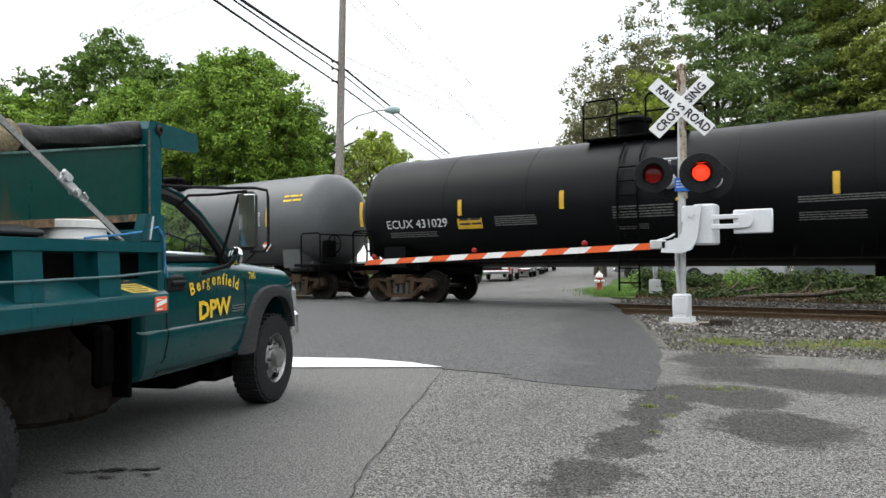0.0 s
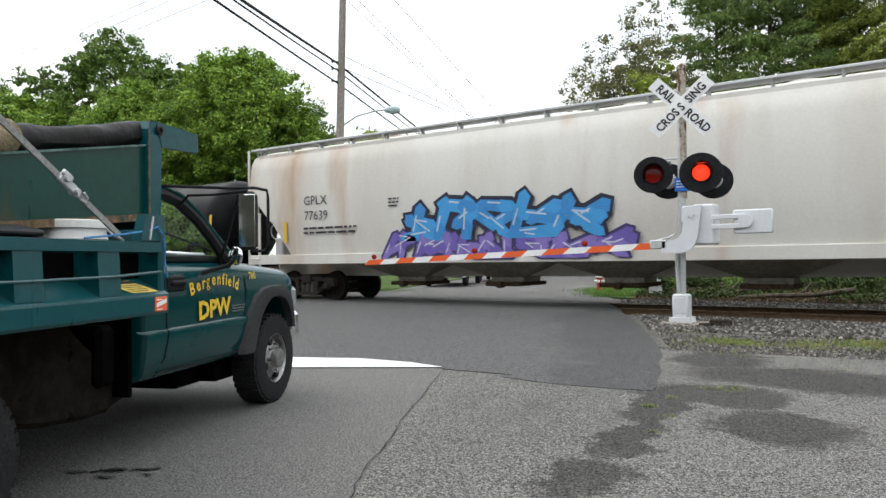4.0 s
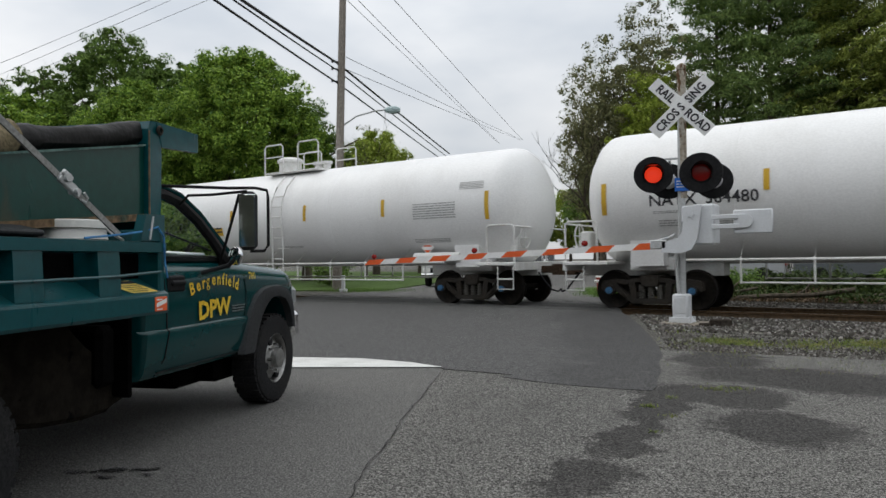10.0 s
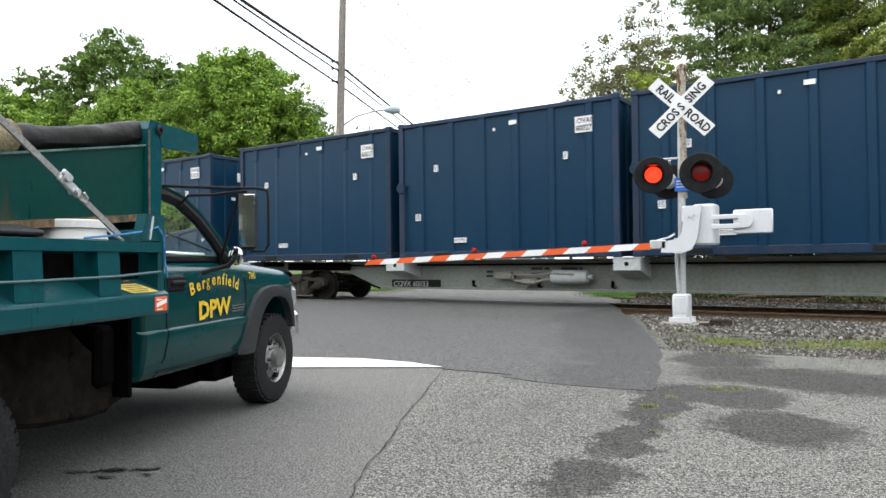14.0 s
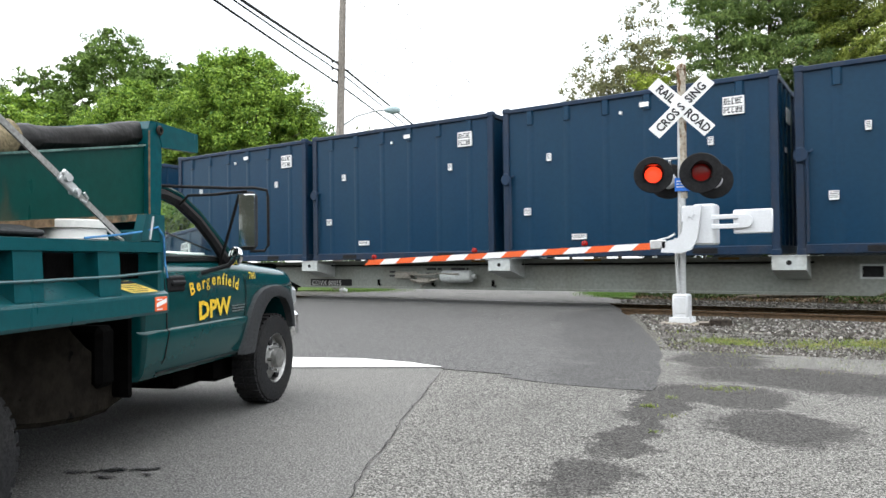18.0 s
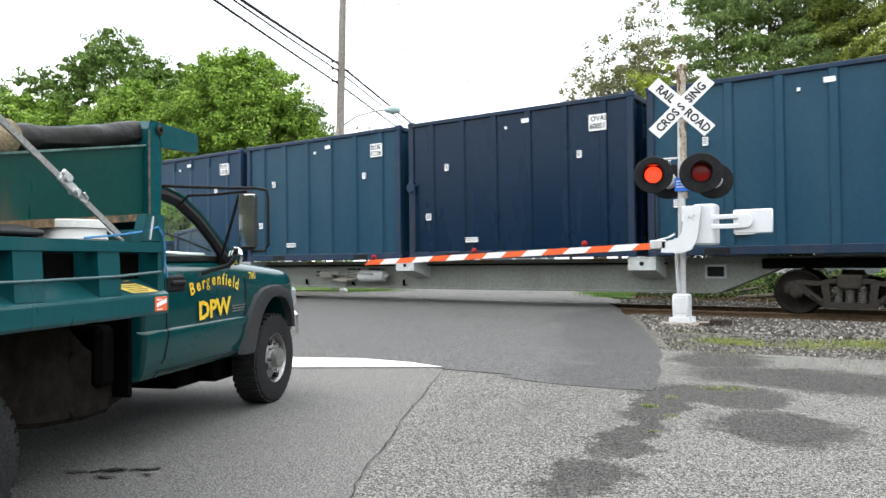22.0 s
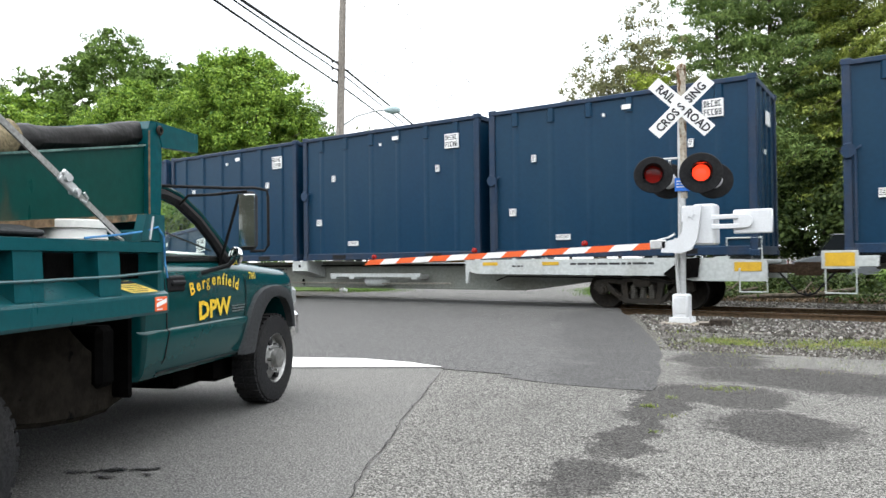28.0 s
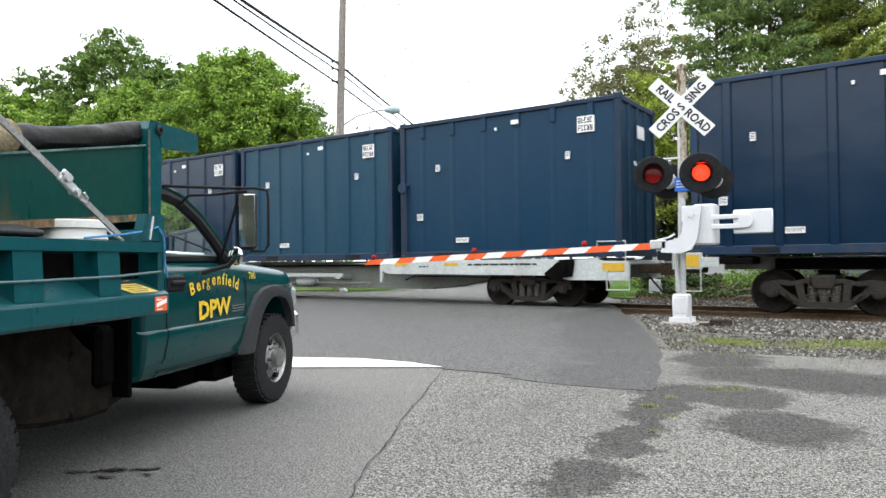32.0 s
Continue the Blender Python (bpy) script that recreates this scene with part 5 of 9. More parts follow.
def hopper_car(q, length, bog, paint, label, number, code, lining, rib_mat, tag_args, tag_seed, sill_h=(1.06, 1.34), shell_top=4.35):
    """A covered hopper: rounded side, sloped ends over open platforms, discharge cones below, running boards on top."""
    car = thing("hopper_car", label, "hopper car", pose(q, TRACK_Y, RAIL_Z))
    TRAIN.append((car, q))
    x0, x1, w = 0.55, length - 0.55, 1.55
    zs, zt = sill_h[1], shell_top

    def section(x, zlow):
        """The body's outline across at x, above zlow."""
        pts = []
        for i in range(13):
            t = i / 12
            z = zs + (zt - zs) * t
            y = w * (1 - 0.10 * (2 * t - 1) ** 2 * (0.4 if t < 0.5 else 1.0)) if t < 0.93 else w * 0.84
            pts.append((y, max(z, zlow)))
        return [(x, -y, z) for y, z in pts] + [(x, -w * 0.45, zt + 0.22), (x, w * 0.45, zt + 0.22)] + [(x, y, z) for y, z in reversed(pts)]
    b = Mold()
    stations = [(x0 + 0.02, 3.25), (x0 + 0.9, 2.35), (x0 + 1.75, zs), (x1 - 1.75, zs), (x1 - 0.9, 2.35), (x1 - 0.02, 3.25)]
    b.ring([section(x, z) for x, z in stations], True, 0, True)
    part("body", b, paint, car)
    for s, xe in ((-1, x0), (1, x1)):
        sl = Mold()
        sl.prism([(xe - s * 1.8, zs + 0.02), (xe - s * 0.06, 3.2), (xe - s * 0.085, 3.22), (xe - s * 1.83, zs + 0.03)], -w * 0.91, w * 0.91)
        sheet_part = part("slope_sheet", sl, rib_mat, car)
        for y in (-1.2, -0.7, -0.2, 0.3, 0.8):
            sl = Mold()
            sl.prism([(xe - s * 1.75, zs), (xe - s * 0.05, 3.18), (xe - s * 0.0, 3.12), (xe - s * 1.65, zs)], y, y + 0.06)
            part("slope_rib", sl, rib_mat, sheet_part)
    bits = [("side_sill", (0.5, length - 0.5, -w, -w + 0.12, sill_h[0], sill_h[1])), ("side_sill", (0.5, length - 0.5, w - 0.12, w, sill_h[0], sill_h[1])), ("centre_sill", (0.5, length - 0.5, -0.3, 0.3, 0.7, 1.1))]
    for xe in (0.5, length - 0.62):
        bits.append(("end_sill", (xe - 0.003, xe + 0.123, -w - 0.003, w + 0.003, sill_h[0] - 0.003, sill_h[1] + 0.003)))
        bits.append(("end_floor", (xe if xe < 5 else xe - 1.1, xe + 1.2 if xe < 5 else xe + 0.1, -w + 0.1, w - 0.1, sill_h[0] + 0.1, sill_h[0] + 0.14)))
    for nm, bx in bits:
        sill = Mold()
        sill.box(*bx, 0.012)
        part(nm, sill, paint, car)
    n = 4 if length > 18.5 else 3
    for i in range(n):
        cones, gate = Mold(), Mold()
        cx = bog[0] + 1.9 + (bog[1] - bog[0] - 3.8) * (i + 0.5) / n
        hw = (bog[1] - bog[0] - 3.4) / n / 2
        rings = []
        for k, z in ((1.0, 1.12), (0.3, 0.68), (0.3, 0.56)):
            rings.append([(cx - hw * k, -1.3 * max(k, 0.35), z), (cx + hw * k, -1.3 * max(k, 0.35), z), (cx + hw * k, 1.3 * max(k, 0.35), z), (cx - hw * k, 1.3 * max(k, 0.35), z)])
        cones.ring(rings, True, 0, False)
        gate.box(cx - 0.5, cx + 0.5, -0.75, 0.75, 0.46, 0.56, 0.02)
        gate.cyl((cx, -0.95, 0.5), (cx, -0.7, 0.5), 0.08, 12)
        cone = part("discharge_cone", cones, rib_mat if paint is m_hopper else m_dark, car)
        part("discharge_gate", gate, m_bogie_rust, cone)
    for y in (-1.15, 1.15):
        top = Mold()
        top.box(x0 - 0.1, x1 + 0.1, y - 0.22, y + 0.22, zt + 0.20, zt + 0.26, 0.01)
        board = part("running_board", top, lining, car)
        for i in range(17):
            x = x0 + 0.3 + (x1 - x0 - 0.6) * i / 16
            top = Mold()
            top.box(x - 0.03, x + 0.03, y - 0.05, y + 0.05, zt - 0.02, zt + 0.21)
            top.tube([(x, y - 0.2, zt + 0.20), (x, y * 1.12, zt - 0.04)], 0.02)
            part("board_bracket", top, lining, board)
    for i in range(6):
        ht = Mold()
        x = x0 + 1.2 + (x1 - x0 - 2.4) * i / 5
        ht.cyl((x, 0, zt + 0.2), (x, 0, zt + 0.34), 0.35, 16)
        part("roof_hatch", ht, paint, car)
    rail = Mold()
    rail.box(x0 + 0.2, x1 - 0.2, -w * 0.86, -w * 0.8, zt - 0.1, zt + 0.04, 0.01)
    part("roof_edge", rail, paint, car)
    for s, xe in ((-1, 0.5), (1, length - 0.5)):
        ld = Mold()
        for y in (-w + 0.02, w - 0.02):
            for dx in (0.04, 0.5):
                ld.box(xe - s * dx - 0.03, xe - s * dx + 0.03, y - 0.03, y + 0.03, 0.95, zt + 0.2 if dx < 0.1 else 2.6, 0.008)
        for i in range(8):
            ld.tube([(xe - s * 0.04, -w - 0.02, 0.55 + i * 0.34), (xe - s * 0.5, -w - 0.02, 0.55 + i * 0.34)], 0.018)
        ld.tube([(xe - s * 0.04, -w, 0.98), (xe - s * 0.04, -w, 0.42), (xe - s * 0.5, -w, 0.42), (xe - s * 0.5, -w, 0.98)], 0.018)
        ladder(ld, xe - s * 0.02, xe - s * 0.02 + 0.001, -w + 0.4, 1.3, zt + 0.3, 9)
        part("end_ladder", ld, paint, car)
        g = Mold()
        g.box(xe - s * 0.35, xe - s * 0.7, -0.8, -0.4, 1.3, 1.9, 0.05)
        g.cyl((xe - s * 0.6, 0.1, 1.5), (xe - s * 0.6, 0.8, 1.5), 0.16, 14)
        g.rev([(0.25, -0.02), (0.28, 0), (0.25, 0.02), (0.23, 0)], (xe - s * 0.25, -0.6, 2.1), (1, 0, 0), 18)
        part("brake_gear", g, lining, car)
        add_coupler(car, 0.0 if s < 0 else length, s)
    for x in bog:
        add_bogie(car, x, m_bogie, m_bogie)
    y = -w - 0.03
    nx = number[1]
    write_on(car, code, nx, 2.75, 0.26, m_lettering_black, y=y)
    write_on(car, number[0], nx + 0.02, 2.32, 0.26, m_lettering_black, y=y)
    mk = Mold()
    bars(mk, nx, 1.85, 2.0, 0.26, y, 2, 0, 3)
    bars(mk, nx + 3.1, 2.5, 0.35, 0.28, y, 3, 0, 4)
    part("stencil_marks", mk, m_lettering_black, car)
    for x in (x0 + 1.55, x0 + 6.5, x1 - 1.6):
        tp = Mold()
        tp.box(x, x + 0.12, y - 0.006, y + 0.01, 1.7, 2.3)
        part("reflector_strip", tp, m_yellow, car)
    for i, (span, kw) in enumerate(tag_args):
        tags(car, *span[:4], y - 0.008, span[4], seed=tag_seed + i, **kw)
    return car


box_car(-149.35, 16.75, (2.3, 14.85))
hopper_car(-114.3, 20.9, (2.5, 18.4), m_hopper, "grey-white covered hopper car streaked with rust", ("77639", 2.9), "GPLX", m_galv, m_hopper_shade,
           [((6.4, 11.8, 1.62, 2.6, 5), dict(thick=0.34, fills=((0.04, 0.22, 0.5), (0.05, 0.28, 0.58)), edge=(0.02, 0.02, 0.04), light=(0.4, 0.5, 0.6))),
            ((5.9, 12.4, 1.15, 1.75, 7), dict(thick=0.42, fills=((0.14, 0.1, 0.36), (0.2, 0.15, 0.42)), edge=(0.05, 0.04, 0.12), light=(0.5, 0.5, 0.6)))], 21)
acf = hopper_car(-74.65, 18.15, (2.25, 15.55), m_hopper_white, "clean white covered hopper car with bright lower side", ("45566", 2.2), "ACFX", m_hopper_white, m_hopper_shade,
           [((3.7, 7.5, 1.06, 2.2, 4), dict(fills=((0.42, 0.05, 0.035), (0.45, 0.07, 0.05)), edge=(0.02, 0.17, 0.08), light=(0.5, 0.2, 0.17), thick=0.22, under=(0.02, 0.14, 0.07))),
            ((7.5, 11.7, 1.06, 2.15, 6), dict(fills=((0.38, 0.2, 0.34), (0.30, 0.30, 0.36), (0.42, 0.36, 0.42)), edge=(0.32, 0.07, 0.2), light=(0.5, 0.45, 0.5), under=(0.05, 0.4, 0.5))),
            ((11.7, 15.7, 1.06, 2.3, 5), dict(fills=((0.05, 0.38, 0.52), (0.06, 0.42, 0.55)), edge=INK, light=(0.3, 0.6, 0.7), thick=0.27, round_ends=True))], 31)
for n, (x, z, w, h) in enumerate(((1.25, 2.9, 0.5, 0.4), (1.75, 2.45, 0.5, 0.4), (3.5, 2.05, 0.4, 0.3), (3.6, 1.7, 0.45, 0.3), (7.2, 2.25, 0.7, 0.4), (8.1, 2.3, 0.8, 0.14), (16.3, 2.2, 0.5, 0.25), (16.4, 1.9, 0.5, 0.22), (16.4, 1.6, 0.55, 0.2))):
    scrawl(acf, x - 0.3, z, w, h, -1.59, 60 + n)


def coil_car(q, length, bog):
    car = thing("coil_car", "tan coil car with a rounded hood over a grey sill", "coil car", pose(q, TRACK_Y, RAIL_Z))
    TRAIN.append((car, q))
    h0, h1 = 1.5, length - 1.25
    hood = Mold()
    sec = [(-1.42, 1.28)]
    for i in range(19):
        a = math.pi * (1 - i / 18)
        sec.append((1.42 * math.cos(a), 2.02 + 1.36 * math.sin(a)))
    sec += [(1.42, 1.28)]
    hood.ring([[(x, y, z) for y, z in sec] for x in (h0, h0 + 0.02, h1 - 0.02, h1)], True, 0, True)
    part("hood", hood, m_coil, car, "tan rounded steel hood")
    lip = Mold()
    lip.box(h0 - 0.02, h1 + 0.02, -1.47, -1.4, 1.24, 1.32, 0.01)
    for i in range(26):
        x = h0 + 0.3 + (h1 - h0 - 0.6) * i / 25
        lip.box(x - 0.04, x + 0.04, -1.475, -1.4, 1.2, 1.26)
    part("hood_lip", lip, m_coil, car)
    hd = Mold()
    c = (h0 + h1) / 2 - 1.3
    for d in (-0.55, 0.55):
        hd.tube([(c + d, -0.35, 3.3), (c + d, -0.3, 3.75), (c + d, 0.3, 3.75), (c + d, 0.35, 3.3)], 0.05)
    hd.prism([(c - 0.6, 3.45), (c - 0.5, 3.75), (c - 0.2, 3.9), (c + 0.2, 3.9), (c + 0.5, 3.75), (c + 0.6, 3.45), (c + 0.45, 3.5), (c, 3.75), (c - 0.45, 3.5)], -0.3, 0.3)
    part("lifting_saddle", hd, m_dark, car)
    for nm, bx in (("deck", (0.7, length - 0.7, -1.5, 1.5, 1.1, 1.22)), ("side_sill", (0.75, length - 0.75, -1.46, -1.36, 0.66, 1.1)), ("side_sill", (0.75, length - 0.75, 1.36, 1.46, 0.66, 1.1)),
                   ("centre_sill", (0.4, length - 0.4, -0.3, 0.3, 0.55, 1.1)), ("lower_sill", (4.0, length - 4.0, -1.5, -1.3, 0.52, 0.68))):
        sill = Mold()
        sill.box(*bx, 0.015)
        part(nm, sill, m_coil_sill, car)
    rib = Mold()
    rib.box(-0.03, 0.03, -1.5, -1.45, 0.66, 1.12, 0.008)
    rib_me = rib.mesh("sill_rib", [m_coil_sill])
    for i in range(22):
        part("sill_rib", rib_me, m_coil_sill, car, "", pose(0.9 + (length - 1.8) * i / 21, 0, 0))
    y = -1.468
    lab = Mold()
    lab.box(2.3, 4.85, y - 0.006, y, 0.72, 1.04)
    part("code_panel", lab, m_black, car)
    write_on(car, "64082", 3.55, 0.78, 0.22, m_lettering_white, y=y - 0.01)
    cw = Mold()
    bars(cw, 2.45, 0.78, 0.75, 0.2, y - 0.01, 1, 0, 6, 0.0)
    bars(cw, 5.2, 0.74, 2.4, 0.3, y - 0.008, 2, 0, 8)
    bars(cw, 12.5, 0.74, 1.0, 0.3, y - 0.008, 2, 0, 9)
    part("stencil_marks", cw, m_lettering_white, car)
    em = Mold()
    def hood_y(z):
        return -1.42 * math.sqrt(1 - (max(0.0, z - 2.02) / 1.36) ** 2)
    em.add([(15.4, hood_y(1.76) - 0.006, 1.76), (15.98, hood_y(1.76) - 0.006, 1.76), (15.4, hood_y(2.2) - 0.012, 2.2)], [(0, 1, 2)], 0)
    em.add([(15.4, hood_y(2.2) - 0.012, 2.2), (15.98, hood_y(1.76) - 0.006, 1.76), (15.98, hood_y(2.2) - 0.012, 2.2)], [(0, 1, 2)], 1)
    part("emblem", em, [spray((0.03, 0.12, 0.07)), spray((0.5, 0.05, 0.04))], car, "plain red and green emblem")
    eb = Mold()
    bars(eb, 15.5, 1.93, 0.4, 0.1, -1.431, 1, 0, 12, 0.0)
    part("emblem_print", eb, m_lettering_white, car)
    for x in (h0 + 0.05, h1 - 0.05):
        hoop = Mold()
        hoop.tube([(x, y * 1.005, z + 0.005) for y, z in sec], 0.03, 6)
        part("hood_hoop", hoop, m_coil, car)
    tags(car, 2.2, 4.6, 1.35, 2.25, -1.43, 4, fills=((0.06, 0.3, 0.42), (0.1, 0.4, 0.52)), edge=INK, light=(0.6, 0.62, 0.62), seed=41, round_ends=True)
    # white line drawing
    rng = random.Random(9)
    ln = Mold()
    for i in range(7):
        cx, cz = 9.45 + i * 0.62, 1.78 + rng.uniform(-0.06, 0.06)
        for r in (0.3, 0.19):
            pts = []
            k, ph = rng.choice((2, 3)), rng.uniform(0, 6)
            for j in range(17):
                a = 2 * math.pi * j / 16
                e = r * (1 + 0.25 * math.sin(k * a + ph))
                pts.append((cx + e * math.cos(a), -1.43, cz + 1.35 * e * math.sin(a)))
            ln.tube(pts, 0.014, 4)
    part("spray_line", ln, m_lettering_white, car)
    for s, xe in ((-1, 0.7), (1, length - 0.7)):
        end_rail(car, xe, s, -1.42, 1.2, 2.05, m_coil_sill, 0.6)
        steps_down(car, xe, s, m_coil_sill)
        add_coupler(car, 0.0 if s < 0 else length, s)
        pl = Mold()
        for yy in (-1.1, 1.0):
            pl.box(xe - s * 0.75, xe - s * 0.65, yy, yy + 0.1, 1.2, 2.0, 0.02)
        part("end_stop", pl, m_coil_sill, car)
    for x in bog:
        add_bogie(car, x, m_bogie, m_bogie)


coil_car(-93.4, 18.45, (2.6, 15.9))

# ---- container flats ----
PITCH, BOX_L, GAP, FIRST = 26.573, 6.058, 0.2906, 0.735
FLAT = {}


FULL_REAR = {1, 3, 5}


def flat_meshes():
    """Parts of the two kinds of flat: with a white rear sill, and with a plain spine to the rear."""
    for kind, end in (("plain", [(21.0, 0.35), (22.3, 0.92), (25.5, 0.92), (25.5, 1.12)]), ("white", [(20.3, 0.35), (23.0, 0.72), (25.3, 0.75), (25.3, 1.0)])):
        sp = Mold()
        sp.prism([(1.2, 1.12), (1.2, 0.86), (4.5, 0.84), (5.85, 0.35)] + end, -0.47, 0.47)
        FLAT["spine_" + kind] = sp
    for nm, bx in (("lower_flange", (5.8, 20.4, -0.56, -0.47, 0.35, 0.40)), ("upper_flange", (4.6, 20.4, -0.58, -0.47, 1.06, 1.12))):
        e = Mold()
        e.box(*bx)
        FLAT[nm] = e
    rd = Mold()
    rd.tube([(4.3, -0.62, 1.0), (20.0, -0.62, 1.0)], 0.022)
    rd.tube([(4.2, -0.6, 0.8), (5.9, -0.6, 0.36)], 0.03)
    rd.tube([(4.2, -0.6, 0.62), (5.0, -0.6, 0.6), (5.9, -0.6, 0.36)], 0.018)
    FLAT["rod"] = rd
    for j in range(3):
        b = Mold()
        x = FIRST + (j + 1) * (BOX_L + GAP) - GAP / 2
        b.prism([(-1.24, 0.86), (-1.24, 1.13), (1.24, 1.13), (1.24, 0.86), (0.47, 0.66), (-0.47, 0.66)], x - 0.3, x + 0.3, "x")
        b.box(x - 0.36, x + 0.36, -1.26, 1.26, 1.13, 1.145)
        FLAT["bearer%d" % j] = b
        d = Mold()
        d.cyl((x, -1.248, 1.0), (x, -1.2, 1.0), 0.05, 12)
        FLAT["hole%d" % j] = d
    for nm, bx in (("front_sill", (0.4, 1.9, -1.3, 1.3, 0.98, 1.10)), ("front_bolster", (1.3, 1.6, -1.2, 1.2, 1.0, 1.14)), ("bogie_plate", (2.2, 4.7, -0.6, 0.6, 0.86, 1.08))):
        e = Mold()
        e.box(*bx, 0.015)
        FLAT[nm] = e
    for n, y in enumerate((-1.28, 1.2)):
        s = Mold()
        s.prism([(19.1, 0.55), (19.16, 0.55), (19.2, 0.84), (19.4, 0.78), (24.2, 0.74), (24.6, 0.64), (26.0, 0.64), (26.0, 1.05), (24.5, 1.12), (19.1, 1.12)], y, y + 0.08)
        FLAT["rear%d" % n] = s
    for nm, bx in (("rear_deck", (19.2, 25.9, -1.2, 1.2, 0.98, 1.06)), ("rear_bolster", (25.0, 25.3, -1.19, 1.19, 1.0, 1.14))):
        s = Mold()
        s.box(*bx, 0.01)
        FLAT[nm] = s
    e = Mold()
    e.box(24.9, 26.1, -1.3, 1.3, 0.98, 1.10, 0.015)
    e.box(21.9, 24.6, -0.6, 0.6, 0.88, 1.08, 0.02)
    FLAT["plain_rear"] = e
    wn = Mold()
    for x0, x1, z0, z1 in ((20.76, 21.19, 0.67, 0.71), (20.76, 21.19, 0.92, 0.96), (20.76, 20.80, 0.67, 0.96), (21.15, 21.19, 0.67, 0.96)):
        wn.box(x0, x1, -0.5, -0.47, z0, z1)
    FLAT["slot_frame"] = wn
    wd = Mold()
    wd.box(20.8, 21.15, -0.476, -0.465, 0.71, 0.92)
    FLAT["slot"] = wd
    for n, (x0, x1, z0, z1, y) in enumerate(((19.6, 20.02, 0.98, 1.06, -1.284), (21.2, 21.62, 0.98, 1.06, -1.284), (25.4, 25.9, 0.84, 1.02, -1.284), (0.42, 0.90, 0.93, 1.18, -1.32), (25.56, 26.04, 0.93, 1.18, -1.32))):
        t = Mold()
        t.box(x0, x1, y - 0.006, y, z0, z1)
        FLAT["tape%d" % n] = t
    for n, x in enumerate((0.36, 25.5)):
        t = Mold()
        t.box(x, x + 0.6, -1.318, -1.29, 0.88, 1.22, 0.008)
        t.box(x + (0.55 if n == 0 else -0.2), x + (0.92 if n == 0 else 0.05), -1.318, -1.25, 0.92, 1.12, 0.01)
        FLAT["end_plate%d" % n] = t
    for n, x in enumerate((9.0, 12.1, 15.2, 18.2)):
        t = Mold()
        t.box(x, x + 0.42, -0.584, -0.575, 1.065, 1.115)
        FLAT["dull_tape%d" % n] = t
    k = Mold()
    bars(k, 21.9, 0.93, 1.9, 0.1, -1.285, 1, 0, 3)
    bars(k, 20.4, 0.9, 0.3, 0.08, -1.285, 1, 0, 4)
    FLAT["print_white"] = k
    k = Mold()
    bars(k, 10.6, 0.66, 0.5, 0.26, -0.475, 2, 0, 5)
    bars(k, 11.4, 0.66, 0.55, 0.26, -0.475, 2, 0, 15)
    bars(k, 9.32, 0.62, 0.2, 0.22, -0.475, 2, 0, 25)
    FLAT["print"] = k
    for kind, x0, x1, z0 in (("white", 7.52, 9.17, 0.60), ("plain", 6.24, 7.9, 0.38)):
        pnl = Mold()
        pnl.box(x0, x1, -0.482, -0.47, z0, z0 + 0.22)
        FLAT["panel_" + kind] = pnl
    hk = Mold()
    hk.box(-0.03, 0.03, -0.53, -0.47, 0.44, 0.60, 0.008)
    hk.tube([(0.0, -0.5, 0.46), (0.06, -0.52, 0.42), (0.1, -0.52, 0.47)], 0.014)
    FLAT["hook"] = hk
    br = Mold()
    br.box(14.28, 17.5, -1.0, -0.94, 0.68, 0.78, 0.01)
    for x in (14.4, 15.1, 17.3):
        br.box(x - 0.1, x + 0.1, -1.0, -0.4, 0.62, 0.74, 0.01)
    FLAT["brake_rail"] = br
    bp = Mold()
    bp.tube([(10.3, -0.8, 0.5), (15.9, -0.8, 0.5), (18.4, -0.9, 0.52)], 0.02)
    FLAT["brake_pipe"] = bp
    for kind, x, z in (("white", 15.4, 0.56), ("plain", 11.26, 0.70)):
        tk = Mold()
        tk.rev([(0.001, 0), (0.1, 0.03), (0.15, 0.1), (0.15, 0.6), (0.1, 0.7), (0.04, 0.74), (0.04, 0.85), (0.001, 0.86)] if kind == "white" else [(0.001, 0), (0.14, 0.03), (0.16, 0.08), (0.16, 0.85), (0.14, 0.92), (0.06, 0.95), (0.06, 1.05), (0.001, 1.06)], (x, -0.72, z), (1, 0, 0), 18)
        FLAT["tank_" + kind] = tk
    gr = Mold()
    gr.box(9.7, 10.2, -0.75, -0.5, 0.64, 0.82, 0.02)
    gr.rev([(0.14, -0.02), (0.17, 0), (0.14, 0.02), (0.12, 0)], (10.4, -0.78, 0.68), (0, 1, 0.2), 16)
    gr.tube([(10.2, -0.8, 0.76), (10.7, -0.82, 0.74), (11.3, -0.86, 0.78), (11.9, -0.9, 0.76)], 0.022)
    gr.tube([(10.3, -0.8, 0.6), (10.8, -0.8, 0.56), (11.2, -0.78, 0.64)], 0.03)
    gr.box(10.5, 10.9, -0.85, -0.5, 0.52, 0.66, 0.03)
    gr.tube([(10.5, -0.7, 0.52), (10.6, -0.72, 0.42), (10.75, -0.7, 0.52)], 0.02)
    FLAT["brake_gear"] = gr
    hb = Mold()
    hb.prism([(24.0, 0.78), (24.4, 1.1), (24.75, 1.12), (24.7, 0.72), (24.2, 0.66)], -1.34, -1.28)
    hb.cyl((24.45, -1.36, 0.92), (24.45, -1.3, 0.92), 0.13, 12)
    hb.tube([(20.0, -1.32, 0.62), (20.3, -1.34, 0.72), (23.4, -1.34, 0.70), (24.2, -1.33, 0.6)], 0.016)
    FLAT["lever"] = hb
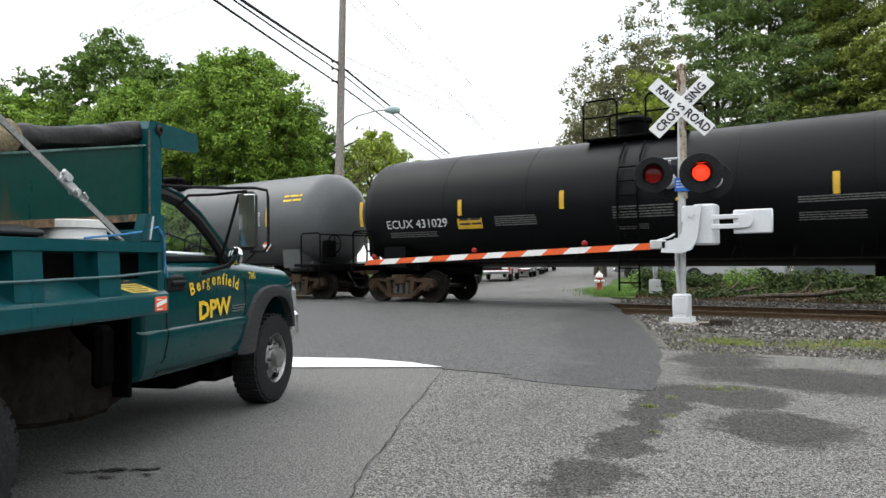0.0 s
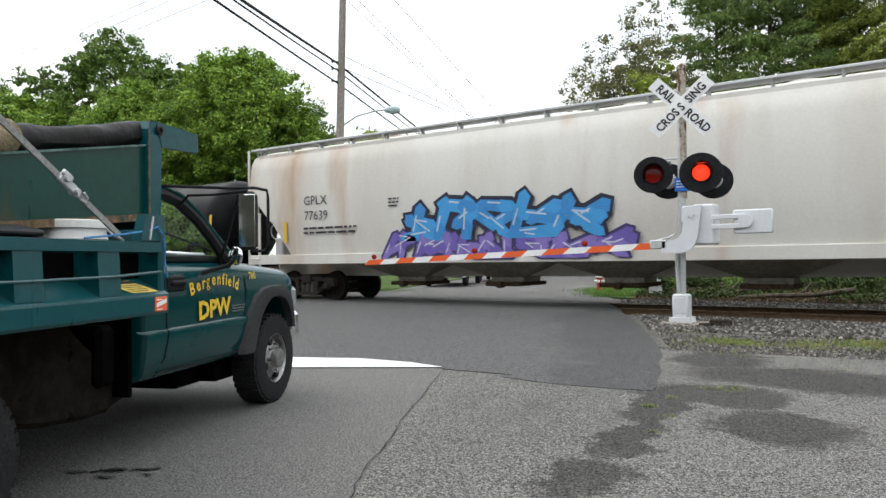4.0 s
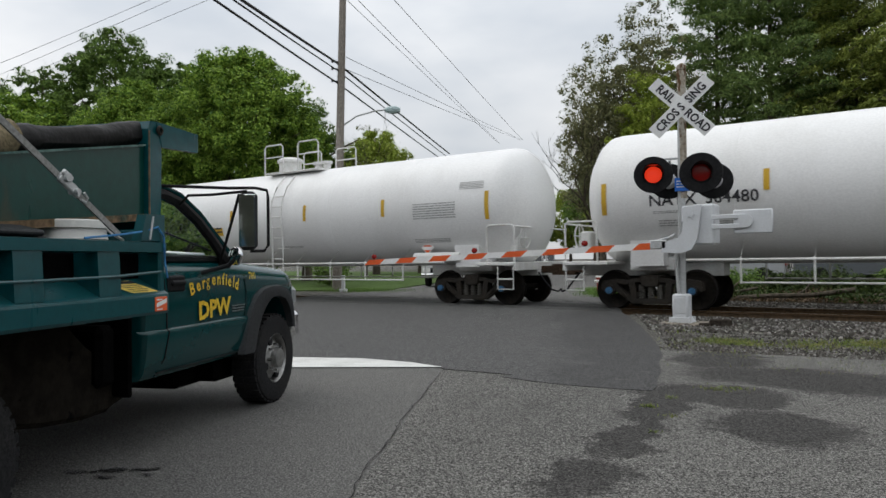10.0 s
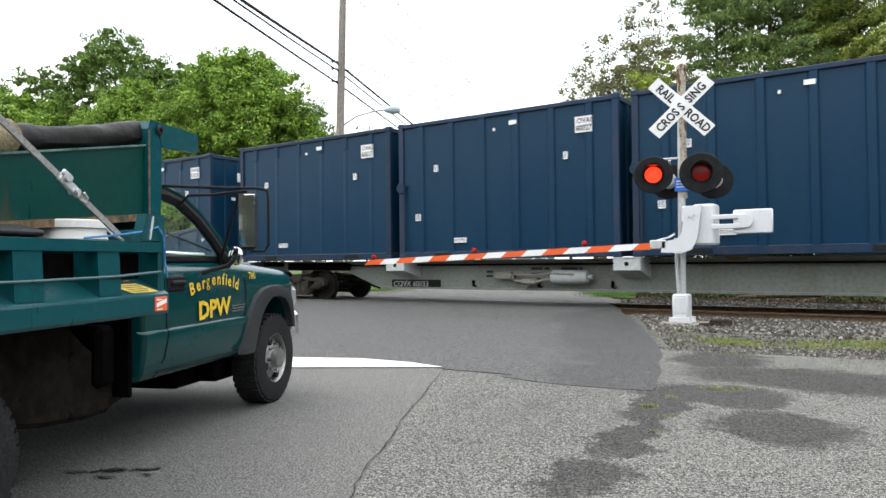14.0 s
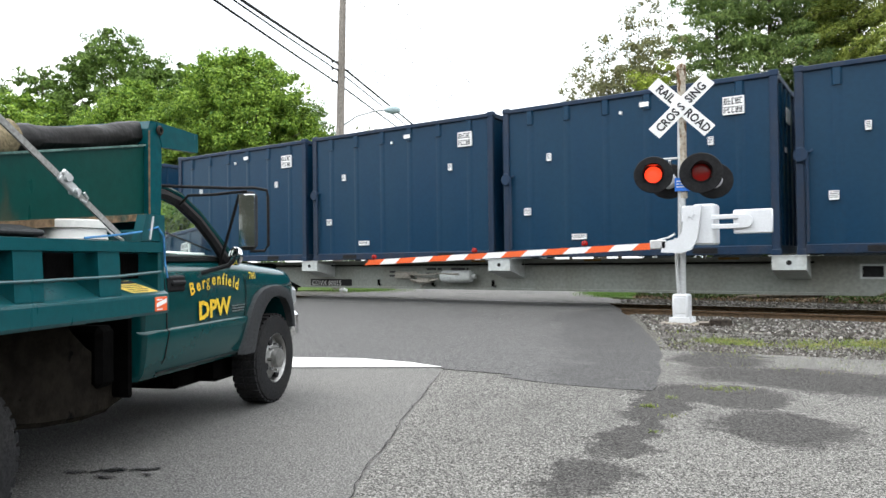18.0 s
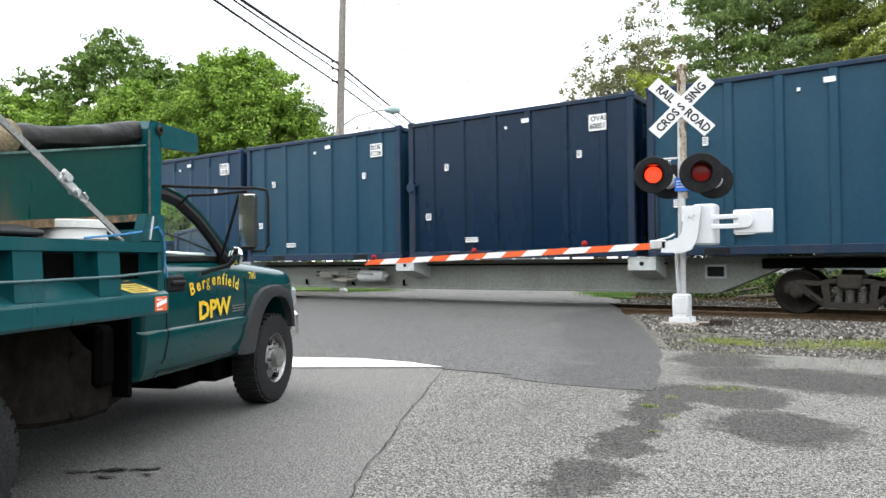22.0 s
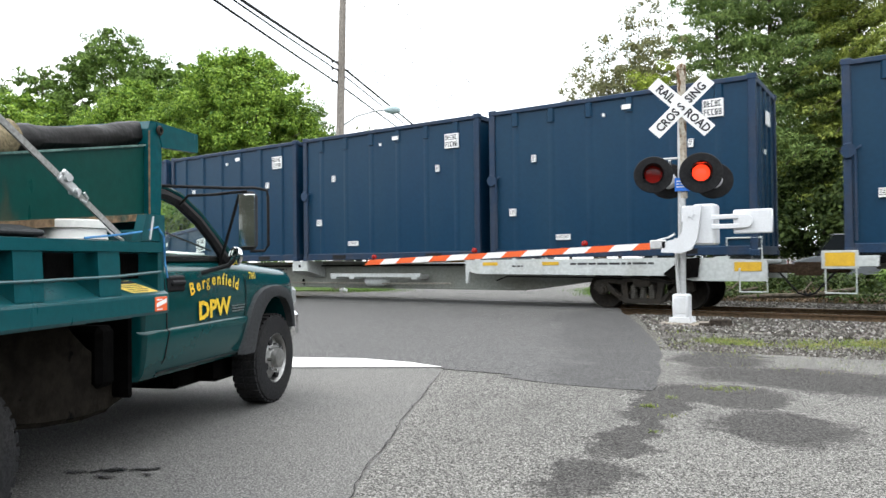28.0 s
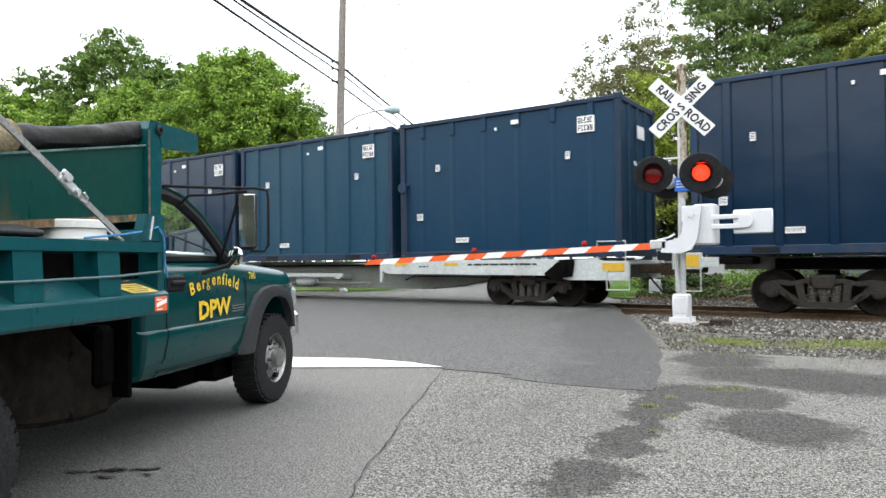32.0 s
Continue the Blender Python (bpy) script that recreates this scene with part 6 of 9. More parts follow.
    for n, x in enumerate((0.42, 25.5)):
        st = Mold()
        st.tube([(x, -1.29, 0.9), (x, -1.29, 0.43), (x + 0.5, -1.29, 0.43), (x + 0.5, -1.29, 0.9)], 0.018)
        FLAT["step%d" % n] = st
    st = Mold()
    st.tube([(25.25, -1.2, 1.05), (25.25, -1.2, 1.5), (25.9, -1.2, 1.5), (25.9, -1.2, 1.05)], 0.02)
    st.tube([(25.25, -1.2, 1.28), (25.9, -1.2, 1.28)], 0.015)
    FLAT["ladder"] = st


flat_meshes()
m_tape_dull = surf("dirty_orange_tape", (0.22, 0.12, 0.02), 0.6, 0, 0.2, 40, (0.1, 0.07, 0.04), 6, 0.6)


def flat_car(q, number, plain):
    kind = "plain" if plain else "white"
    car = thing("container_flat_car", "light grey spine flat car with " + ("open rear over its bogie" if plain else "white end sill"), "flat car", pose(q, TRACK_Y, RAIL_Z), "flat cars under the containers")
    TRAIN.append((car, q))
    sp = part("spine", FLAT["spine_" + kind], m_spine, car)
    for j in range(3 if plain else 2):
        b = part("bearer", FLAT["bearer%d" % j], m_spine_white, car)
        part("lock_hole", FLAT["hole%d" % j], m_black, b)
    for nm in ("front_sill", "front_bolster", "bogie_plate"):
        part(nm, FLAT[nm], m_dark, car)
    for nm in ("lower_flange", "upper_flange"):
        part(nm, FLAT[nm], m_spine, sp)
    part("side_rod", FLAT["rod"], m_dark, car)
    part("end_plate", FLAT["end_plate0"], m_spine_white, car)
    part("reflector_strip", FLAT["tape3"], m_yellow, car)
    part("step", FLAT["step0"], m_spine_white, car)
    part("step", FLAT["step1"], m_spine_white, car)
    for n in range(4):
        part("reflector_strip", FLAT["dull_tape%d" % n], m_tape_dull, sp)
    part("stencil_marks", FLAT["print"], m_lettering_black, sp)
    part("air_reservoir", FLAT["tank_" + kind], m_spine_white, car)
    part("number_panel", FLAT["panel_" + kind], m_black, sp)
    if plain:
        part("rear_sill", FLAT["plain_rear"], m_dark, car)
        part("end_plate", FLAT["end_plate1"], m_spine_white, car)
        part("reflector_strip", FLAT["tape4"], m_yellow, car)
        part("slot_frame", FLAT["slot_frame"], m_spine_white, sp)
        part("slot", FLAT["slot"], m_black, sp)
        part("brake_gear", FLAT["brake_gear"], m_coil_sill, car)
    else:
        for n in range(2):
            part("rear_sill", FLAT["rear%d" % n], m_spine_white, car, "white painted end sill")
        for nm in ("rear_deck", "rear_bolster"):
            part(nm, FLAT[nm], m_spine_white, car)
        for n in range(3):
            part("reflector_strip", FLAT["tape%d" % n], m_yellow, car)
        part("stencil_marks", FLAT["print_white"], m_lettering_black, car)
        part("brake_rail", FLAT["brake_rail"], m_spine_white, car)
        part("brake_pipe", FLAT["brake_pipe"], m_coil_sill, car)
        part("brake_lever", FLAT["lever"], m_dark, car)
        part("end_ladder", FLAT["ladder"], m_spine_white, car)
    for x in (8.94, 10.82, 12.69):
        part("hook", FLAT["hook"], m_dark, sp, "", pose(x, 0, 0))
    write_on(car, "COVX " + number, 6.30 if plain else 7.58, 0.415 if plain else 0.635, 0.15, m_lettering_white, y=-0.486)
    for x in (3.1, PITCH - 3.1):
        add_bogie(car, x, m_bogie, m_bogie)
    for s, xe in ((-1, 0.0), (1, PITCH)):
        add_coupler(car, xe, s)
    return car


BOX_W, BOX_H = 2.438, 3.58
BOXES = []


def container_meshes(ribbed):
    d = {}
    w = BOX_W / 2
    b = Mold()
    b.box(0.06, BOX_L - 0.06, -w + 0.05, w - 0.05, 0.1, BOX_H - 0.02)
    d["body"] = b
    f = Mold()
    for x in (0, BOX_L - 0.15):
        for y in (-w, w - 0.12):
            f.box(x, x + 0.15, y, y + 0.12, 0.0, BOX_H, 0.012)
            for z in (0.0, BOX_H - 0.09):
                f.box(x - 0.01, x + 0.17, y - 0.012, y + 0.14, z, z + 0.12, 0.012)
    for y in (-w, w - 0.1):
        f.box(0.15, BOX_L - 0.15, y, y + 0.1, 0.02, 0.2, 0.012)
        f.box(0.15, BOX_L - 0.15, y - 0.01, y + 0.1, BOX_H - 0.1, BOX_H, 0.012)
    for x in (0, BOX_L - 0.12):
        f.box(x, x + 0.12, -w + 0.1, w - 0.1, 0.02, 0.2, 0.012)
        f.box(x, x + 0.12, -w + 0.1, w - 0.1, BOX_H - 0.12, BOX_H, 0.012)
    d["frame"] = f
    r = Mold()
    for y, s in ((-w + 0.05, -1), (w - 0.05, 1)):
        for i in range(6):
            x = 0.62 + 0.93 * i
            if ribbed:
                r.prism([(x, y), (x + 0.03, y + s * 0.05), (x + 0.17, y + s * 0.05), (x + 0.20, y)], 0.18, BOX_H - 0.1, "z")
            else:
                r.prism([(x, y), (x + 0.06, y + s * 0.012), (x + 0.12, y + s * 0.012), (x + 0.18, y)], 0.2, BOX_H - 0.4, "z")
                r.prism([(x, y), (x + 0.03, y + s * 0.05), (x + 0.15, y + s * 0.05), (x + 0.18, y)], BOX_H - 0.42, BOX_H - 0.1, "z")
    for x, s in ((0.06, -1), (BOX_L - 0.06, 1)):
        for i in range(3):
            y = -0.62 + 0.55 * i
            r.prism([(x, y), (x + s * 0.05, y + 0.03), (x + s * 0.05, y + 0.13), (x, y + 0.16)], 0.18, BOX_H - 0.1, "z")
    d["ribs"] = r
    k = Mold()
    for x in (1.15, BOX_L - 1.65):
        k.box(x, x + 0.5, -w - 0.004, -w + 0.002, 0.05, 0.16)
    d["pockets"] = k
    h = Mold()
    h.box(0.02, 0.16, -w - 0.05, -w, 1.75, 2.05, 0.02)
    h.cyl((0.09, -w - 0.06, 1.9), (0.09, -w, 1.9), 0.13, 10)
    h.tube([(0.2, -w - 0.03, 0.25), (0.2, -w - 0.03, 1.9), (0.3, -w - 0.03, 1.98)], 0.025)
    d["latch"] = h
    y = -w - 0.002
    for n, (x, z, a, c) in enumerate(((1.15, 2.26, 0.1, 0.17), (4.75, 2.26, 0.1, 0.17), (3.35, 3.22, 0.2, 0.1), (0.55, 1.02, 0.16, 0.17), (1.75, 0.42, 0.34, 0.12), (2.9, 3.12, 0.05, 0.07), (5.05, 2.83, 0.40, 0.36))):
        l = Mold()
        l.box(x, x + a, y - 0.006, -w + 0.06, z, z + c)
        d["plate%d" % n] = l
        if n in (0, 1, 3, 4):
            k2 = Mold()
            bars(k2, x + 0.015, z + 0.02, a - 0.03, c - 0.04, y - 0.008, 4, 0, 5 + n)
            d["print%d" % n] = k2
    i = Mold()
    rng = random.Random(5)
    for z in (2.86, 3.03):
        for q in range(5):
            x = 5.075 + 0.072 * q
            i.box(x, x + 0.022, y - 0.008, y - 0.0065, z, z + 0.13)
            for zz in rng.sample((0.0, 0.055, 0.108), 2):
                i.box(x, x + 0.056, y - 0.008, y - 0.0065, z + zz, z + zz + 0.022)
            if rng.random() < 0.6:
                i.box(x + 0.036, x + 0.056, y - 0.008, y - 0.0065, z + rng.choice((0, 0.06)), z + 0.13)
    d["id"] = i
    e = Mold()
    e.box(BOX_L - 0.01, BOX_L + 0.012, -0.1, 0.35, 2.75, 3.05)
    e.box(BOX_L - 0.01, BOX_L + 0.012, -0.35, -0.2, 2.1, 2.2)
    d["end_plate"] = e
    return d


CM = {}
for rb, blue in ((a, b) for a in (False, True) for b in BLUES):
    mats_of = {"frame": [m_blue_edge], "pockets": [m_black], "latch": [m_blue_edge], "id": [m_lettering_black], "end_plate": [m_sign_white]}
    mats_of.update({"plate%d" % i: [m_sign_white] for i in range(7)})
    mats_of.update({"print%d" % i: [m_lettering_black] for i in range(7)})
    CM[rb, blue.name] = {k: v.mesh(k, mats_of.get(k, [blue])) for k, v in container_meshes(rb).items()}


def container(q, ribbed, ident, tone):
    c = thing("container", ("blue", "navy blue", "faded blue", "dented glossy blue")[tone] + " steel container with " + ("vertical ribs" if ribbed else "smooth sides") + " and small white labels", "container",
              pose(q, TRACK_Y, RAIL_Z + 1.145), "containers on the flat cars")
    BOXES.append((c, q))
    M = CM[ribbed, BLUES[tone].name]
    b = part("body", M["body"], m_blue, c)
    part("rib", M["ribs"], m_blue, b)
    part("frame", M["frame"], m_blue_edge, c)
    part("fork_pocket", M["pockets"], m_black, c)
    part("latch", M["latch"], m_blue_edge, c)
    for n in range(7):
        p = part("label_plate", M["plate%d" % n], m_sign_white, c)
        if "print%d" % n in M:
            part("plate_print", M["print%d" % n], m_lettering_black, p)
    part("end_label", M["end_plate"], m_sign_white, c)
    if ident:
        y = -BOX_W / 2 - 0.012
        write_on(c, "OVAU", 5.09, 3.04, 0.115, m_lettering_black, y=y, wide=0.95, bold=0.004)
        write_on(c, ident, 5.07, 2.87, 0.125, m_lettering_black, y=y, wide=0.84, bold=0.005)
    else:
        part("code_print", M["id"], m_lettering_black, c)
    return c


NUMBERS = ("60337", "60033", "60041", "60015", "60353", "60317", "60349", "60206", "60047", "60096", "60227", "60112")
IDENTS = {(0, 0): "60821", (0, 1): "60011", (0, 2): "60045", (0, 3): "51313", (1, 0): "60317", (1, 1): "60027", (1, 2): "50113", (5, 2): "60801", (4, 0): "51150",
          (6, 2): "52091", (6, 3): "61546", (7, 1): "62118"}
RIBBED = {(0, 0), (1, 1), (1, 2), (2, 1), (4, 1), (4, 3), (5, 1), (5, 2), (5, 3), (6, 0), (6, 2), (6, 3), (7, 1), (7, 3), (8, 0), (8, 1), (9, 1), (9, 2), (10, 0), (10, 1), (10, 2), (11, 0), (11, 2)}
TONES = {(4, 1): 1, (4, 3): 3, (5, 1): 2, (5, 2): 1, (5, 3): 2, (6, 1): 2, (6, 2): 1, (6, 3): 3, (7, 1): 3, (9, 1): 1, (9, 2): 3, (9, 3): 2, (10, 1): 3, (10, 2): 2, (11, 0): 3, (11, 2): 1}
for k in range(12):
    flat_car(-FIRST + k * PITCH, NUMBERS[k], k in FULL_REAR)
    for j in range(4):
        container(k * PITCH + j * (BOX_L + GAP), (k, j) in RIBBED, IDENTS.get((k, j)), TONES.get((k, j), 0))
# ---- crossing signal ----
SIG = (-3.35, 12.37, 0.08)
sig = thing("crossing_signal", "silver crossing signal mast with crossed sign, red flashers and lowered gate", "crossing signal", pose(*SIG) @ Matrix.Diagonal((1, 1, 0.972, 1)))
TURN = 17.0
mast = Mold()
mast.cyl((0, 0, 0.0), (0.05, 0, 4.40), 0.065, 18)
part("mast", mast, m_galv, sig, "silver painted mast, rusty at the top")
up = Mold()
up.cyl((0.052, 0, 2.2), (0.053, 0, 4.405), 0.07, 18)
m_flaking = surf("flaking_rusty_paint", (0.40, 0.37, 0.31), 0.8, 0.1, 0.2, 25, (0.17, 0.10, 0.05), 7, 1.0, 2.5, 0.3, spots=(9, 0.55, 0.6, (0.11, 0.06, 0.025)))
part("mast_sleeve", up, m_flaking, sig)
cap = Mold()
cap.rev([(0.08, 0), (0.085, 0.05), (0.07, 0.10), (0.085, 0.12), (0.08, 0.2), (0.03, 0.24), (0.001, 0.245)], (0.053, 0, 4.38), (0, 0, 1), 14)
part("mast_cap", cap, m_flaking, sig)
base = Mold()
base.box(-0.135, 0.135, -0.135, 0.135, 0.06, 0.5, 0.03)
base.prism([(-0.19, 0.0), (0.19, 0.0), (0.145, 0.09), (-0.145, 0.09)], -0.18, 0.18)
for x in (-0.16, 0.16):
    for y in (-0.15, 0.15):
        base.cyl((x, y, 0.0), (x, y, 0.09), 0.025, 6)
part("junction_base", base, m_signal_white, sig)
bl = Mold()
bl.box(-0.1, 0.1, -0.147, -0.135, 0.16, 0.44, 0.005)
part("base_cover", bl, m_signal_white, sig)
slab = Mold()
slab.box(-0.36, 0.46, -0.36, 0.36, -0.16, 0.0, 0.05)
part("footing", slab, surf("stained_concrete", (0.26, 0.23, 0.19), 0.9, 0, 0.3, 20, (0.14, 0.11, 0.08), 3, 0.6, 1, 0.3), sig)
blk = thing("timber_block", "short black timber block lying in the gravel", "timber block", pose(-2.65, 12.06, 0.05, 0, 0, 24))
tb = Mold()
tb.box(-0.17, 0.17, -0.07, 0.07, 0.0, 0.12, 0.015)
tb.box(-0.34, -0.17, -0.05, 0.05, 0.0, 0.06, 0.02)
part("block", tb, m_tie, blk)
con = Mold()
con.tube([(-0.03, -0.08, 0.5), (-0.05, -0.08, 0.9), (-0.07, -0.08, 1.5)], 0.03)
part("conduit", con, m_galv, sig)

head = new("sign_head")
head.parent, head.matrix_basis = sig, pose(0.04, 0, 0, 0, 0, TURN)
# crossed blades with their words
for i, (ang, words) in enumerate(((45, (("CROS", -0.555), ("SING", 0.13))), (-45, (("RAIL", -0.53), ("ROAD", 0.12))))):
    blade = Mold()
    blade.box(-0.645, 0.645, -0.006, 0.006, -0.125, 0.125)
    b = part("crossbuck_blade", blade, m_sign_white, head, "white blade of the crossed sign", pose(0.0, -0.1 - 0.014 * (1 - i), 3.82, 0, -ang, 0))
    for text, x in words:
        me = lettering(text, 0.145, m_lettering_black, 0, 0.86, 0.006).copy()
        me.transform(Matrix.Translation((x, -0.011, -0.07)))
        part("lettering", me, m_lettering_black, b)
    if i == 0:
        me = lettering("S", 0.145, m_lettering_black, 0, 0.86, 0.006).copy()
        me.transform(Matrix.Translation((-0.045, -0.011, -0.07)))
        part("lettering", me, m_lettering_black, b)
arm = Mold()
arm.tube([(-0.5, 0, 2.92), (0.42, 0, 2.92)], 0.02)
arm.tube([(-0.2, 0.4, 2.62), (-0.2, 0.05, 2.9)], 0.025)
arm.tube([(0.56, 0.4, 2.6), (0.5, 0.05, 2.9)], 0.025)
arm.tube([(-0.48, -0.02, 2.92), (-0.48, -0.02, 2.65)], 0.02)
arm.tube([(0.3, -0.02, 2.92), (0.3, -0.02, 2.65)], 0.02)
part("lamp_crossarm", arm, m_galv, head)
plate = Mold()
plate.box(-0.13, 0.15, -0.1, -0.08, 2.32, 2.56, 0.01)
pl = part("identity_plate", plate, m_bluesign, head, "small blue plate with unreadable print")
pb = Mold()
bars(pb, -0.1, 2.36, 0.22, 0.15, -0.102, 3, 0, 2)
part("plate_print", pb, m_lettering_white, pl)
SHUTTERS = []


def flasher(x, z, facing, lit, wide=1.0):
    """A round lamp with black backboard, visor and red lens. An added blade covers the ever-glowing lens to imitate its
    going dark.
    """
    f = pose(x, -0.12 if facing < 0 else 0.42, z, 0, 0, 0 if facing < 0 else 180)
    disc = Mold()
    disc.rev([(0.001, 0.02), (0.32 * wide, 0.02), (0.33 * wide, 0.0), (0.32 * wide, -0.015), (0.001, -0.015)], (0, 0, 0), (0, 1, 0), 36)
    lamp = part("flasher", disc, m_black, head, "round black flasher backboard with a red lamp", f)
    vis = Mold()
    n = 20
    for rr in (0.175, 0.168):
        pts = []
        for i in range(n + 1):
            a = radians(-35 + 250 * i / n)
            d = -0.05 - 0.25 * (0.45 + 0.55 * max(0, math.sin(a)))
            pts.append(((rr * math.cos(a), -0.01, rr * math.sin(a)), (rr * math.cos(a), d, rr * math.sin(a))))
        vis.ring([[p[0] for p in pts], [p[1] for p in pts]], False, 0, True, False)
    part("visor", vis, m_black, lamp)
    bez = Mold()
    bez.rev([(0.17, -0.01), (0.17, 0.035), (0.153, 0.04), (0.153, 0.0)], (0, 0, 0), (0, -1, 0), 30)
    part("bezel", bez, m_black, lamp)
    bulb = Mold()
    bulb.rev([(0.15, 0.012), (0.12, 0.028), (0.06, 0.036), (0.001, 0.038)], (0, 0, 0), (0, -1, 0), 26)
    part("lit_lens" if lit else "lens", bulb, m_lit if lit else m_red, lamp, "red lamp lens")
    if lit:
        sh = Mold()
        sh.rev([(0.15, 0.0), (0.12, 0.004), (0.06, 0.006), (0.001, 0.007)], (0, 0, -0.15), (0, -1, 0), 26)
        sh.rev([(0.15, 0.0), (0.001, -0.001)], (0, 0, -0.15), (0, -1, 0), 26)
        blade = part("flash_shutter", sh, m_red, lamp, "added dark red shutter that imitates the unlit lens", pose(0, -0.045, 0.15))
        SHUTTERS.append(blade)
    bk = Mold()
    bk.rev([(0.001, 0.26), (0.10, 0.25), (0.135, 0.20), (0.145, 0.02)], (0, 0, 0), (0, 1, 0), 22)
    part("lamp_housing", bk, m_signal_white, lamp)
    return lamp


flasher(-0.48, 2.63, -1, True)
flasher(0.30, 2.63, -1, True, 1.08)
flasher(-0.22, 2.56, 1, False)
flasher(0.54, 2.54, 1, False)

mech = Mold()
mech.box(0.28, 0.63, -0.32, 0.08, 1.36, 2.06, 0.03)
mech.box(0.06, 0.3, -0.2, 0.1, 1.75, 2.05, 0.03)
part("gate_mechanism", mech, m_signal_white, sig, "white gate drive housing")
sup = Mold()
sup.prism([(-0.08, 2.02), (0.2, 2.04), (0.12, 1.45), (0.02, 1.28), (-0.15, 1.22), (-0.48, 1.24), (-0.46, 1.42), (-0.2, 1.48), (-0.12, 1.6)], -0.40, -0.34)
for k in range(5):
    a = k * 1.256
    sup.cyl((0.03 + 0.07 * math.cos(a), -0.415, 1.88 + 0.07 * math.sin(a)), (0.03 + 0.07 * math.cos(a), -0.40, 1.88 + 0.07 * math.sin(a)), 0.016, 6)
sup.cyl((0.03, -0.42, 1.88), (0.03, -0.34, 1.88), 0.04, 12)
sup.v = [(x + 0.25, y, z) for x, y, z in sup.v]
part("arm_support", sup, m_signal_white, sig, "curved white gate arm bracket")
cwt = Mold()
cwt.box(0.93, 1.52, -0.36, -0.31, 1.53, 1.93, 0.02)
cwt.box(0.6, 1.12, -0.40, -0.36, 1.62, 1.70, 0.01)
cwt.box(0.6, 1.12, -0.40, -0.36, 1.78, 1.86, 0.01)
cwt.cyl((1.12, -0.41, 1.74), (1.12, -0.36, 1.74), 0.11, 16)
for k in (1.62, 1.86):
    cwt.cyl((1.45, -0.37, k), (1.45, -0.36, k), 0.018, 8)
part("counterweight", cwt, m_signal_white, sig, "white counterweight plate")
gate = Mold()
x0, x1, z0, z1 = -0.24, -6.77, 1.36, 1.115
n = 15
for i in range(n):
    a, b = i / n, (i + 1) / n
    za, zb = z0 + (z1 - z0) * a, z0 + (z1 - z0) * b
    xa, xb = x0 + (x1 - x0) * a, x0 + (x1 - x0) * b
    sl = -0.07
    gate.prism([(xa + sl, za - 0.06), (xb + sl, zb - 0.06), (xb - sl, zb + 0.06), (xa - sl, za + 0.06)], -0.385, -0.355, m=i % 2)
part("gate_arm", gate, [m_orange, m_sign_white], sig, "red and white striped gate arm")
ga = Mold()
ga.box(-0.42, -0.14, -0.40, -0.33, 1.3, 1.46, 0.015)
ga.tube([(-0.3, -0.37, 1.45), (-0.1, -0.36, 1.5), (-0.0, -0.35, 1.56)], 0.02)
part("arm_clamp", ga, m_galv, sig)
for i, x in enumerate((-1.62, -3.97, -6.57)):
    z = 1.36 + (1.115 - 1.36) * (x + 0.42) / (-6.53) + 0.06
    lm = Mold()
    lm.cyl((x, -0.37, z), (x, -0.37, z + 0.025), 0.035, 12)
    lm.rev([(0.055, 0.0), (0.06, 0.04), (0.045, 0.08), (0.001, 0.095)], (x, -0.37, z + 0.02), (0, 0, 1), 14, m=1)
    part("arm_lamp", lm, [m_black, m_red], sig, "small red gate lamp")
# ---- dump truck ----
m_teal = surf("teal_green_truck_paint", (0.001, 0.040, 0.042), 0.13, 0.0, 0.05, 20, (0.004, 0.038, 0.038), 1.2, 0.35, 3, 0.0, spec=0.3, coat=0.12)
m_teal_worn = surf("worn_teal_body_paint", (0.0015, 0.06, 0.07), 0.25, 0, 0.1, 20, (0.006, 0.055, 0.06), 1.3, 0.5, 4, 0.03, spec=0.4, coat=0.15, spots=(3.2, 0.70, 0.78, (0.05, 0.04, 0.025)))
m_green_worn = surf("worn_green_hopper_paint", (0.0015, 0.043, 0.034), 0.28, 0, 0.12, 20, (0.006, 0.040, 0.03), 1.0, 0.6, 5, 0.03, spec=0.32, coat=0.15, spots=(2.8, 0.62, 0.72, (0.09, 0.06, 0.03)))
m_rubber = surf("black_tyre_rubber", (0.018, 0.018, 0.019), 0.8, 0, 0.25, 60, (0.04, 0.038, 0.035), 5, 0.5, 1, 0.2, spec=0.12)
m_plastic = surf("dark_grey_plastic", (0.03, 0.032, 0.034), 0.55, 0, 0.2, 60, (0.05, 0.05, 0.05), 4, 0.4, 1, 0.1, spec=0.15)
m_rim = surf("dull_alloy", (0.3, 0.3, 0.29), 0.38, 0.85, 0.12, 30, (0.2, 0.19, 0.17), 6, 0.4, 1, 0.05)
m_chrome = surf("bright_chrome", (0.75, 0.75, 0.76), 0.12, 1.0, 0.03, 30, (0.5, 0.5, 0.5), 4, 0.2, 1, 0.0)
m_glass = glass("window_glass")
m_tarp = surf("black_rubberised_tarp", (0.007, 0.0068, 0.0065), 0.5, 0, 0.2, 25, (0.018, 0.016, 0.014), 3, 0.6, 1, 0.8, 7, spec=0.14)
m_bucket = surf("white_plastic", (0.74, 0.74, 0.70), 0.4, 0, 0.05, 30, (0.5, 0.48, 0.42), 4, 0.3, 2, 0.03)
m_mirror = surf("mirror_glass", (0.8, 0.82, 0.82), 0.03, 1.0, 0.0, 30, (0.8, 0.8, 0.8), 1, 0.0, 1, 0.0)

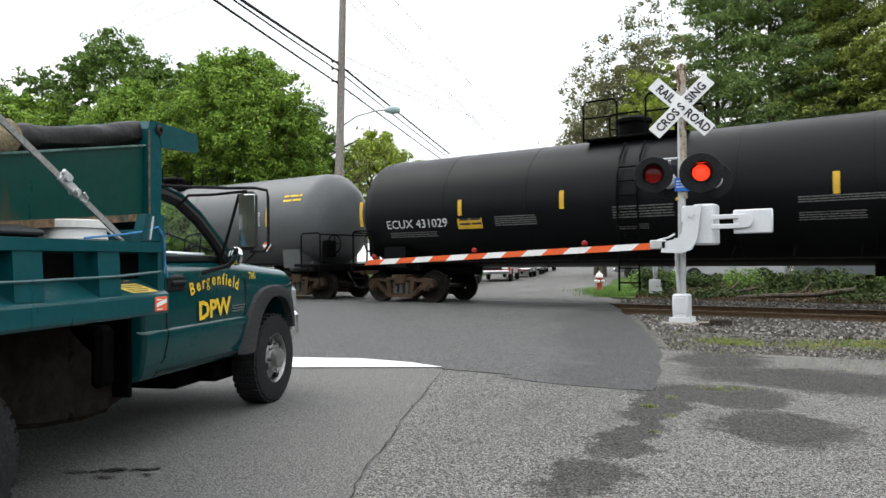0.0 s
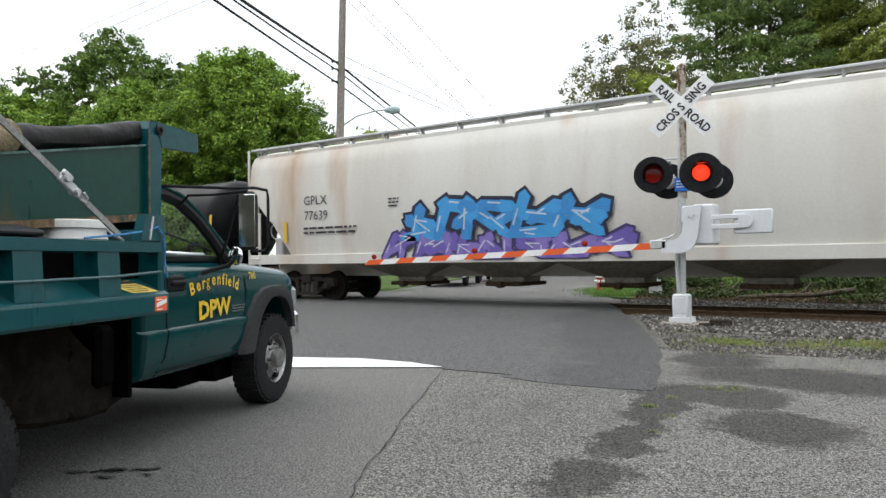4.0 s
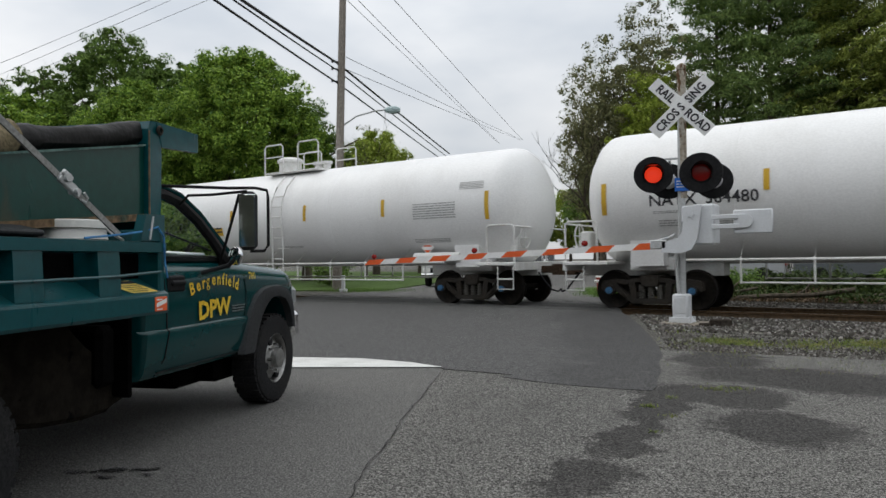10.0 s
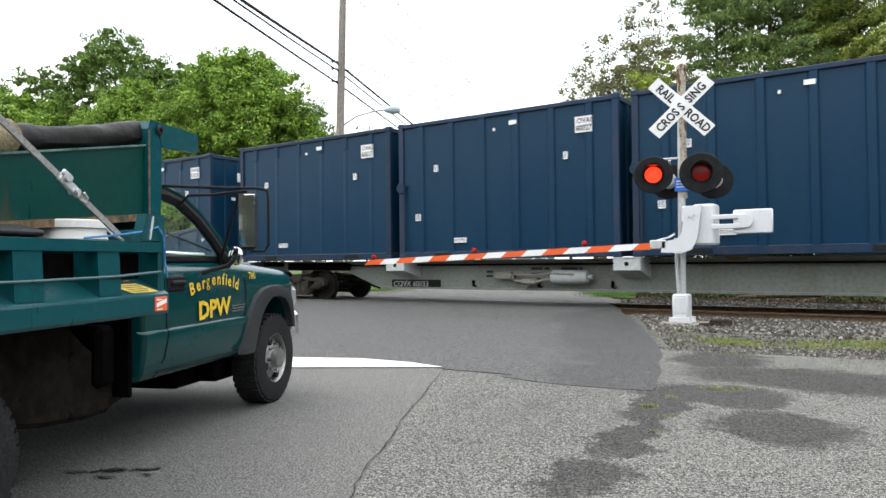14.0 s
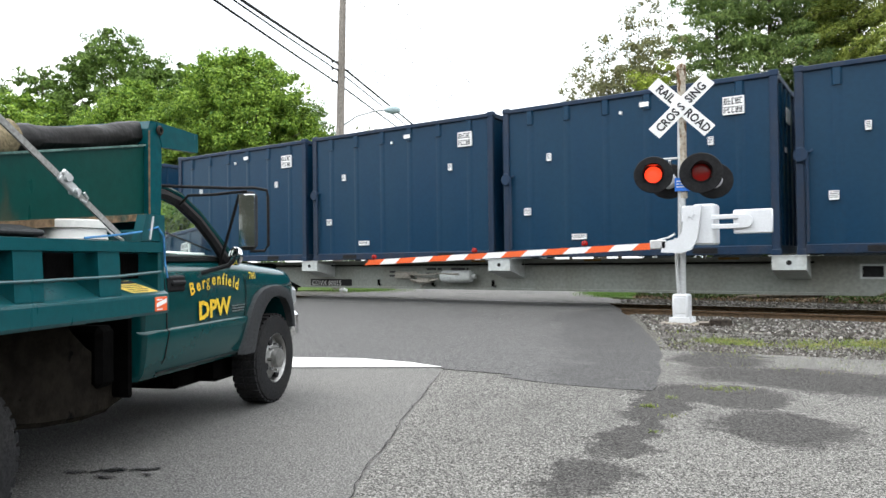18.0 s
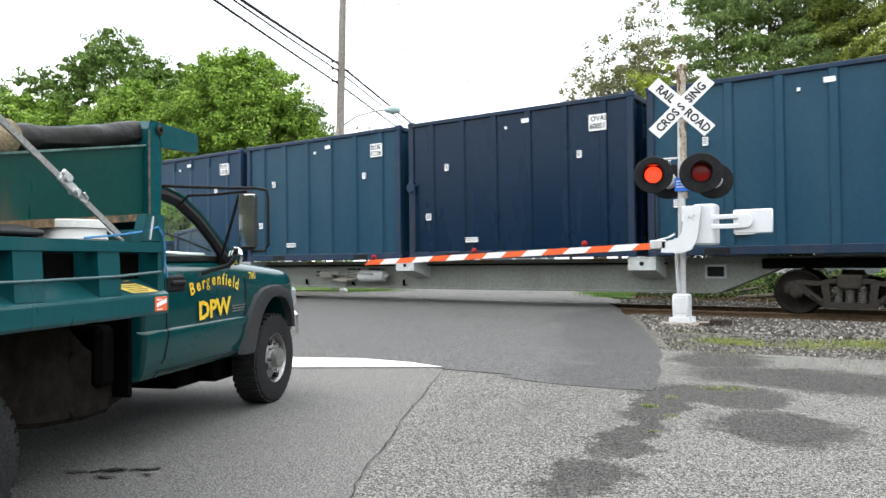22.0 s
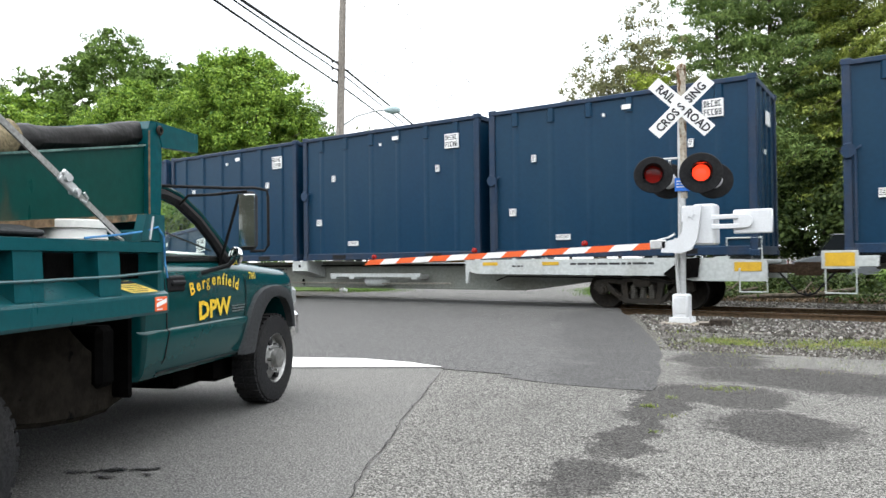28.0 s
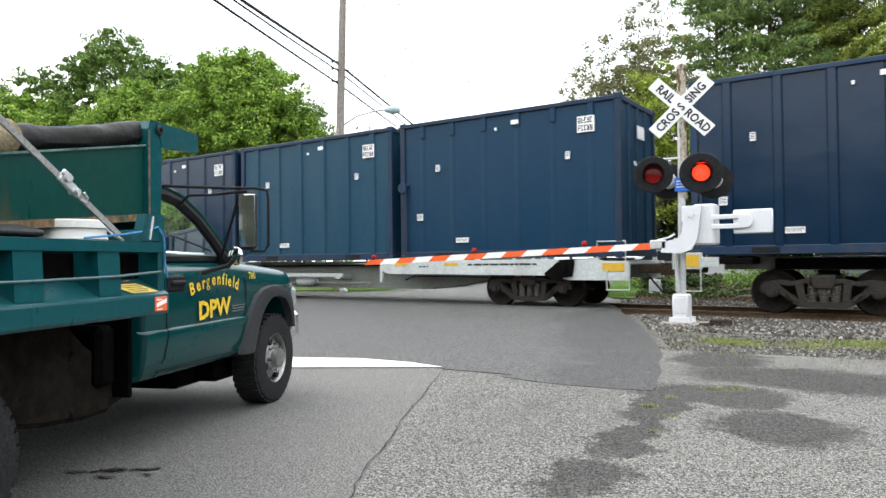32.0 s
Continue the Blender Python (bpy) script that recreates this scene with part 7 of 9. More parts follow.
HEAD = 22.3
BUCKET = 3.24
A0, LAT = 4.0, -2.63
F2, R2 = Vector((-math.sin(radians(HEAD)), math.cos(radians(HEAD)))), Vector((math.cos(radians(HEAD)), math.sin(radians(HEAD))))
at2 = F2 * A0 + R2 * LAT
truck = thing("dump_truck", "teal green municipal dump truck waiting on the road, with yellow lettering", "truck", pose(at2.x, at2.y, 0, 0, 0, HEAD))


def yz(pts):
    return [(a - A0, z) for a, z in pts]


def skin(mold, profile, slices, m=0, smooth=False):
    """Slices of one side outline across the truck: (x, shrink) pulls the outline towards its middle."""
    ca, cz = sum(p[0] for p in profile) / len(profile), 0.9
    rings = []
    for x, k in slices:
        rings.append([(x, ca + (a - ca) * (1 - 0.35 * k) - A0, cz + (z - cz) * (1 - k) if z > 0.9 else z) for a, z in profile])
    mold.ring(rings, True, m, smooth)


FLARE_OUT = [(4.97, 0.49), (5.04, 0.71), (5.12, 0.85), (5.20, 0.94), (5.32, 0.99), (5.47, 1.01), (5.65, 1.01), (5.82, 0.97), (5.90, 0.88), (5.94, 0.75), (5.95, 0.62)]
FLARE_IN = [(5.15, 0.49), (5.22, 0.66), (5.28, 0.76), (5.36, 0.84), (5.45, 0.895), (5.52, 0.91), (5.62, 0.91), (5.74, 0.88), (5.82, 0.80), (5.87, 0.70), (5.88, 0.62)]
FLANK = [(0.48, -0.06), (0.52, -0.025), (0.60, -0.004), (0.70, 0.008), (0.762, 0.012), (0.775, 0.008), (0.785, -0.006), (0.86, -0.001), (0.96, 0.0), (1.06, -0.006), (1.12, -0.018), (1.165, -0.04), (1.195, -0.07), (1.215, -0.105), (1.225, -0.15)]


def arch_height(a):
    """Lower edge of the cab's side at a, over the wheel arch."""
    if not FLARE_IN[0][0] - 0.06 < a < 6.0:
        return 0.48 if a < 5.5 else 0.56
    for (a0, z0), (a1, z1) in zip([(5.09, 0.48)] + FLARE_IN, FLARE_IN + [(6.0, 0.56)]):
        if a0 <= a <= a1:
            return z0 + (z1 - z0) * (a - a0) / (a1 - a0) + 0.02
    return 0.56


body = Mold()
rings = []
for a in (3.77, 3.8, 3.97, 4.3, 4.7, 4.95, 5.08, 5.12, 5.16, 5.22, 5.28, 5.36, 5.45, 5.52, 5.62, 5.74, 5.82, 5.87, 5.92, 5.97, 6.02, 6.07, 6.11, 6.14):
    hood = 1.225 if a < 4.95 else 1.225 - 0.088 * (a - 4.95) - (0.10 * max(0, a - 5.95) / 0.2) ** 1.0
    nose = 0.0 if a < 5.85 else 0.6 * (a - 5.85) ** 1.6
    zb = arch_height(a)
    near = []
    for n, (z, x) in enumerate(FLANK):
        zz = z if z < 0.96 else 0.96 + (z - 0.96) * (hood - 0.96) / 0.265
        near.append((x - nose - (0.04 if a < 3.79 else 0), max(zz, zb + 0.0008 * n)))
    crown = hood + 0.03
    rings.append([(x, a - A0, z) for x, z in near] + [(-0.5, a - A0, crown), (-1.4, a - A0, crown)] + [(-1.9 - x, a - A0, z) for x, z in reversed(near)])
body.ring(rings, True, 0, True)
part("cab_body", body, m_teal, truck)
for pts in ([(3.99, 1.2, -0.075), (4.0, 1.1, -0.012), (4.01, 0.94, 0.0), (4.02, 0.785, -0.005), (4.02, 0.765, 0.013), (3.99, 0.6, -0.003), (3.94, 0.49, -0.05)], [(5.06, 1.18, -0.075), (5.06, 1.06, -0.006), (5.07, 0.96, 0.0), (5.06, 0.79, -0.005), (5.0, 0.7, 0.009), (4.97, 0.49, -0.05)], [(3.94, 0.515, -0.026), (4.97, 0.515, -0.026)]):
    seam = Mold()
    seam.tube([(x + 0.003, a - A0, z) for a, z, x in pts], 0.005, 6)
    part("door_seam", seam, m_black, truck)
# roof and pillars
roof = Mold()
skin(roof, [(4.0, 1.66), (4.03, 1.70), (4.1, 1.72), (4.2, 1.715), (4.34, 1.67), (4.31, 1.64), (4.03, 1.64)], [(-0.13, 0.03), (-0.17, 0.01), (-0.6, -0.005), (-1.3, -0.005), (-1.73, 0.01), (-1.77, 0.03)], smooth=True)
part("roof", roof, m_teal, truck)
for x, s in ((0.0, -1), (-1.9, 1)):
    pil = Mold()
    pil.tube([(x + s * 0.15, 4.10 - A0, 1.715), (x + s * 0.15, 4.24 - A0, 1.71), (x + s * 0.135, 4.38 - A0, 1.675), (x + s * 0.10, 4.57 - A0, 1.555), (x + s * 0.07, 4.72 - A0, 1.42), (x + s * 0.02, 4.97 - A0, 1.20)], 0.019, 8)
    part("pillar", pil, m_teal, truck)
    pil = Mold()
    pil.tube([(x + s * 0.16, 4.0 - A0, 1.67), (x + s * 0.06, 3.98 - A0, 1.2)], 0.035, 8)
    part("rear_pillar", pil, m_teal, truck)
    dfr = Mold()
    dfr.tube([(x + s * 0.15, 4.0 - A0, 1.655), (x + s * 0.15, 4.2 - A0, 1.66), (x + s * 0.135, 4.34 - A0, 1.625), (x + s * 0.10, 4.53 - A0, 1.505), (x + s * 0.07, 4.68 - A0, 1.37), (x + s * 0.03, 4.82 - A0, 1.21)], 0.042, 8)
    part("door_frame", dfr, m_black, truck, "black window frame")
    dfr = Mold()
    dfr.box(x + s * 0.07, x + s * 0.11, 3.95 - A0, 4.88 - A0, 1.21, 1.25, 0.008)
    part("window_seal", dfr, m_black, truck)
    dfr = Mold()
    dfr.prism(yz([(4.76, 1.235), (4.97, 1.235), (4.80, 1.37)]), x + s * 0.05, x + s * 0.08, "x")
    part("mirror_sail", dfr, m_black, truck)
bk = Mold()
bk.box(-1.75, -0.15, 3.975 - A0, 4.0 - A0, 1.2, 1.30, 0.01)
bk.box(-1.75, -0.15, 3.975 - A0, 4.0 - A0, 1.6, 1.66, 0.01)
part("cab_back", bk, m_teal, truck)
win = Mold()
win.add([(-0.03, 3.92 - A0, 1.225), (-0.03, 4.9 - A0, 1.225), (-0.13, 4.3 - A0, 1.64), (-0.14, 3.92 - A0, 1.65)], [(0, 1, 2, 3)])
ob = part("side_window", win, m_glass, truck, "clear side window")
ob.visible_shadow = False
win = Mold()
win.add([(-1.86, 3.92 - A0, 1.225), (-1.86, 4.9 - A0, 1.225), (-1.76, 4.3 - A0, 1.64), (-1.75, 3.92 - A0, 1.65)], [(0, 1, 2, 3)])
ob = part("side_window", win, m_glass, truck, "clear side window")
ob.visible_shadow = False
ws = Mold()
ws.add([(-0.06, 4.97 - A0, 1.22), (-1.84, 4.97 - A0, 1.22), (-1.74, 4.32 - A0, 1.66), (-0.16, 4.32 - A0, 1.66)], [(0, 1, 2, 3)])
ob = part("windscreen", ws, m_glass, truck, "clear windscreen")
ob.visible_shadow = False
seat = Mold()
seat.box(-1.7, -0.2, 3.9 - A0, 4.35 - A0, 0.75, 1.0, 0.06)
seat.box(-1.7, -0.2, 3.88 - A0, 4.02 - A0, 0.95, 1.3, 0.05)
part("bench_seat", seat, m_plastic, truck)
dash = Mold()
dash.box(-1.8, -0.08, 4.72 - A0, 4.95 - A0, 0.95, 1.24, 0.05)
part("dashboard", dash, m_plastic, truck)
pap = Mold()
pap.box(-0.75, -0.25, 4.45 - A0, 4.8 - A0, 1.245, 1.26, 0.003)
part("papers", pap, m_sign_white, truck, "white papers on the dashboard")
whl = Mold()
whl.at = pose(-1.35, 4.62 - A0, 1.2, 60, 0, 0)
whl.rev([(0.175, -0.012), (0.187, 0), (0.175, 0.012), (0.163, 0)], (0, 0, 0), (0, 0, 1), 24)
part("steering_wheel", whl, m_plastic, truck)
wip = Mold()
wip.tube([(-0.25, 4.9 - A0, 1.28), (-0.8, 4.62 - A0, 1.48)], 0.01)
part("wiper", wip, m_black, truck)
hnd = Mold()
hnd.box(-0.02, 0.010, 4.03 - A0, 4.22 - A0, 1.015, 1.12, 0.012)
hnd.box(0.0, 0.03, 4.045 - A0, 4.205 - A0, 1.055, 1.09, 0.012)
part("door_handle", hnd, m_black, truck)
# flare and bumper
for x, d in ((0.0, 1), (-1.9, -1)):
    fl = Mold()
    fl.ring([[(x + d * w, a - A0, z) for (a, z), w in (((ao, zo), -0.02), ((ao + (ai - ao) * 0.12, zo + (zi - zo) * 0.12), 0.03), ((ao + (ai - ao) * 0.7, zo + (zi - zo) * 0.7), 0.045), ((ai, zi), 0.035), ((ai, zi), -0.03))]
             for (ao, zo), (ai, zi) in zip(FLARE_OUT, FLARE_IN)], True, 0, True)
    part("wheel_flare", fl, m_plastic, truck, "dark grey plastic wheel flare")
bmp = Mold()
bmp.box(-1.88, -0.03, 6.04 - A0, 6.2 - A0, 0.48, 0.76, 0.05)
part("bumper", bmp, m_chrome, truck)
lens = Mold()
lens.box(-0.32, -0.03, 6.03 - A0, 6.13 - A0, 0.80, 0.97, 0.03)
part("headlight", lens, surf("clouded_headlight", (0.3, 0.31, 0.31), 0.15, 0, 0.1, 30, (0.15, 0.15, 0.15), 8, 0.4, 1, 0.0, spec=0.5), truck)


def road_wheel(x, a, name, dual=False):
    w = Mold()
    r = 0.375
    w.rev([(0.21, -0.115), (0.30, -0.12), (0.355, -0.11), (r, -0.08), (r, 0.08), (0.355, 0.11), (0.30, 0.12), (0.21, 0.115)], (0, 0, 0), (1, 0, 0), 36)
    tyre = part(name, w, m_rubber, truck, "worn black tyre on an alloy wheel", pose(x, a - A0, 0.378))
    td = Mold()
    for i in range(36):
        td.at = Matrix.Rotation(2 * math.pi * i / 36, 4, "X")
        for sx in (-0.055, 0.055):
            td.box(sx - 0.045, sx + 0.045, -0.022, 0.022, r - 0.012, r + 0.006)
    part("tread", td, m_rubber, tyre)
    rm = Mold()
    rm.rev([(0.22, 0.10), (0.205, 0.112), (0.195, 0.10), (0.185, 0.045), (0.13, 0.085), (0.095, 0.09), (0.085, 0.10), (0.08, 0.15), (0.05, 0.16), (0.001, 0.16)], (0, 0, 0), (1, 0, 0), 28)
    part("rim", rm, m_rim, tyre)
    for i in range(8):
        t = 2 * math.pi * i / 8
        hl = Mold()
        hl.cyl((0.08, 0.112 * math.cos(t), 0.112 * math.sin(t)), (0.125, 0.112 * math.cos(t), 0.112 * math.sin(t)), 0.015, 6)
        part("wheel_nut", hl, m_chrome, tyre)
        if i % 2 == 0:
            t += 0.39
            hl = Mold()
            hl.cyl((0.03, 0.155 * math.cos(t), 0.155 * math.sin(t)), (0.094, 0.155 * math.cos(t), 0.155 * math.sin(t)), 0.034, 12)
            part("rim_hole", hl, m_black, tyre)
    return tyre


road_wheel(-0.12, 5.62, "front_wheel")
road_wheel(-1.78, 5.62, "front_wheel")
for x in (0.06, -0.22, -1.68, -1.96):
    road_wheel(x, 2.28, "rear_wheel")
# the boxes after bed_beam are added, unseen, to block light below the truck
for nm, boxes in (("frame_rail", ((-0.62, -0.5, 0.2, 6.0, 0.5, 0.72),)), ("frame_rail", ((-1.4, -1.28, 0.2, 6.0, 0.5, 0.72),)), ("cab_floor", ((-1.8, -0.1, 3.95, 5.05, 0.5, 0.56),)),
                  ("engine_bay", ((-1.6, -0.3, 5.1, 6.05, 0.62, 1.0),)), ("mud_flap", ((-0.45, 0.02, 3.62, 3.65, 0.42, 0.92),)), ("battery_box", ((-0.5, -0.05, 3.45, 3.6, 0.5, 0.85),)), ("bed_beam", ((-1.3, -0.6, 0.3, 3.5, 0.75, 0.9),)), ("gearbox_blocker", ((-1.25, -0.65, 3.7, 5.0, 0.3, 0.62),)), ("exhaust_blocker", ((-1.75, -1.35, 2.7, 5.0, 0.32, 0.6),)), ("crossmember_blocker", ((-1.6, -0.3, 5.15, 5.5, 0.24, 0.62),)), ("far_step_blocker", ((-1.95, -1.75, 3.9, 5.1, 0.2, 0.48),)), ("far_side_blocker", ((-2.0, -1.6, 2.7, 3.7, 0.2, 0.9),)), ("oil_pan_blocker", ((-1.3, -0.5, 4.9, 5.3, 0.22, 0.5),)), ("differential_blocker", ((-1.15, -0.75, 1.95, 2.5, 0.2, 0.6),)), ("drive_shaft_blocker", ((-1.0, -0.9, 2.4, 3.7, 0.3, 0.42),)), ("carrier_blocker", ((-1.5, -0.4, 2.75, 3.6, 0.34, 0.5),))):
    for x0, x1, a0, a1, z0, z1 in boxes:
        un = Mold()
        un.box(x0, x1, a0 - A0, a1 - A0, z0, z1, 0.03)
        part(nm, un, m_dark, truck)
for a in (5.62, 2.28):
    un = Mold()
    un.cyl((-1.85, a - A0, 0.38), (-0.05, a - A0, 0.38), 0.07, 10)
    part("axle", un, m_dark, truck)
gd = Mold()
gd.ring([[(x, a - A0, z) for a, z in ((2.5, 0.92), (2.5, 0.5), (2.8, 0.42 + d), (3.1, 0.365 + d), (3.4, 0.335 + d), (3.6, 0.34 + d), (3.71, 0.40), (3.73, 0.5), (3.6, 0.62), (3.4, 0.74), (3.2, 0.92))] for x, d in ((-0.10, 0.03), (-0.13, 0.0), (-0.45, 0.0), (-0.5, 0.03))], True, 0, False)
gd = part("splash_guard", gd, surf("dirt_caked_steel", (0.013, 0.011, 0.0085), 0.9, 0, 0.35, 15, (0.008, 0.007, 0.006), 3, 0.8, 1, 0.3, spec=0.05, spots=(9, 0.66, 0.7, (0.002, 0.002, 0.002))), truck, "dirt-caked steel guard before the rear wheel")
# mirrors
mir = Mold()
mir.at = pose(0.3, 4.535 - A0, 0, 0, 0, 15)
mir.box(-0.065, 0.065, -0.035, 0.035, 1.285, 1.70, 0.034)
part("mirror", mir, m_plastic, truck, "tall black towing mirror")
mg = Mold()
mg.at = pose(0.3, 4.535 - A0, 0, 0, 0, 15)
mg.box(-0.055, 0.055, -0.045, -0.038, 1.31, 1.675, 0.002)
part("mirror_glass", mg, m_mirror, truck)
ma = Mold()
ma.tube([(-0.1, 4.12 - A0, 1.71), (0.2, 4.42 - A0, 1.715), (0.34, 4.56 - A0, 1.725), (0.41, 4.6 - A0, 1.71), (0.42, 4.6 - A0, 1.66), (0.42, 4.6 - A0, 1.32), (0.39, 4.6 - A0, 1.28), (0.3, 4.56 - A0, 1.28)], 0.011)
ma.tube([(-0.1, 4.33 - A0, 1.60), (-0.02, 4.3 - A0, 1.66), (0.1, 4.4 - A0, 1.67), (0.3, 4.52 - A0, 1.70)], 0.010)
ma.tube([(0.02, 4.62 - A0, 1.15), (0.10, 4.56 - A0, 1.3), (0.24, 4.52 - A0, 1.68)], 0.011)
ma.tube([(0.0, 4.42 - A0, 1.13), (0.14, 4.55 - A0, 1.18), (0.2, 4.56 - A0, 1.24)], 0.016)
part("mirror_bracket", ma, m_black, truck)
cm = Mold()
cm.rev([(0.001, 0.0), (0.05, 0.006), (0.066, 0.02), (0.066, 0.035)], (0.17, 4.55 - A0, 1.245), (0.35, 1, 0), 18)
part("convex_mirror", cm, m_chrome, truck, "small round mirror")
# lettering on the door
ADVANCE = (0.074, 0.066, 0.05, 0.068, 0.066, 0.068, 0.044, 0.032, 0.066, 0.032, 0.066)
run = 0.0
for ch, adv in zip("Bergenfield", ADVANCE):
    k = (run + adv / 2) / 0.316 - 1
    ob = new("lettering", lettering(ch, 0.084, m_lettering_yellow, 0, 0.9, 0.0 if ch == "g" else 0.003))
    ob.parent = truck
    ob.matrix_basis = pose(0.013, 4.27 + run * 1.06 - A0, 0.978 + 0.065 * (1 - k * k) + 0.015 * k, 0, 0, 90) @ pose(0, 0, 0, 0, 16 * k - 2, 0)
    run += adv
ob = new("lettering", lettering("DPW", 0.12, m_lettering_yellow, 0, 1.1, 0.0065))
ob.parent, ob.matrix_basis = truck, pose(0.013, 4.37 - A0, 0.812, 0, 0, 90) @ pose(0, 0, 0, 0, -2, 0)
ob = new("lettering", lettering("760", 0.055, m_lettering_yellow, 0, 0.98, 0.001))
ob.parent, ob.matrix_basis = truck, pose(0.013, 5.10 - A0, 1.07, 0, -7, 0) @ pose(0, 0, 0, 0, 0, 90)
mk = Mold()
mk.at = pose(0, 0, 0, 0, 0, 90)
bars(mk, 4.84 - A0, 0.82, 0.2, 0.06, -0.007, 3, 0, 4)
part("small_print", mk, m_lettering_faint, truck)
# bed, wider than the cab
bed_m = Mold()
bed_m.prism([(0.26, 1.32), (0.33, 1.315), (0.33, 1.262), (0.27, 1.255), (0.25, 1.255), (0.25, 1.32)], -0.7 - A0, 3.51 - A0, "y")
bed_m.prism([(0.18, 1.125), (0.325, 1.045), (0.342, 1.032), (0.345, 1.02), (0.345, 0.94), (0.335, 0.925), (0.16, 0.925), (0.16, 1.125)], -0.7 - A0, 3.51 - A0, "y")
bed_m.prism([(-2.2, 1.325), (-2.2, 0.915), (-2.1, 0.915), (-2.1, 1.325)], -0.7 - A0, 3.51 - A0, "y")
bed_m.box(-2.1, 0.16, -0.7 - A0, 3.46 - A0, 0.9, 0.97, 0.01)
bed_m.box(-2.2, 0.32, 3.46 - A0, 3.51 - A0, 0.935, 1.39, 0.01)
part("bed", bed_m, m_teal_worn, truck, "teal steel dump bed")
gus = Mold()
gus.prism(yz([(3.30, 1.322), (3.35, 1.465), (3.515, 1.47), (3.515, 1.322)]), 0.262, 0.318, "x")
part("corner_gusset", gus, m_teal_worn, truck)
gus = Mold()
gus.tube([(0.325, 3.37 - A0, 1.33), (0.322, 3.405 - A0, 1.455)], 0.006, 6)
part("gusset_rod", gus, m_galv, truck)
# black panel between the stakes, painted for the shade inside the bed
dark_panel = Mold()
dark_panel.box(0.17, 0.19, -0.7 - A0, 3.46 - A0, 1.1, 1.3)
part("bed_recess_shade", dark_panel, m_dark, truck)
for a in (0.3, 0.85, 1.4, 1.95, 2.53, 3.04):
    stk = Mold()
    stk.prism([(0.19, 1.262), (0.322, 1.262), (0.334, 1.042), (0.19, 1.118)], a - 0.08 - A0, a + 0.08 - A0, "y")
    part("stake", stk, m_teal_worn, truck)
rope = Mold()
rope.tube([(0.335, 0.4 - A0, 1.14), (0.333, 2.5 - A0, 1.13), (0.333, 3.1 - A0, 1.138), (0.328, 3.46 - A0, 1.155)], 0.008, 6)
part("bed_rod", rope, m_teal_worn, truck)
cord = Mold()
cord.tube([(0.3, 2.9 - A0, 1.325), (0.32, 3.15 - A0, 1.35), (0.31, 3.35 - A0, 1.375), (0.325, 3.44 - A0, 1.40), (0.335, 3.48 - A0, 1.35), (0.335, 3.49 - A0, 1.2), (0.33, 3.52 - A0, 1.12)], 0.006, 6)
part("blue_cord", cord, surf("blue_rope", (0.05, 0.2, 0.42), 0.8), truck)
# warning stickers: one on the sloping ledge, one on its end
def on_ledge(a, f, lift):
    return (0.18 + 0.145 * f + 0.48 * lift, a - A0, 1.125 - 0.08 * f + 0.88 * lift)


st = Mold()
st.add([on_ledge(3.22, 1.0, 0.004), on_ledge(3.44, 1.0, 0.004), on_ledge(3.34, 0.25, 0.004), on_ledge(3.12, 0.25, 0.004)], [(0, 1, 2, 3)])
stk = part("warning_sticker", st, surf("yellow_sticker", (0.72, 0.55, 0.12), 0.5, 0, 0.1, 30, (0.45, 0.38, 0.2), 20, 0.4), truck, "yellow warning sticker with a black head line")
st = Mold()
for f0, f1, a0, a1 in ((0.28, 0.44, 0.0, 0.22), (0.55, 0.58, 0.03, 0.2), (0.66, 0.69, 0.03, 0.18), (0.78, 0.81, 0.03, 0.2), (0.9, 0.93, 0.03, 0.15)):
    o0, o1 = 3.12 + 0.1 * (f0 - 0.25) / 0.75, 3.12 + 0.1 * (f1 - 0.25) / 0.75
    st.add([on_ledge(o1 + a0, f1, 0.006), on_ledge(o1 + a1, f1, 0.006), on_ledge(o0 + a1, f0, 0.006), on_ledge(o0 + a0, f0, 0.006)], [(0, 1, 2, 3)])
part("sticker_print", st, m_lettering_black, stk)
st = Mold()
st.box(0.3, 0.349, 3.38 - A0, 3.49 - A0, 0.94, 1.018, 0.003)
stk = part("warning_sticker", st, m_orange, truck, "orange and white warning sticker")
st = Mold()
st.add([(0.351, 3.388 - A0, 0.962), (0.351, 3.48 - A0, 0.985), (0.351, 3.48 - A0, 1.008), (0.351, 3.388 - A0, 0.985)], [(0, 1, 2, 3)])
for z in (0.948, 1.0):
    st.add([(0.351, 3.39 - A0, z), (0.351, 3.44 - A0, z), (0.351, 3.44 - A0, z + 0.007), (0.351, 3.39 - A0, z + 0.007)], [(0, 1, 2, 3)])
part("sticker_print", st, m_sign_white, stk)
# load hopper with headboard, its front raised
hop = Mold()
hop.prism(yz([(0.5, 1.166), (3.86, 1.488), (3.86, 1.927), (0.5, 1.277)]), -1.95, -0.03, "x")
part("load_hopper", hop, m_green_worn, truck, "rust-flecked green hopper, its front raised")
hf = Mold()
hf.prism(yz([(3.83, 1.41), (3.955, 1.41), (3.97, 1.88), (3.955, 2.05), (3.91, 2.088), (3.85, 2.08), (3.83, 2.03)]), -1.98, 0.0, "x")
part("headboard", hf, m_teal_worn, truck, "teal headboard of the hopper")
cs = Mold()
cs.prism(yz([(3.91, 2.088), (4.39, 2.087), (4.39, 1.96), (3.97, 1.935)]), -0.035, 0.003, "x")
cs.prism(yz([(3.91, 2.091), (4.39, 2.09), (4.39, 2.065), (3.91, 2.067)]), -1.98, -0.036, "x")
part("cab_shield", cs, m_teal_worn, truck, "teal cab shield")
edge = Mold()
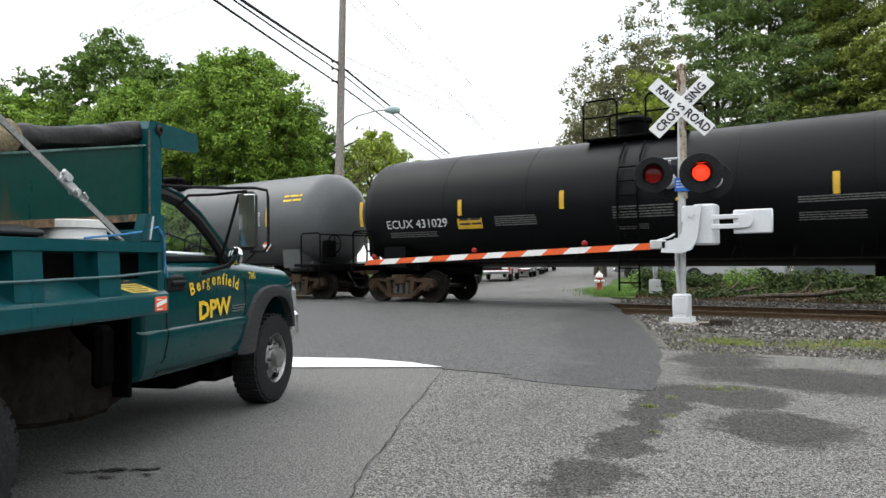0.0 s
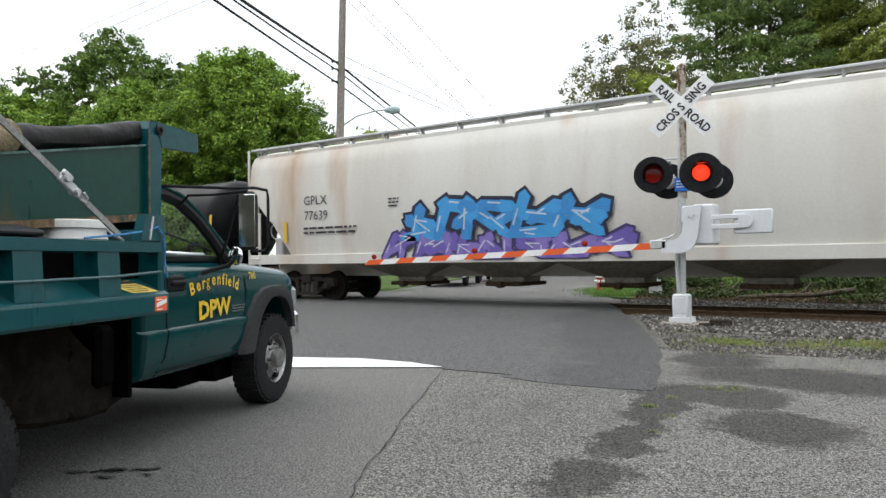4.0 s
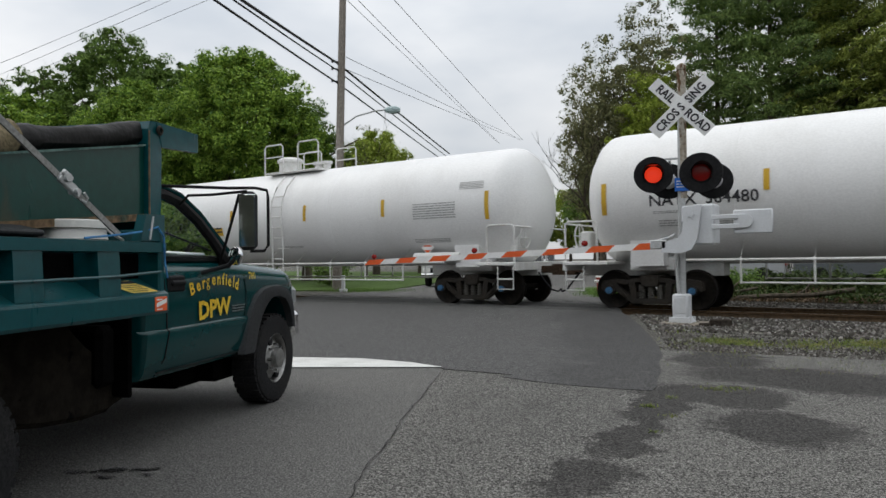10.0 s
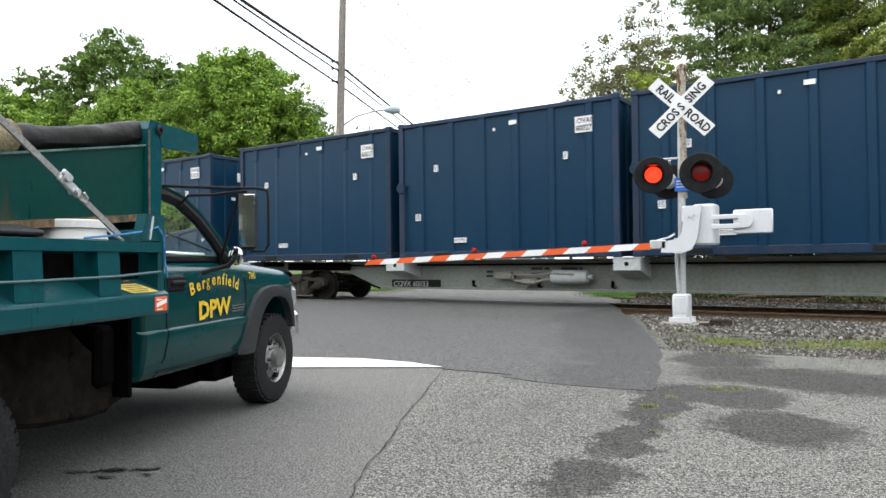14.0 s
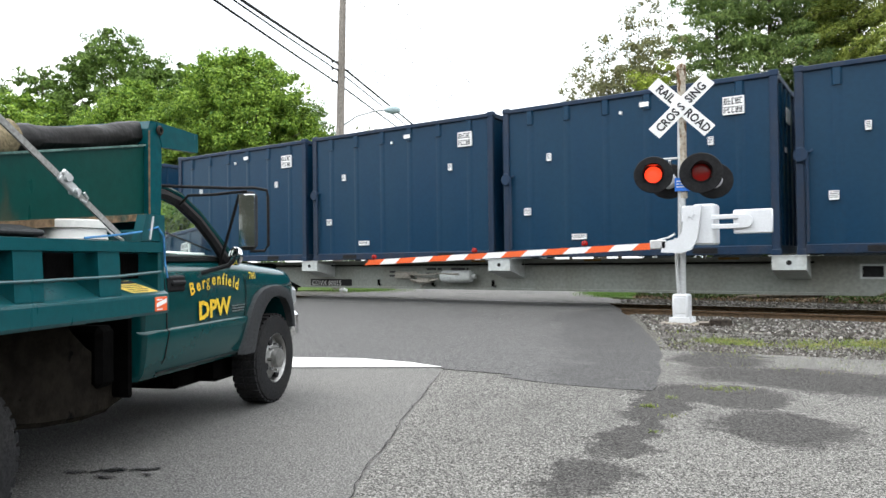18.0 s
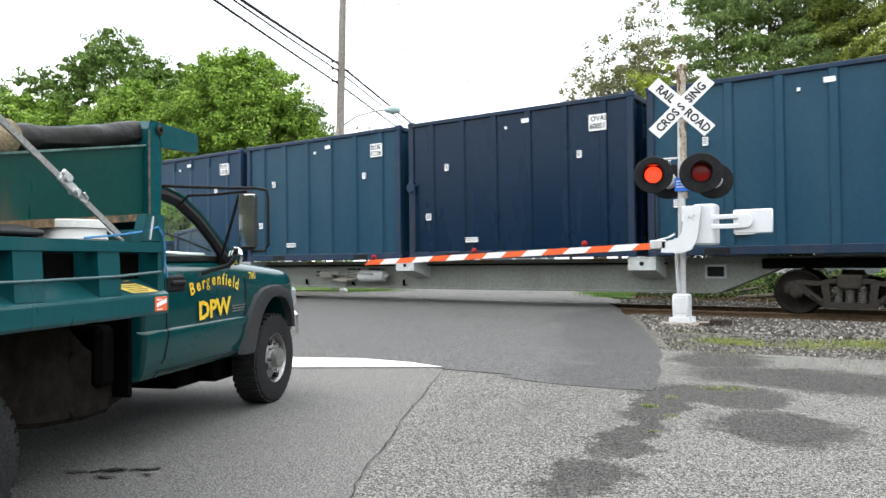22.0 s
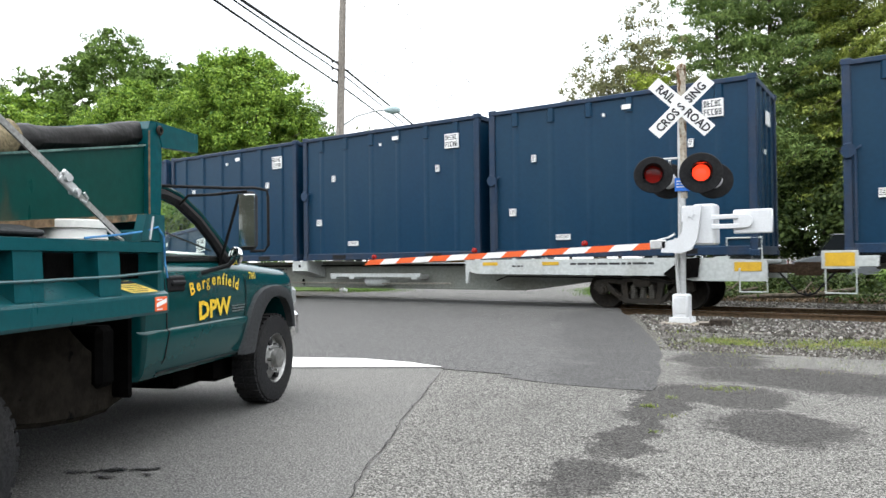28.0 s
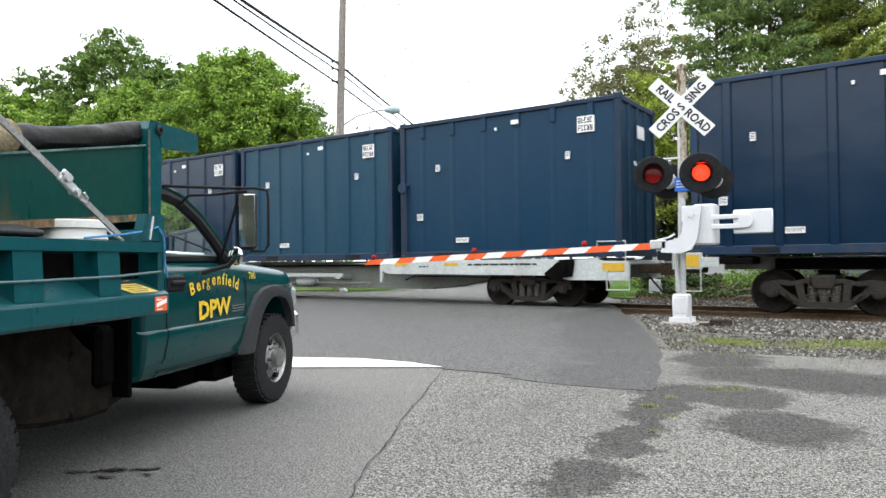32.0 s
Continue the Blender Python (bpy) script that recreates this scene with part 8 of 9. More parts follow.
edge.tube([(0.002, 3.838 - A0, 1.43), (0.002, 3.838 - A0, 2.02)], 0.006, 5)
edge.prism(yz([(0.5, 1.146), (3.83, 1.465), (3.83, 1.505), (0.5, 1.19)]), -0.03, -0.005, "x")
part("hopper_lip", edge, surf("rusted_edge", (0.15, 0.10, 0.055), 0.85, 0, 0.4, 30, (0.012, 0.05, 0.042), 9, 1.0), truck, "rusty lower edge")
rimt = Mold()
rimt.prism(yz([(0.5, 1.277), (3.83, 1.922), (3.83, 1.934), (0.5, 1.289)]), -0.035, -0.014, "x")
part("hopper_rim", rimt, surf("scuffed_pale_green_edge", (0.10, 0.17, 0.15), 0.5, 0, 0.3, 30, (0.006, 0.05, 0.042), 6, 1.0), truck, "scuffed pale upper edge")
tr = Mold()
rng = random.Random(2)
rings = []
for i in range(60):
    a = 0.5 + 3.36 * i / 59
    f = i / 59
    zc = 1.34 + (2.015 - 1.34) * f - 0.006 * f - 0.012 * math.sin(3.14 * min(1, max(0, (f - 0.68) / 0.32)))
    k = 0.88 + 0.05 * math.sin(i * 0.9) + 0.05 * math.sin(i * 0.37 + 1) + rng.uniform(-0.05, 0.05) - 0.1 * math.sin(3.14 * min(1, max(0, (f - 0.7) / 0.3)))
    rings.append([(-0.11 + 0.085 * k * math.cos(t) * (1.05 if math.sin(t) < 0 else 0.95), a - A0, zc + 0.085 * (k * math.sin(t) + 0.07 * math.sin(3 * t + i * 0.5))) for t in (2 * math.pi * j / 16 for j in range(16))])
tr.ring(rings, True, 0, True)
part("rolled_tarp", tr, m_tarp, truck, "rolled black tarp")
cv = Mold()
rings = []
for i in range(16):
    a = 1.95 + 0.91 * i / 15
    zc = 1.34 + (2.015 - 1.34) * (a - 0.5) / 3.36
    rings.append([(-0.10 + (0.09 + 0.014 * math.sin(i * 1.7 + 2 * t)) * math.cos(t), a - A0, zc - 0.012 + (0.09 + 0.016 * math.sin(i * 1.1 + 3 * t)) * math.sin(t)) for t in (2 * math.pi * j / 18 for j in range(18))])
cv.ring(rings, True, 0, True)
part("canvas_sleeve", cv, surf("olive_tan_canvas", (0.16, 0.13, 0.075), 0.9, 0, 0.3, 60, (0.07, 0.06, 0.035), 6, 0.7, 1, 0.5, 25), truck, "crumpled olive tan canvas sleeve")
ring = Mold()
ring.rev([(0.014, -0.008), (0.024, -0.01), (0.032, 0), (0.024, 0.01), (0.014, 0.008)], (0.012, 3.935 - A0, 2.035), (1, 0, 0), 14)
part("shackle", ring, m_bogie, truck)
m_strap = surf("grey_webbing", (0.25, 0.25, 0.24), 0.8, 0, 0.2, 60, (0.12, 0.12, 0.11), 5, 0.5)
sp = Mold()
sp.prism(yz([(2.1, 1.975), (2.125, 1.995), (3.165, 1.36), (3.14, 1.34)]), 0.29, 0.3, "x")
part("tie_strap", sp, m_strap, truck, "grey webbing strap")
rt = Mold()
rt.at = pose(0.3, 2.80 - A0, 1.565, -31.5, 0, 0)
rt.box(-0.012, 0.012, -0.075, 0.075, -0.022, 0.022, 0.006)
rt.box(0.005, 0.024, -0.08, -0.01, 0.008, 0.035, 0.006)
rt.cyl((-0.02, -0.045, 0.01), (0.03, -0.045, 0.01), 0.02, 12)
rt.cyl((-0.02, 0.04, -0.008), (0.03, 0.04, -0.008), 0.014, 10)
rt.tube([(0.012, 0.085, -0.02), (0.012, 0.12, -0.012), (0.012, 0.12, 0.012), (0.012, 0.085, 0.02)], 0.006)
part("ratchet", rt, m_galv, truck, "steel ratchet buckle")
bu = thing("bucket", "white plastic bucket with ribbed rim on the truck bed", "bucket", pose(at2.x, at2.y, 0, 0, 0, HEAD) @ pose(-0.05, BUCKET - A0, 0.97))
bk = Mold()
bk.rev([(r * 0.88, z * 0.965) for r, z in ((0.165, 0.0), (0.182, 0.30), (0.198, 0.305), (0.19, 0.335), (0.186, 0.37), (0.2, 0.376), (0.192, 0.41), (0.192, 0.43), (0.207, 0.436), (0.207, 0.475), (0.196, 0.48), (0.185, 0.46), (0.16, 0.05), (0.001, 0.05))], (0, 0, 0), (0, 0, 1), 32)
part("tub", bk, m_bucket, bu)
hndl = Mold()
hndl.tube([(0.15, 0.06, 0.42), (0.17, 0.14, 0.38), (0.16, 0.2, 0.36), (0.1, 0.21, 0.39)], 0.007)
part("handle", hndl, m_bucket, bu)
clut = thing("tool_box", "open dark plastic tool box on the truck bed", "tool box", pose(at2.x, at2.y, 0, 0, 0, HEAD) @ pose(0.07, 2.70 - A0, 0.97))
tb = Mold()
tb.box(-0.12, 0.05, -0.2, 0.2, 0.0, 0.365, 0.02)
part("case", tb, m_plastic, clut)
lid = Mold()
lid.at = pose(0.0, 0.05, 0.375, 0, 12, 0)
lid.box(-0.1, 0.06, -0.22, 0.1, 0.0, 0.03, 0.01)
part("lid", lid, m_plastic, clut)
# ---- trees, pole, wires, distance ----
def leaf_material(name, dark, light):
    mt = bpy.data.materials.new(name)
    mt.use_nodes = True
    n, l = mt.node_tree.nodes, mt.node_tree.links
    b = n["Principled BSDF"]
    geo, ramp = n.new("ShaderNodeNewGeometry"), n.new("ShaderNodeValToRGB")
    ramp.color_ramp.elements[0].color, ramp.color_ramp.elements[1].color = (*dark, 1), (*light, 1)
    l.new(geo.outputs["Random Per Island"], ramp.inputs["Fac"])
    tr, ad = n.new("ShaderNodeBsdfTranslucent"), n.new("ShaderNodeMixShader")
    l.new(ramp.outputs["Color"], b.inputs["Base Color"])
    l.new(ramp.outputs["Color"], tr.inputs["Color"])
    b.inputs["Roughness"].default_value, b.inputs["Specular IOR Level"].default_value = 0.6, 0.15
    ad.inputs["Fac"].default_value = 0.22
    l.new(b.outputs["BSDF"], ad.inputs[1])
    l.new(tr.outputs["BSDF"], ad.inputs[2])
    l.new(ad.outputs["Shader"], n["Material Output"].inputs["Surface"])
    return mt


m_leaf_maple = leaf_material("maple_leaves", (0.04, 0.11, 0.014), (0.32, 0.46, 0.07))
m_leaf_dark = leaf_material("dark_leaves", (0.05, 0.10, 0.022), (0.2, 0.3, 0.065))
m_leaf_spring = leaf_material("young_yellow_leaves", (0.15, 0.22, 0.025), (0.40, 0.47, 0.08))
m_leaf_sparse = leaf_material("sparse_spring_leaves", (0.13, 0.145, 0.07), (0.28, 0.275, 0.13))
m_needle = leaf_material("dark_needles", (0.055, 0.105, 0.03), (0.25, 0.34, 0.10))
m_needle_light = leaf_material("pale_needles", (0.07, 0.11, 0.02), (0.34, 0.39, 0.085))
m_brush = leaf_material("brush_leaves", (0.018, 0.036, 0.01), (0.07, 0.10, 0.025))


def leaf_cloud(name, centres, radii, per, size, material, parent, seed, flat=1.0, aspect=1.5, label=""):
    """Many small leaves on the shells of clumps, as one mesh."""
    rng = np.random.default_rng(seed)
    N = len(centres) * per
    c = np.repeat(np.asarray(centres, float), per, 0)
    r = np.repeat(np.asarray(radii, float), per)
    d = rng.normal(size=(N, 3))
    d /= np.linalg.norm(d, axis=1)[:, None]
    pos = c + d * (r * rng.uniform(0.55, 1.08, N))[:, None] * (1, 1, flat)
    nrm = d * 0.7 + rng.normal(size=(N, 3)) * 0.5 + (0, 0, 0.6)
    nrm /= np.linalg.norm(nrm, axis=1)[:, None]
    u = np.cross(nrm, rng.normal(size=(N, 3)))
    u /= np.linalg.norm(u, axis=1)[:, None]
    w = np.cross(nrm, u)
    s = size * rng.uniform(0.6, 1.25, N)[:, None]
    V = np.stack([pos - u * s * aspect * 0.5, pos + w * s * 0.42 - u * s * 0.05, pos + u * s * aspect * 0.5 - nrm * s * 0.18, pos - w * s * 0.42 - u * s * 0.05], 1).reshape(-1, 3)
    me = bpy.data.meshes.new(name)
    me.vertices.add(4 * N)
    me.vertices.foreach_set("co", V.ravel())
    me.loops.add(4 * N)
    me.loops.foreach_set("vertex_index", np.arange(4 * N))
    me.polygons.add(N)
    me.polygons.foreach_set("loop_start", np.arange(0, 4 * N, 4))
    me.polygons.foreach_set("loop_total", np.full(N, 4))
    me.update(calc_edges=True)
    me.validate()
    me.materials.append(material)
    return part(name, me, material, parent, label)


def limbs(mold, rng, p, d, length, r, depth):
    """A forking limb."""
    p, d = Vector(p), Vector(d).normalized()
    e = p + d * length
    m1 = p + d * length * 0.5 + Vector((rng.uniform(-1, 1), rng.uniform(-1, 1), rng.uniform(0, 0.6))) * length * 0.06
    mold.cyl(p, m1, r, 7, r * 0.8)
    mold.cyl(m1, e, r * 0.8, 7, r * 0.55)
    ends = [e]
    if depth:
        for k in range(rng.choice((2, 3))):
            nd = (d + Vector((rng.uniform(-1, 1), rng.uniform(-1, 1), rng.uniform(-0.1, 0.6))) * 0.75).normalized()
            ends += limbs(mold, rng, e, nd, length * rng.uniform(0.6, 0.85), r * 0.55, depth - 1)
    return ends


def broad_tree(x, y, height, radius, leaves, label, seed, clumps=90, per=260, size=0.2, low=0.22, clump_r=(0.7, 1.5), trunk_r=0.28, depth=2, fill=0.62, limb=0.22):
    rng = random.Random(seed)
    t = thing("tree", label, "tree", pose(x, y, rise(y) - 0.05))
    tk = Mold()
    h0 = height * low
    tk.cyl((0, 0, -0.1), (0.05, 0.03, h0 * 0.5), trunk_r * 1.25, 12, trunk_r)
    tk.cyl((0.05, 0.03, h0 * 0.5), (0.0, 0.0, h0 * 1.2), trunk_r, 12, trunk_r * 0.8)
    for i in range(6):
        a = i * 1.05 + rng.uniform(-0.3, 0.3)
        limbs(tk, rng, (0, 0, h0 * rng.uniform(0.9, 1.2)), (math.cos(a) * 0.6, math.sin(a) * 0.6, 1), height * limb, trunk_r * 0.5, depth)
    limbs(tk, rng, (0, 0, h0 * 1.2), (0.05, 0, 1), height * limb * 1.15, trunk_r * 0.7, depth)
    part("trunk", tk, m_bark, t)
    cz, hz = (height + h0) / 2, (height - h0) / 2
    cs, rs = [], []
    for i in range(clumps):
        d = Vector((rng.gauss(0, 1), rng.gauss(0, 1), rng.gauss(0, 1))).normalized()
        k = rng.uniform(fill, 1.0)
        taper = 1 - 0.25 * max(0, d.z)
        c = Vector((d.x * radius * k * taper, d.y * radius * k * taper, cz + d.z * hz * k))
        c += Vector([v * 0.5 for v in noise.noise_vector(c * 0.4 + Vector((seed, 0, 0)))]) * radius * 0.25
        r = rng.uniform(*clump_r)
        c.z = min(c.z, height - r * 0.6)
        cs.append(tuple(c))
        rs.append(r)
    leaf_cloud("crown", cs, rs, per, size, leaves, t, seed, 0.75)
    return t


def conifer(x, y, height, radius, label, seed, leaves=None, low=0.22, gap=1.0, lift=0.22, droop=0.42, tuft=0.38, per=32):
    """A needle tree: boughs in open tiers, each with side twigs that carry tufts of needles."""
    rng = random.Random(seed)
    t = thing("conifer_tree", label, "tree", pose(x, y, rise(y) - 0.05))
    tk = Mold()
    tk.cyl((0, 0, -0.1), (0.1, 0, height), 0.24, 10, 0.03)
    cs, rs = [], []
    z = height * low
    while z < height * 0.985:
        k = (z / height - low) / (1 - low)
        L = radius * (1 - k) ** 0.7 + 0.4
        turn = rng.uniform(0, 6.28)
        count = 6 if k < 0.75 else 4
        for j in range(count):
            a = turn + 6.28 * j / count + rng.uniform(-0.35, 0.35)
            ll = L * rng.uniform(0.55, 1.12)
            p = Vector((0.1 * k, 0, z + rng.uniform(-0.3, 0.3) * gap))
            ca, sa = math.cos(a), math.sin(a)
            pts = [p + Vector((ca * ll * f, sa * ll * f, ll * (lift * f - droop * f * f))) for f in (0, 0.2, 0.4, 0.6, 0.8, 1.0)]
            tk.tube(pts, 0.03 * (1 - 0.5 * k), 5)
            for s in range(1, 6):
                reach = ll * 0.36 * (1.15 - s / 6)
                for side in (-1, 1):
                    n = max(1, int(reach / 0.42))
                    for q in range(n):
                        f = (q + rng.uniform(0.5, 1.1)) / n * reach
                        c = pts[s] + Vector((ca * 0.5 - side * sa, sa * 0.5 + side * ca, 0.0)) * f
                        if rng.random() < 0.75:
                            cs.append((c.x, c.y, c.z + rng.uniform(-0.05, 0.1) - 0.12 * f))
                            rs.append(tuft * rng.uniform(0.65, 1.25))
                cs.append(tuple(pts[s] + Vector((0, 0, 0.06))))
                rs.append(tuft * rng.uniform(0.7, 1.2))
        z += gap * rng.uniform(0.75, 1.2) * (1 - 0.35 * k)
    part("trunk", tk, m_bark, t)
    leaf_cloud("crown", cs, rs, per, 0.085, leaves or m_needle, t, seed, 0.55, 4.0)
    return t


M = dict(clump_r=(0.22, 0.66), size=0.115)
broad_tree(-30.2, 25.3, 12.9, 4.85, m_leaf_maple, "full green maple tree behind the track", 1, 1300, 160, fill=0.45, **M)
broad_tree(-36.6, 23.4, 11.6, 4.0, m_leaf_maple, "green leafy tree behind the track", 2, 700, 150, **M)
broad_tree(-29.6, 29.6, 11.0, 2.6, m_leaf_dark, "dark green leafy tree behind the track", 3, 300, 110, **M)
broad_tree(-42.6, 25.5, 16.2, 5.0, m_leaf_dark, "tall dark green leafy tree", 4, 760, 110, clump_r=(0.18, 0.6), size=0.135)
broad_tree(-38.8, 27.0, 14.0, 4.8, m_leaf_dark, "tall dark green leafy tree", 5, 640, 110, clump_r=(0.18, 0.6), size=0.135)
broad_tree(-43.5, 21.4, 11.4, 4.4, m_leaf_maple, "full green leafy tree", 6, 650, 110, clump_r=(0.28, 0.75), size=0.15)
broad_tree(-46.0, 22.6, 14.2, 3.2, m_leaf_dark, "thin leafy tree with open twigs", 52, 110, 70, clump_r=(0.2, 0.5), size=0.15, low=0.3, trunk_r=0.12, depth=3, fill=0.75, limb=0.2)
broad_tree(-52.0, 21.5, 14.6, 3.0, m_leaf_dark, "thin leafy tree with open twigs", 53, 110, 70, clump_r=(0.2, 0.5), size=0.15, low=0.3, trunk_r=0.12, depth=3, fill=0.75, limb=0.2)
broad_tree(-37.0, 45.0, 12.0, 3.6, m_leaf_spring, "yellow-green young tree by the street", 7, 380, 110, clump_r=(0.3, 0.8), size=0.17)
broad_tree(-36.0, 50.0, 10.0, 3.0, m_leaf_spring, "yellow-green young tree by the street", 18, 260, 110, clump_r=(0.3, 0.8), size=0.17)
broad_tree(-32.3, 38.2, 12.0, 1.6, m_leaf_sparse, "nearly bare young tree by the street", 17, 14, 30, size=0.1, low=0.3, clump_r=(0.15, 0.3), trunk_r=0.07, depth=3, fill=0.5, limb=0.2)
broad_tree(-44.5, 62.0, 11.0, 3.6, m_leaf_spring, "yellow-green young tree by the street", 8, 100, 120, clump_r=(0.4, 1.0), size=0.2)
broad_tree(-47.0, 74.0, 9.0, 3.6, m_leaf_sparse, "thin leafy tree far down the street", 19, 80, 80, clump_r=(0.4, 1.0), size=0.2)
S = dict(size=0.115, low=0.2, clump_r=(0.2, 0.6), trunk_r=0.2, depth=4, fill=0.3, limb=0.15)
broad_tree(-15.6, 40.4, 14.6, 2.9, m_leaf_sparse, "thinly leaved spring tree with bare twigs", 9, 420, 48, **S)
broad_tree(-13.2, 42.0, 17.2, 3.2, m_leaf_sparse, "thinly leaved spring tree with bare twigs", 11, 520, 56, **S)
broad_tree(-12.2, 39.5, 12.6, 2.4, m_leaf_spring, "small yellow-green spring tree", 12, 260, 90, **S)
broad_tree(-17.4, 44.0, 12.0, 2.4, m_leaf_sparse, "thinly leaved spring tree with bare twigs", 10, 280, 48, **S)
for i, (x, y, h, r, lf, lift, droop, gap) in enumerate(((-10.2, 46.4, 22, 4.8, m_needle, 0.6, 0.3, 1.15), (-6.6, 43.0, 21, 5.0, m_needle, 0.55, 0.3, 1.15), (-2.4, 44.6, 24, 5.0, m_needle_light, 0.25, 0.45, 0.95), (0.6, 40.4, 23, 4.6, m_needle_light, 0.2, 0.5, 0.9),
                                                       (4.4, 40.5, 22, 5.0, m_needle_light, 0.2, 0.45, 0.9), (-5.0, 53, 25, 4.6, m_needle, 0.4, 0.4, 1.0), (1.6, 50, 24, 4.6, m_needle, 0.3, 0.4, 1.0))):
    conifer(x, y, h, r, "tall needle tree beyond the track", 20 + i, lf, lift=lift, droop=droop, gap=gap)
for i, (x, y) in enumerate(((-24, 88), (-14, 84), (-5, 78), (6, 74), (16, 66), (22, 52))):
    broad_tree(x, y, 13 + 2 * (i % 3), 5.5, m_leaf_dark, "dark leafy tree in the distance", 40 + i, 90, 110, clump_r=(0.9, 1.8), size=0.34)

broad_tree(-55.0, 20.5, 14.0, 4.0, m_leaf_maple, "full green leafy tree", 50, 150, 150, clump_r=(0.5, 1.1), size=0.2)
for i, (x, y, h) in enumerate(((-9.5, 41.5, 6.5), (-6.8, 40.0, 5.5), (-4.2, 41.5, 7.0), (-1.6, 39.0, 6.0), (1.2, 41.0, 7.0), (4.2, 38.5, 6.5), (7.4, 40.0, 7.0), (-12.2, 43.5, 6.0))):
    broad_tree(x, y, h, 2.4, m_brush, "dark leafy undergrowth tree below the needle trees", 80 + i, 110, 70, clump_r=(0.4, 0.9), size=0.18, low=0.06, trunk_r=0.09, limb=0.16)
# utility pole with street lamp
pole = thing("utility_pole", "weathered wooden utility pole with a street lamp", "utility pole", pose(-18.81, 20.45, 0.05))
pm = Mold()
pm.cyl((0, 0, -0.1), (0.45, 0.05, 12.4), 0.19, 16, 0.13)
part("shaft", pm, m_pole_wood, pole)
br = Mold()
br.tube([(0.25, 0.1, 6.45), (0.7, 0.45, 6.85), (1.3, 0.85, 7.05), (1.75, 1.15, 7.1)], 0.035)
part("lamp_arm", br, m_galv, pole)
lh = Mold()
lh.rev([(0.001, -0.32), (0.09, -0.3), (0.15, -0.1), (0.16, 0.1), (0.09, 0.28), (0.001, 0.3)], (1.9, 1.25, 7.08), (0.83, 0.55, 0), 14)
part("street_lamp", lh, surf("blue_grey_lamp_casing", (0.35, 0.45, 0.45), 0.4), pole, "pale blue-grey street lamp head")
hw = Mold()
for z in (8.2, 8.68, 8.97):
    hw.cyl((0.12, -0.22, z), (0.3, 0.0, z), 0.025, 8)
    hw.cyl((0.1, -0.24, z - 0.05), (0.1, -0.24, z + 0.06), 0.045, 8)
part("insulator", hw, m_black, pole)
# ---- wires ----
def wire(name, pts, r, sag, label, mat=None):
    """A hanging cable through points, sagging between them."""
    m = Mold()
    for a, b in zip(pts, pts[1:]):
        a, b = Vector(a), Vector(b)
        m.tube([a.lerp(b, i / 10) - Vector((0, 0, sag * 4 * (i / 10) * (1 - i / 10))) for i in range(11)], r, 5)
    ob = part(name, m, mat or m_wire)
    return tagged(ob, label, "cable")


P1, P2, P3 = (-18.53, 20.3, 8.94), (-18.53, 20.3, 8.65), (-18.54, 20.3, 8.16)
NEAR = ((-12.0, 8.69, 7.24), (-12.13, 8.6, 7.26), (-12.48, 8.36, 7.29))
FAR = ((-28.519, 43.343, 9.114), (-28.698, 43.227, 8.907), (-28.981, 43.041, 8.659))
for k, (p, r) in enumerate(((P1, 0.045), (P2, 0.026), (P3, 0.034))):
    wire("cable", [NEAR[k], p, FAR[k]], r, 0.02, "black overhead cable strung from the pole")
m_thin = surf("grey_weathered_cable", (0.12, 0.12, 0.12), 0.7)
for a, b in (((-13.417, 10.08, 10.475), (-36.84, 65.38, 13.76)), ((-13.02, 10.35, 10.47), (-36.6, 65.55, 13.58)), ((-12.14, 10.94, 10.46), (-34.58, 66.9, 13.97)), ((-18.5, 20.5, 9.3), (-34.6, 66.9, 13.97)), ((-18.5, 20.5, 8.8), (-34.8, 66.7, 13.98)), ((-44.767, 17.882, 11.982), (-34.216, 24.886, 17.16)), ((-44.78, 17.886, 11.304), (-33.143, 25.608, 17.209)), ((-44.79, 17.89, 10.755), (-31.267, 26.871, 17.182))):
    wire("thin_cable", [a, b], 0.013, 0.05, "thin grey overhead cable", m_thin)
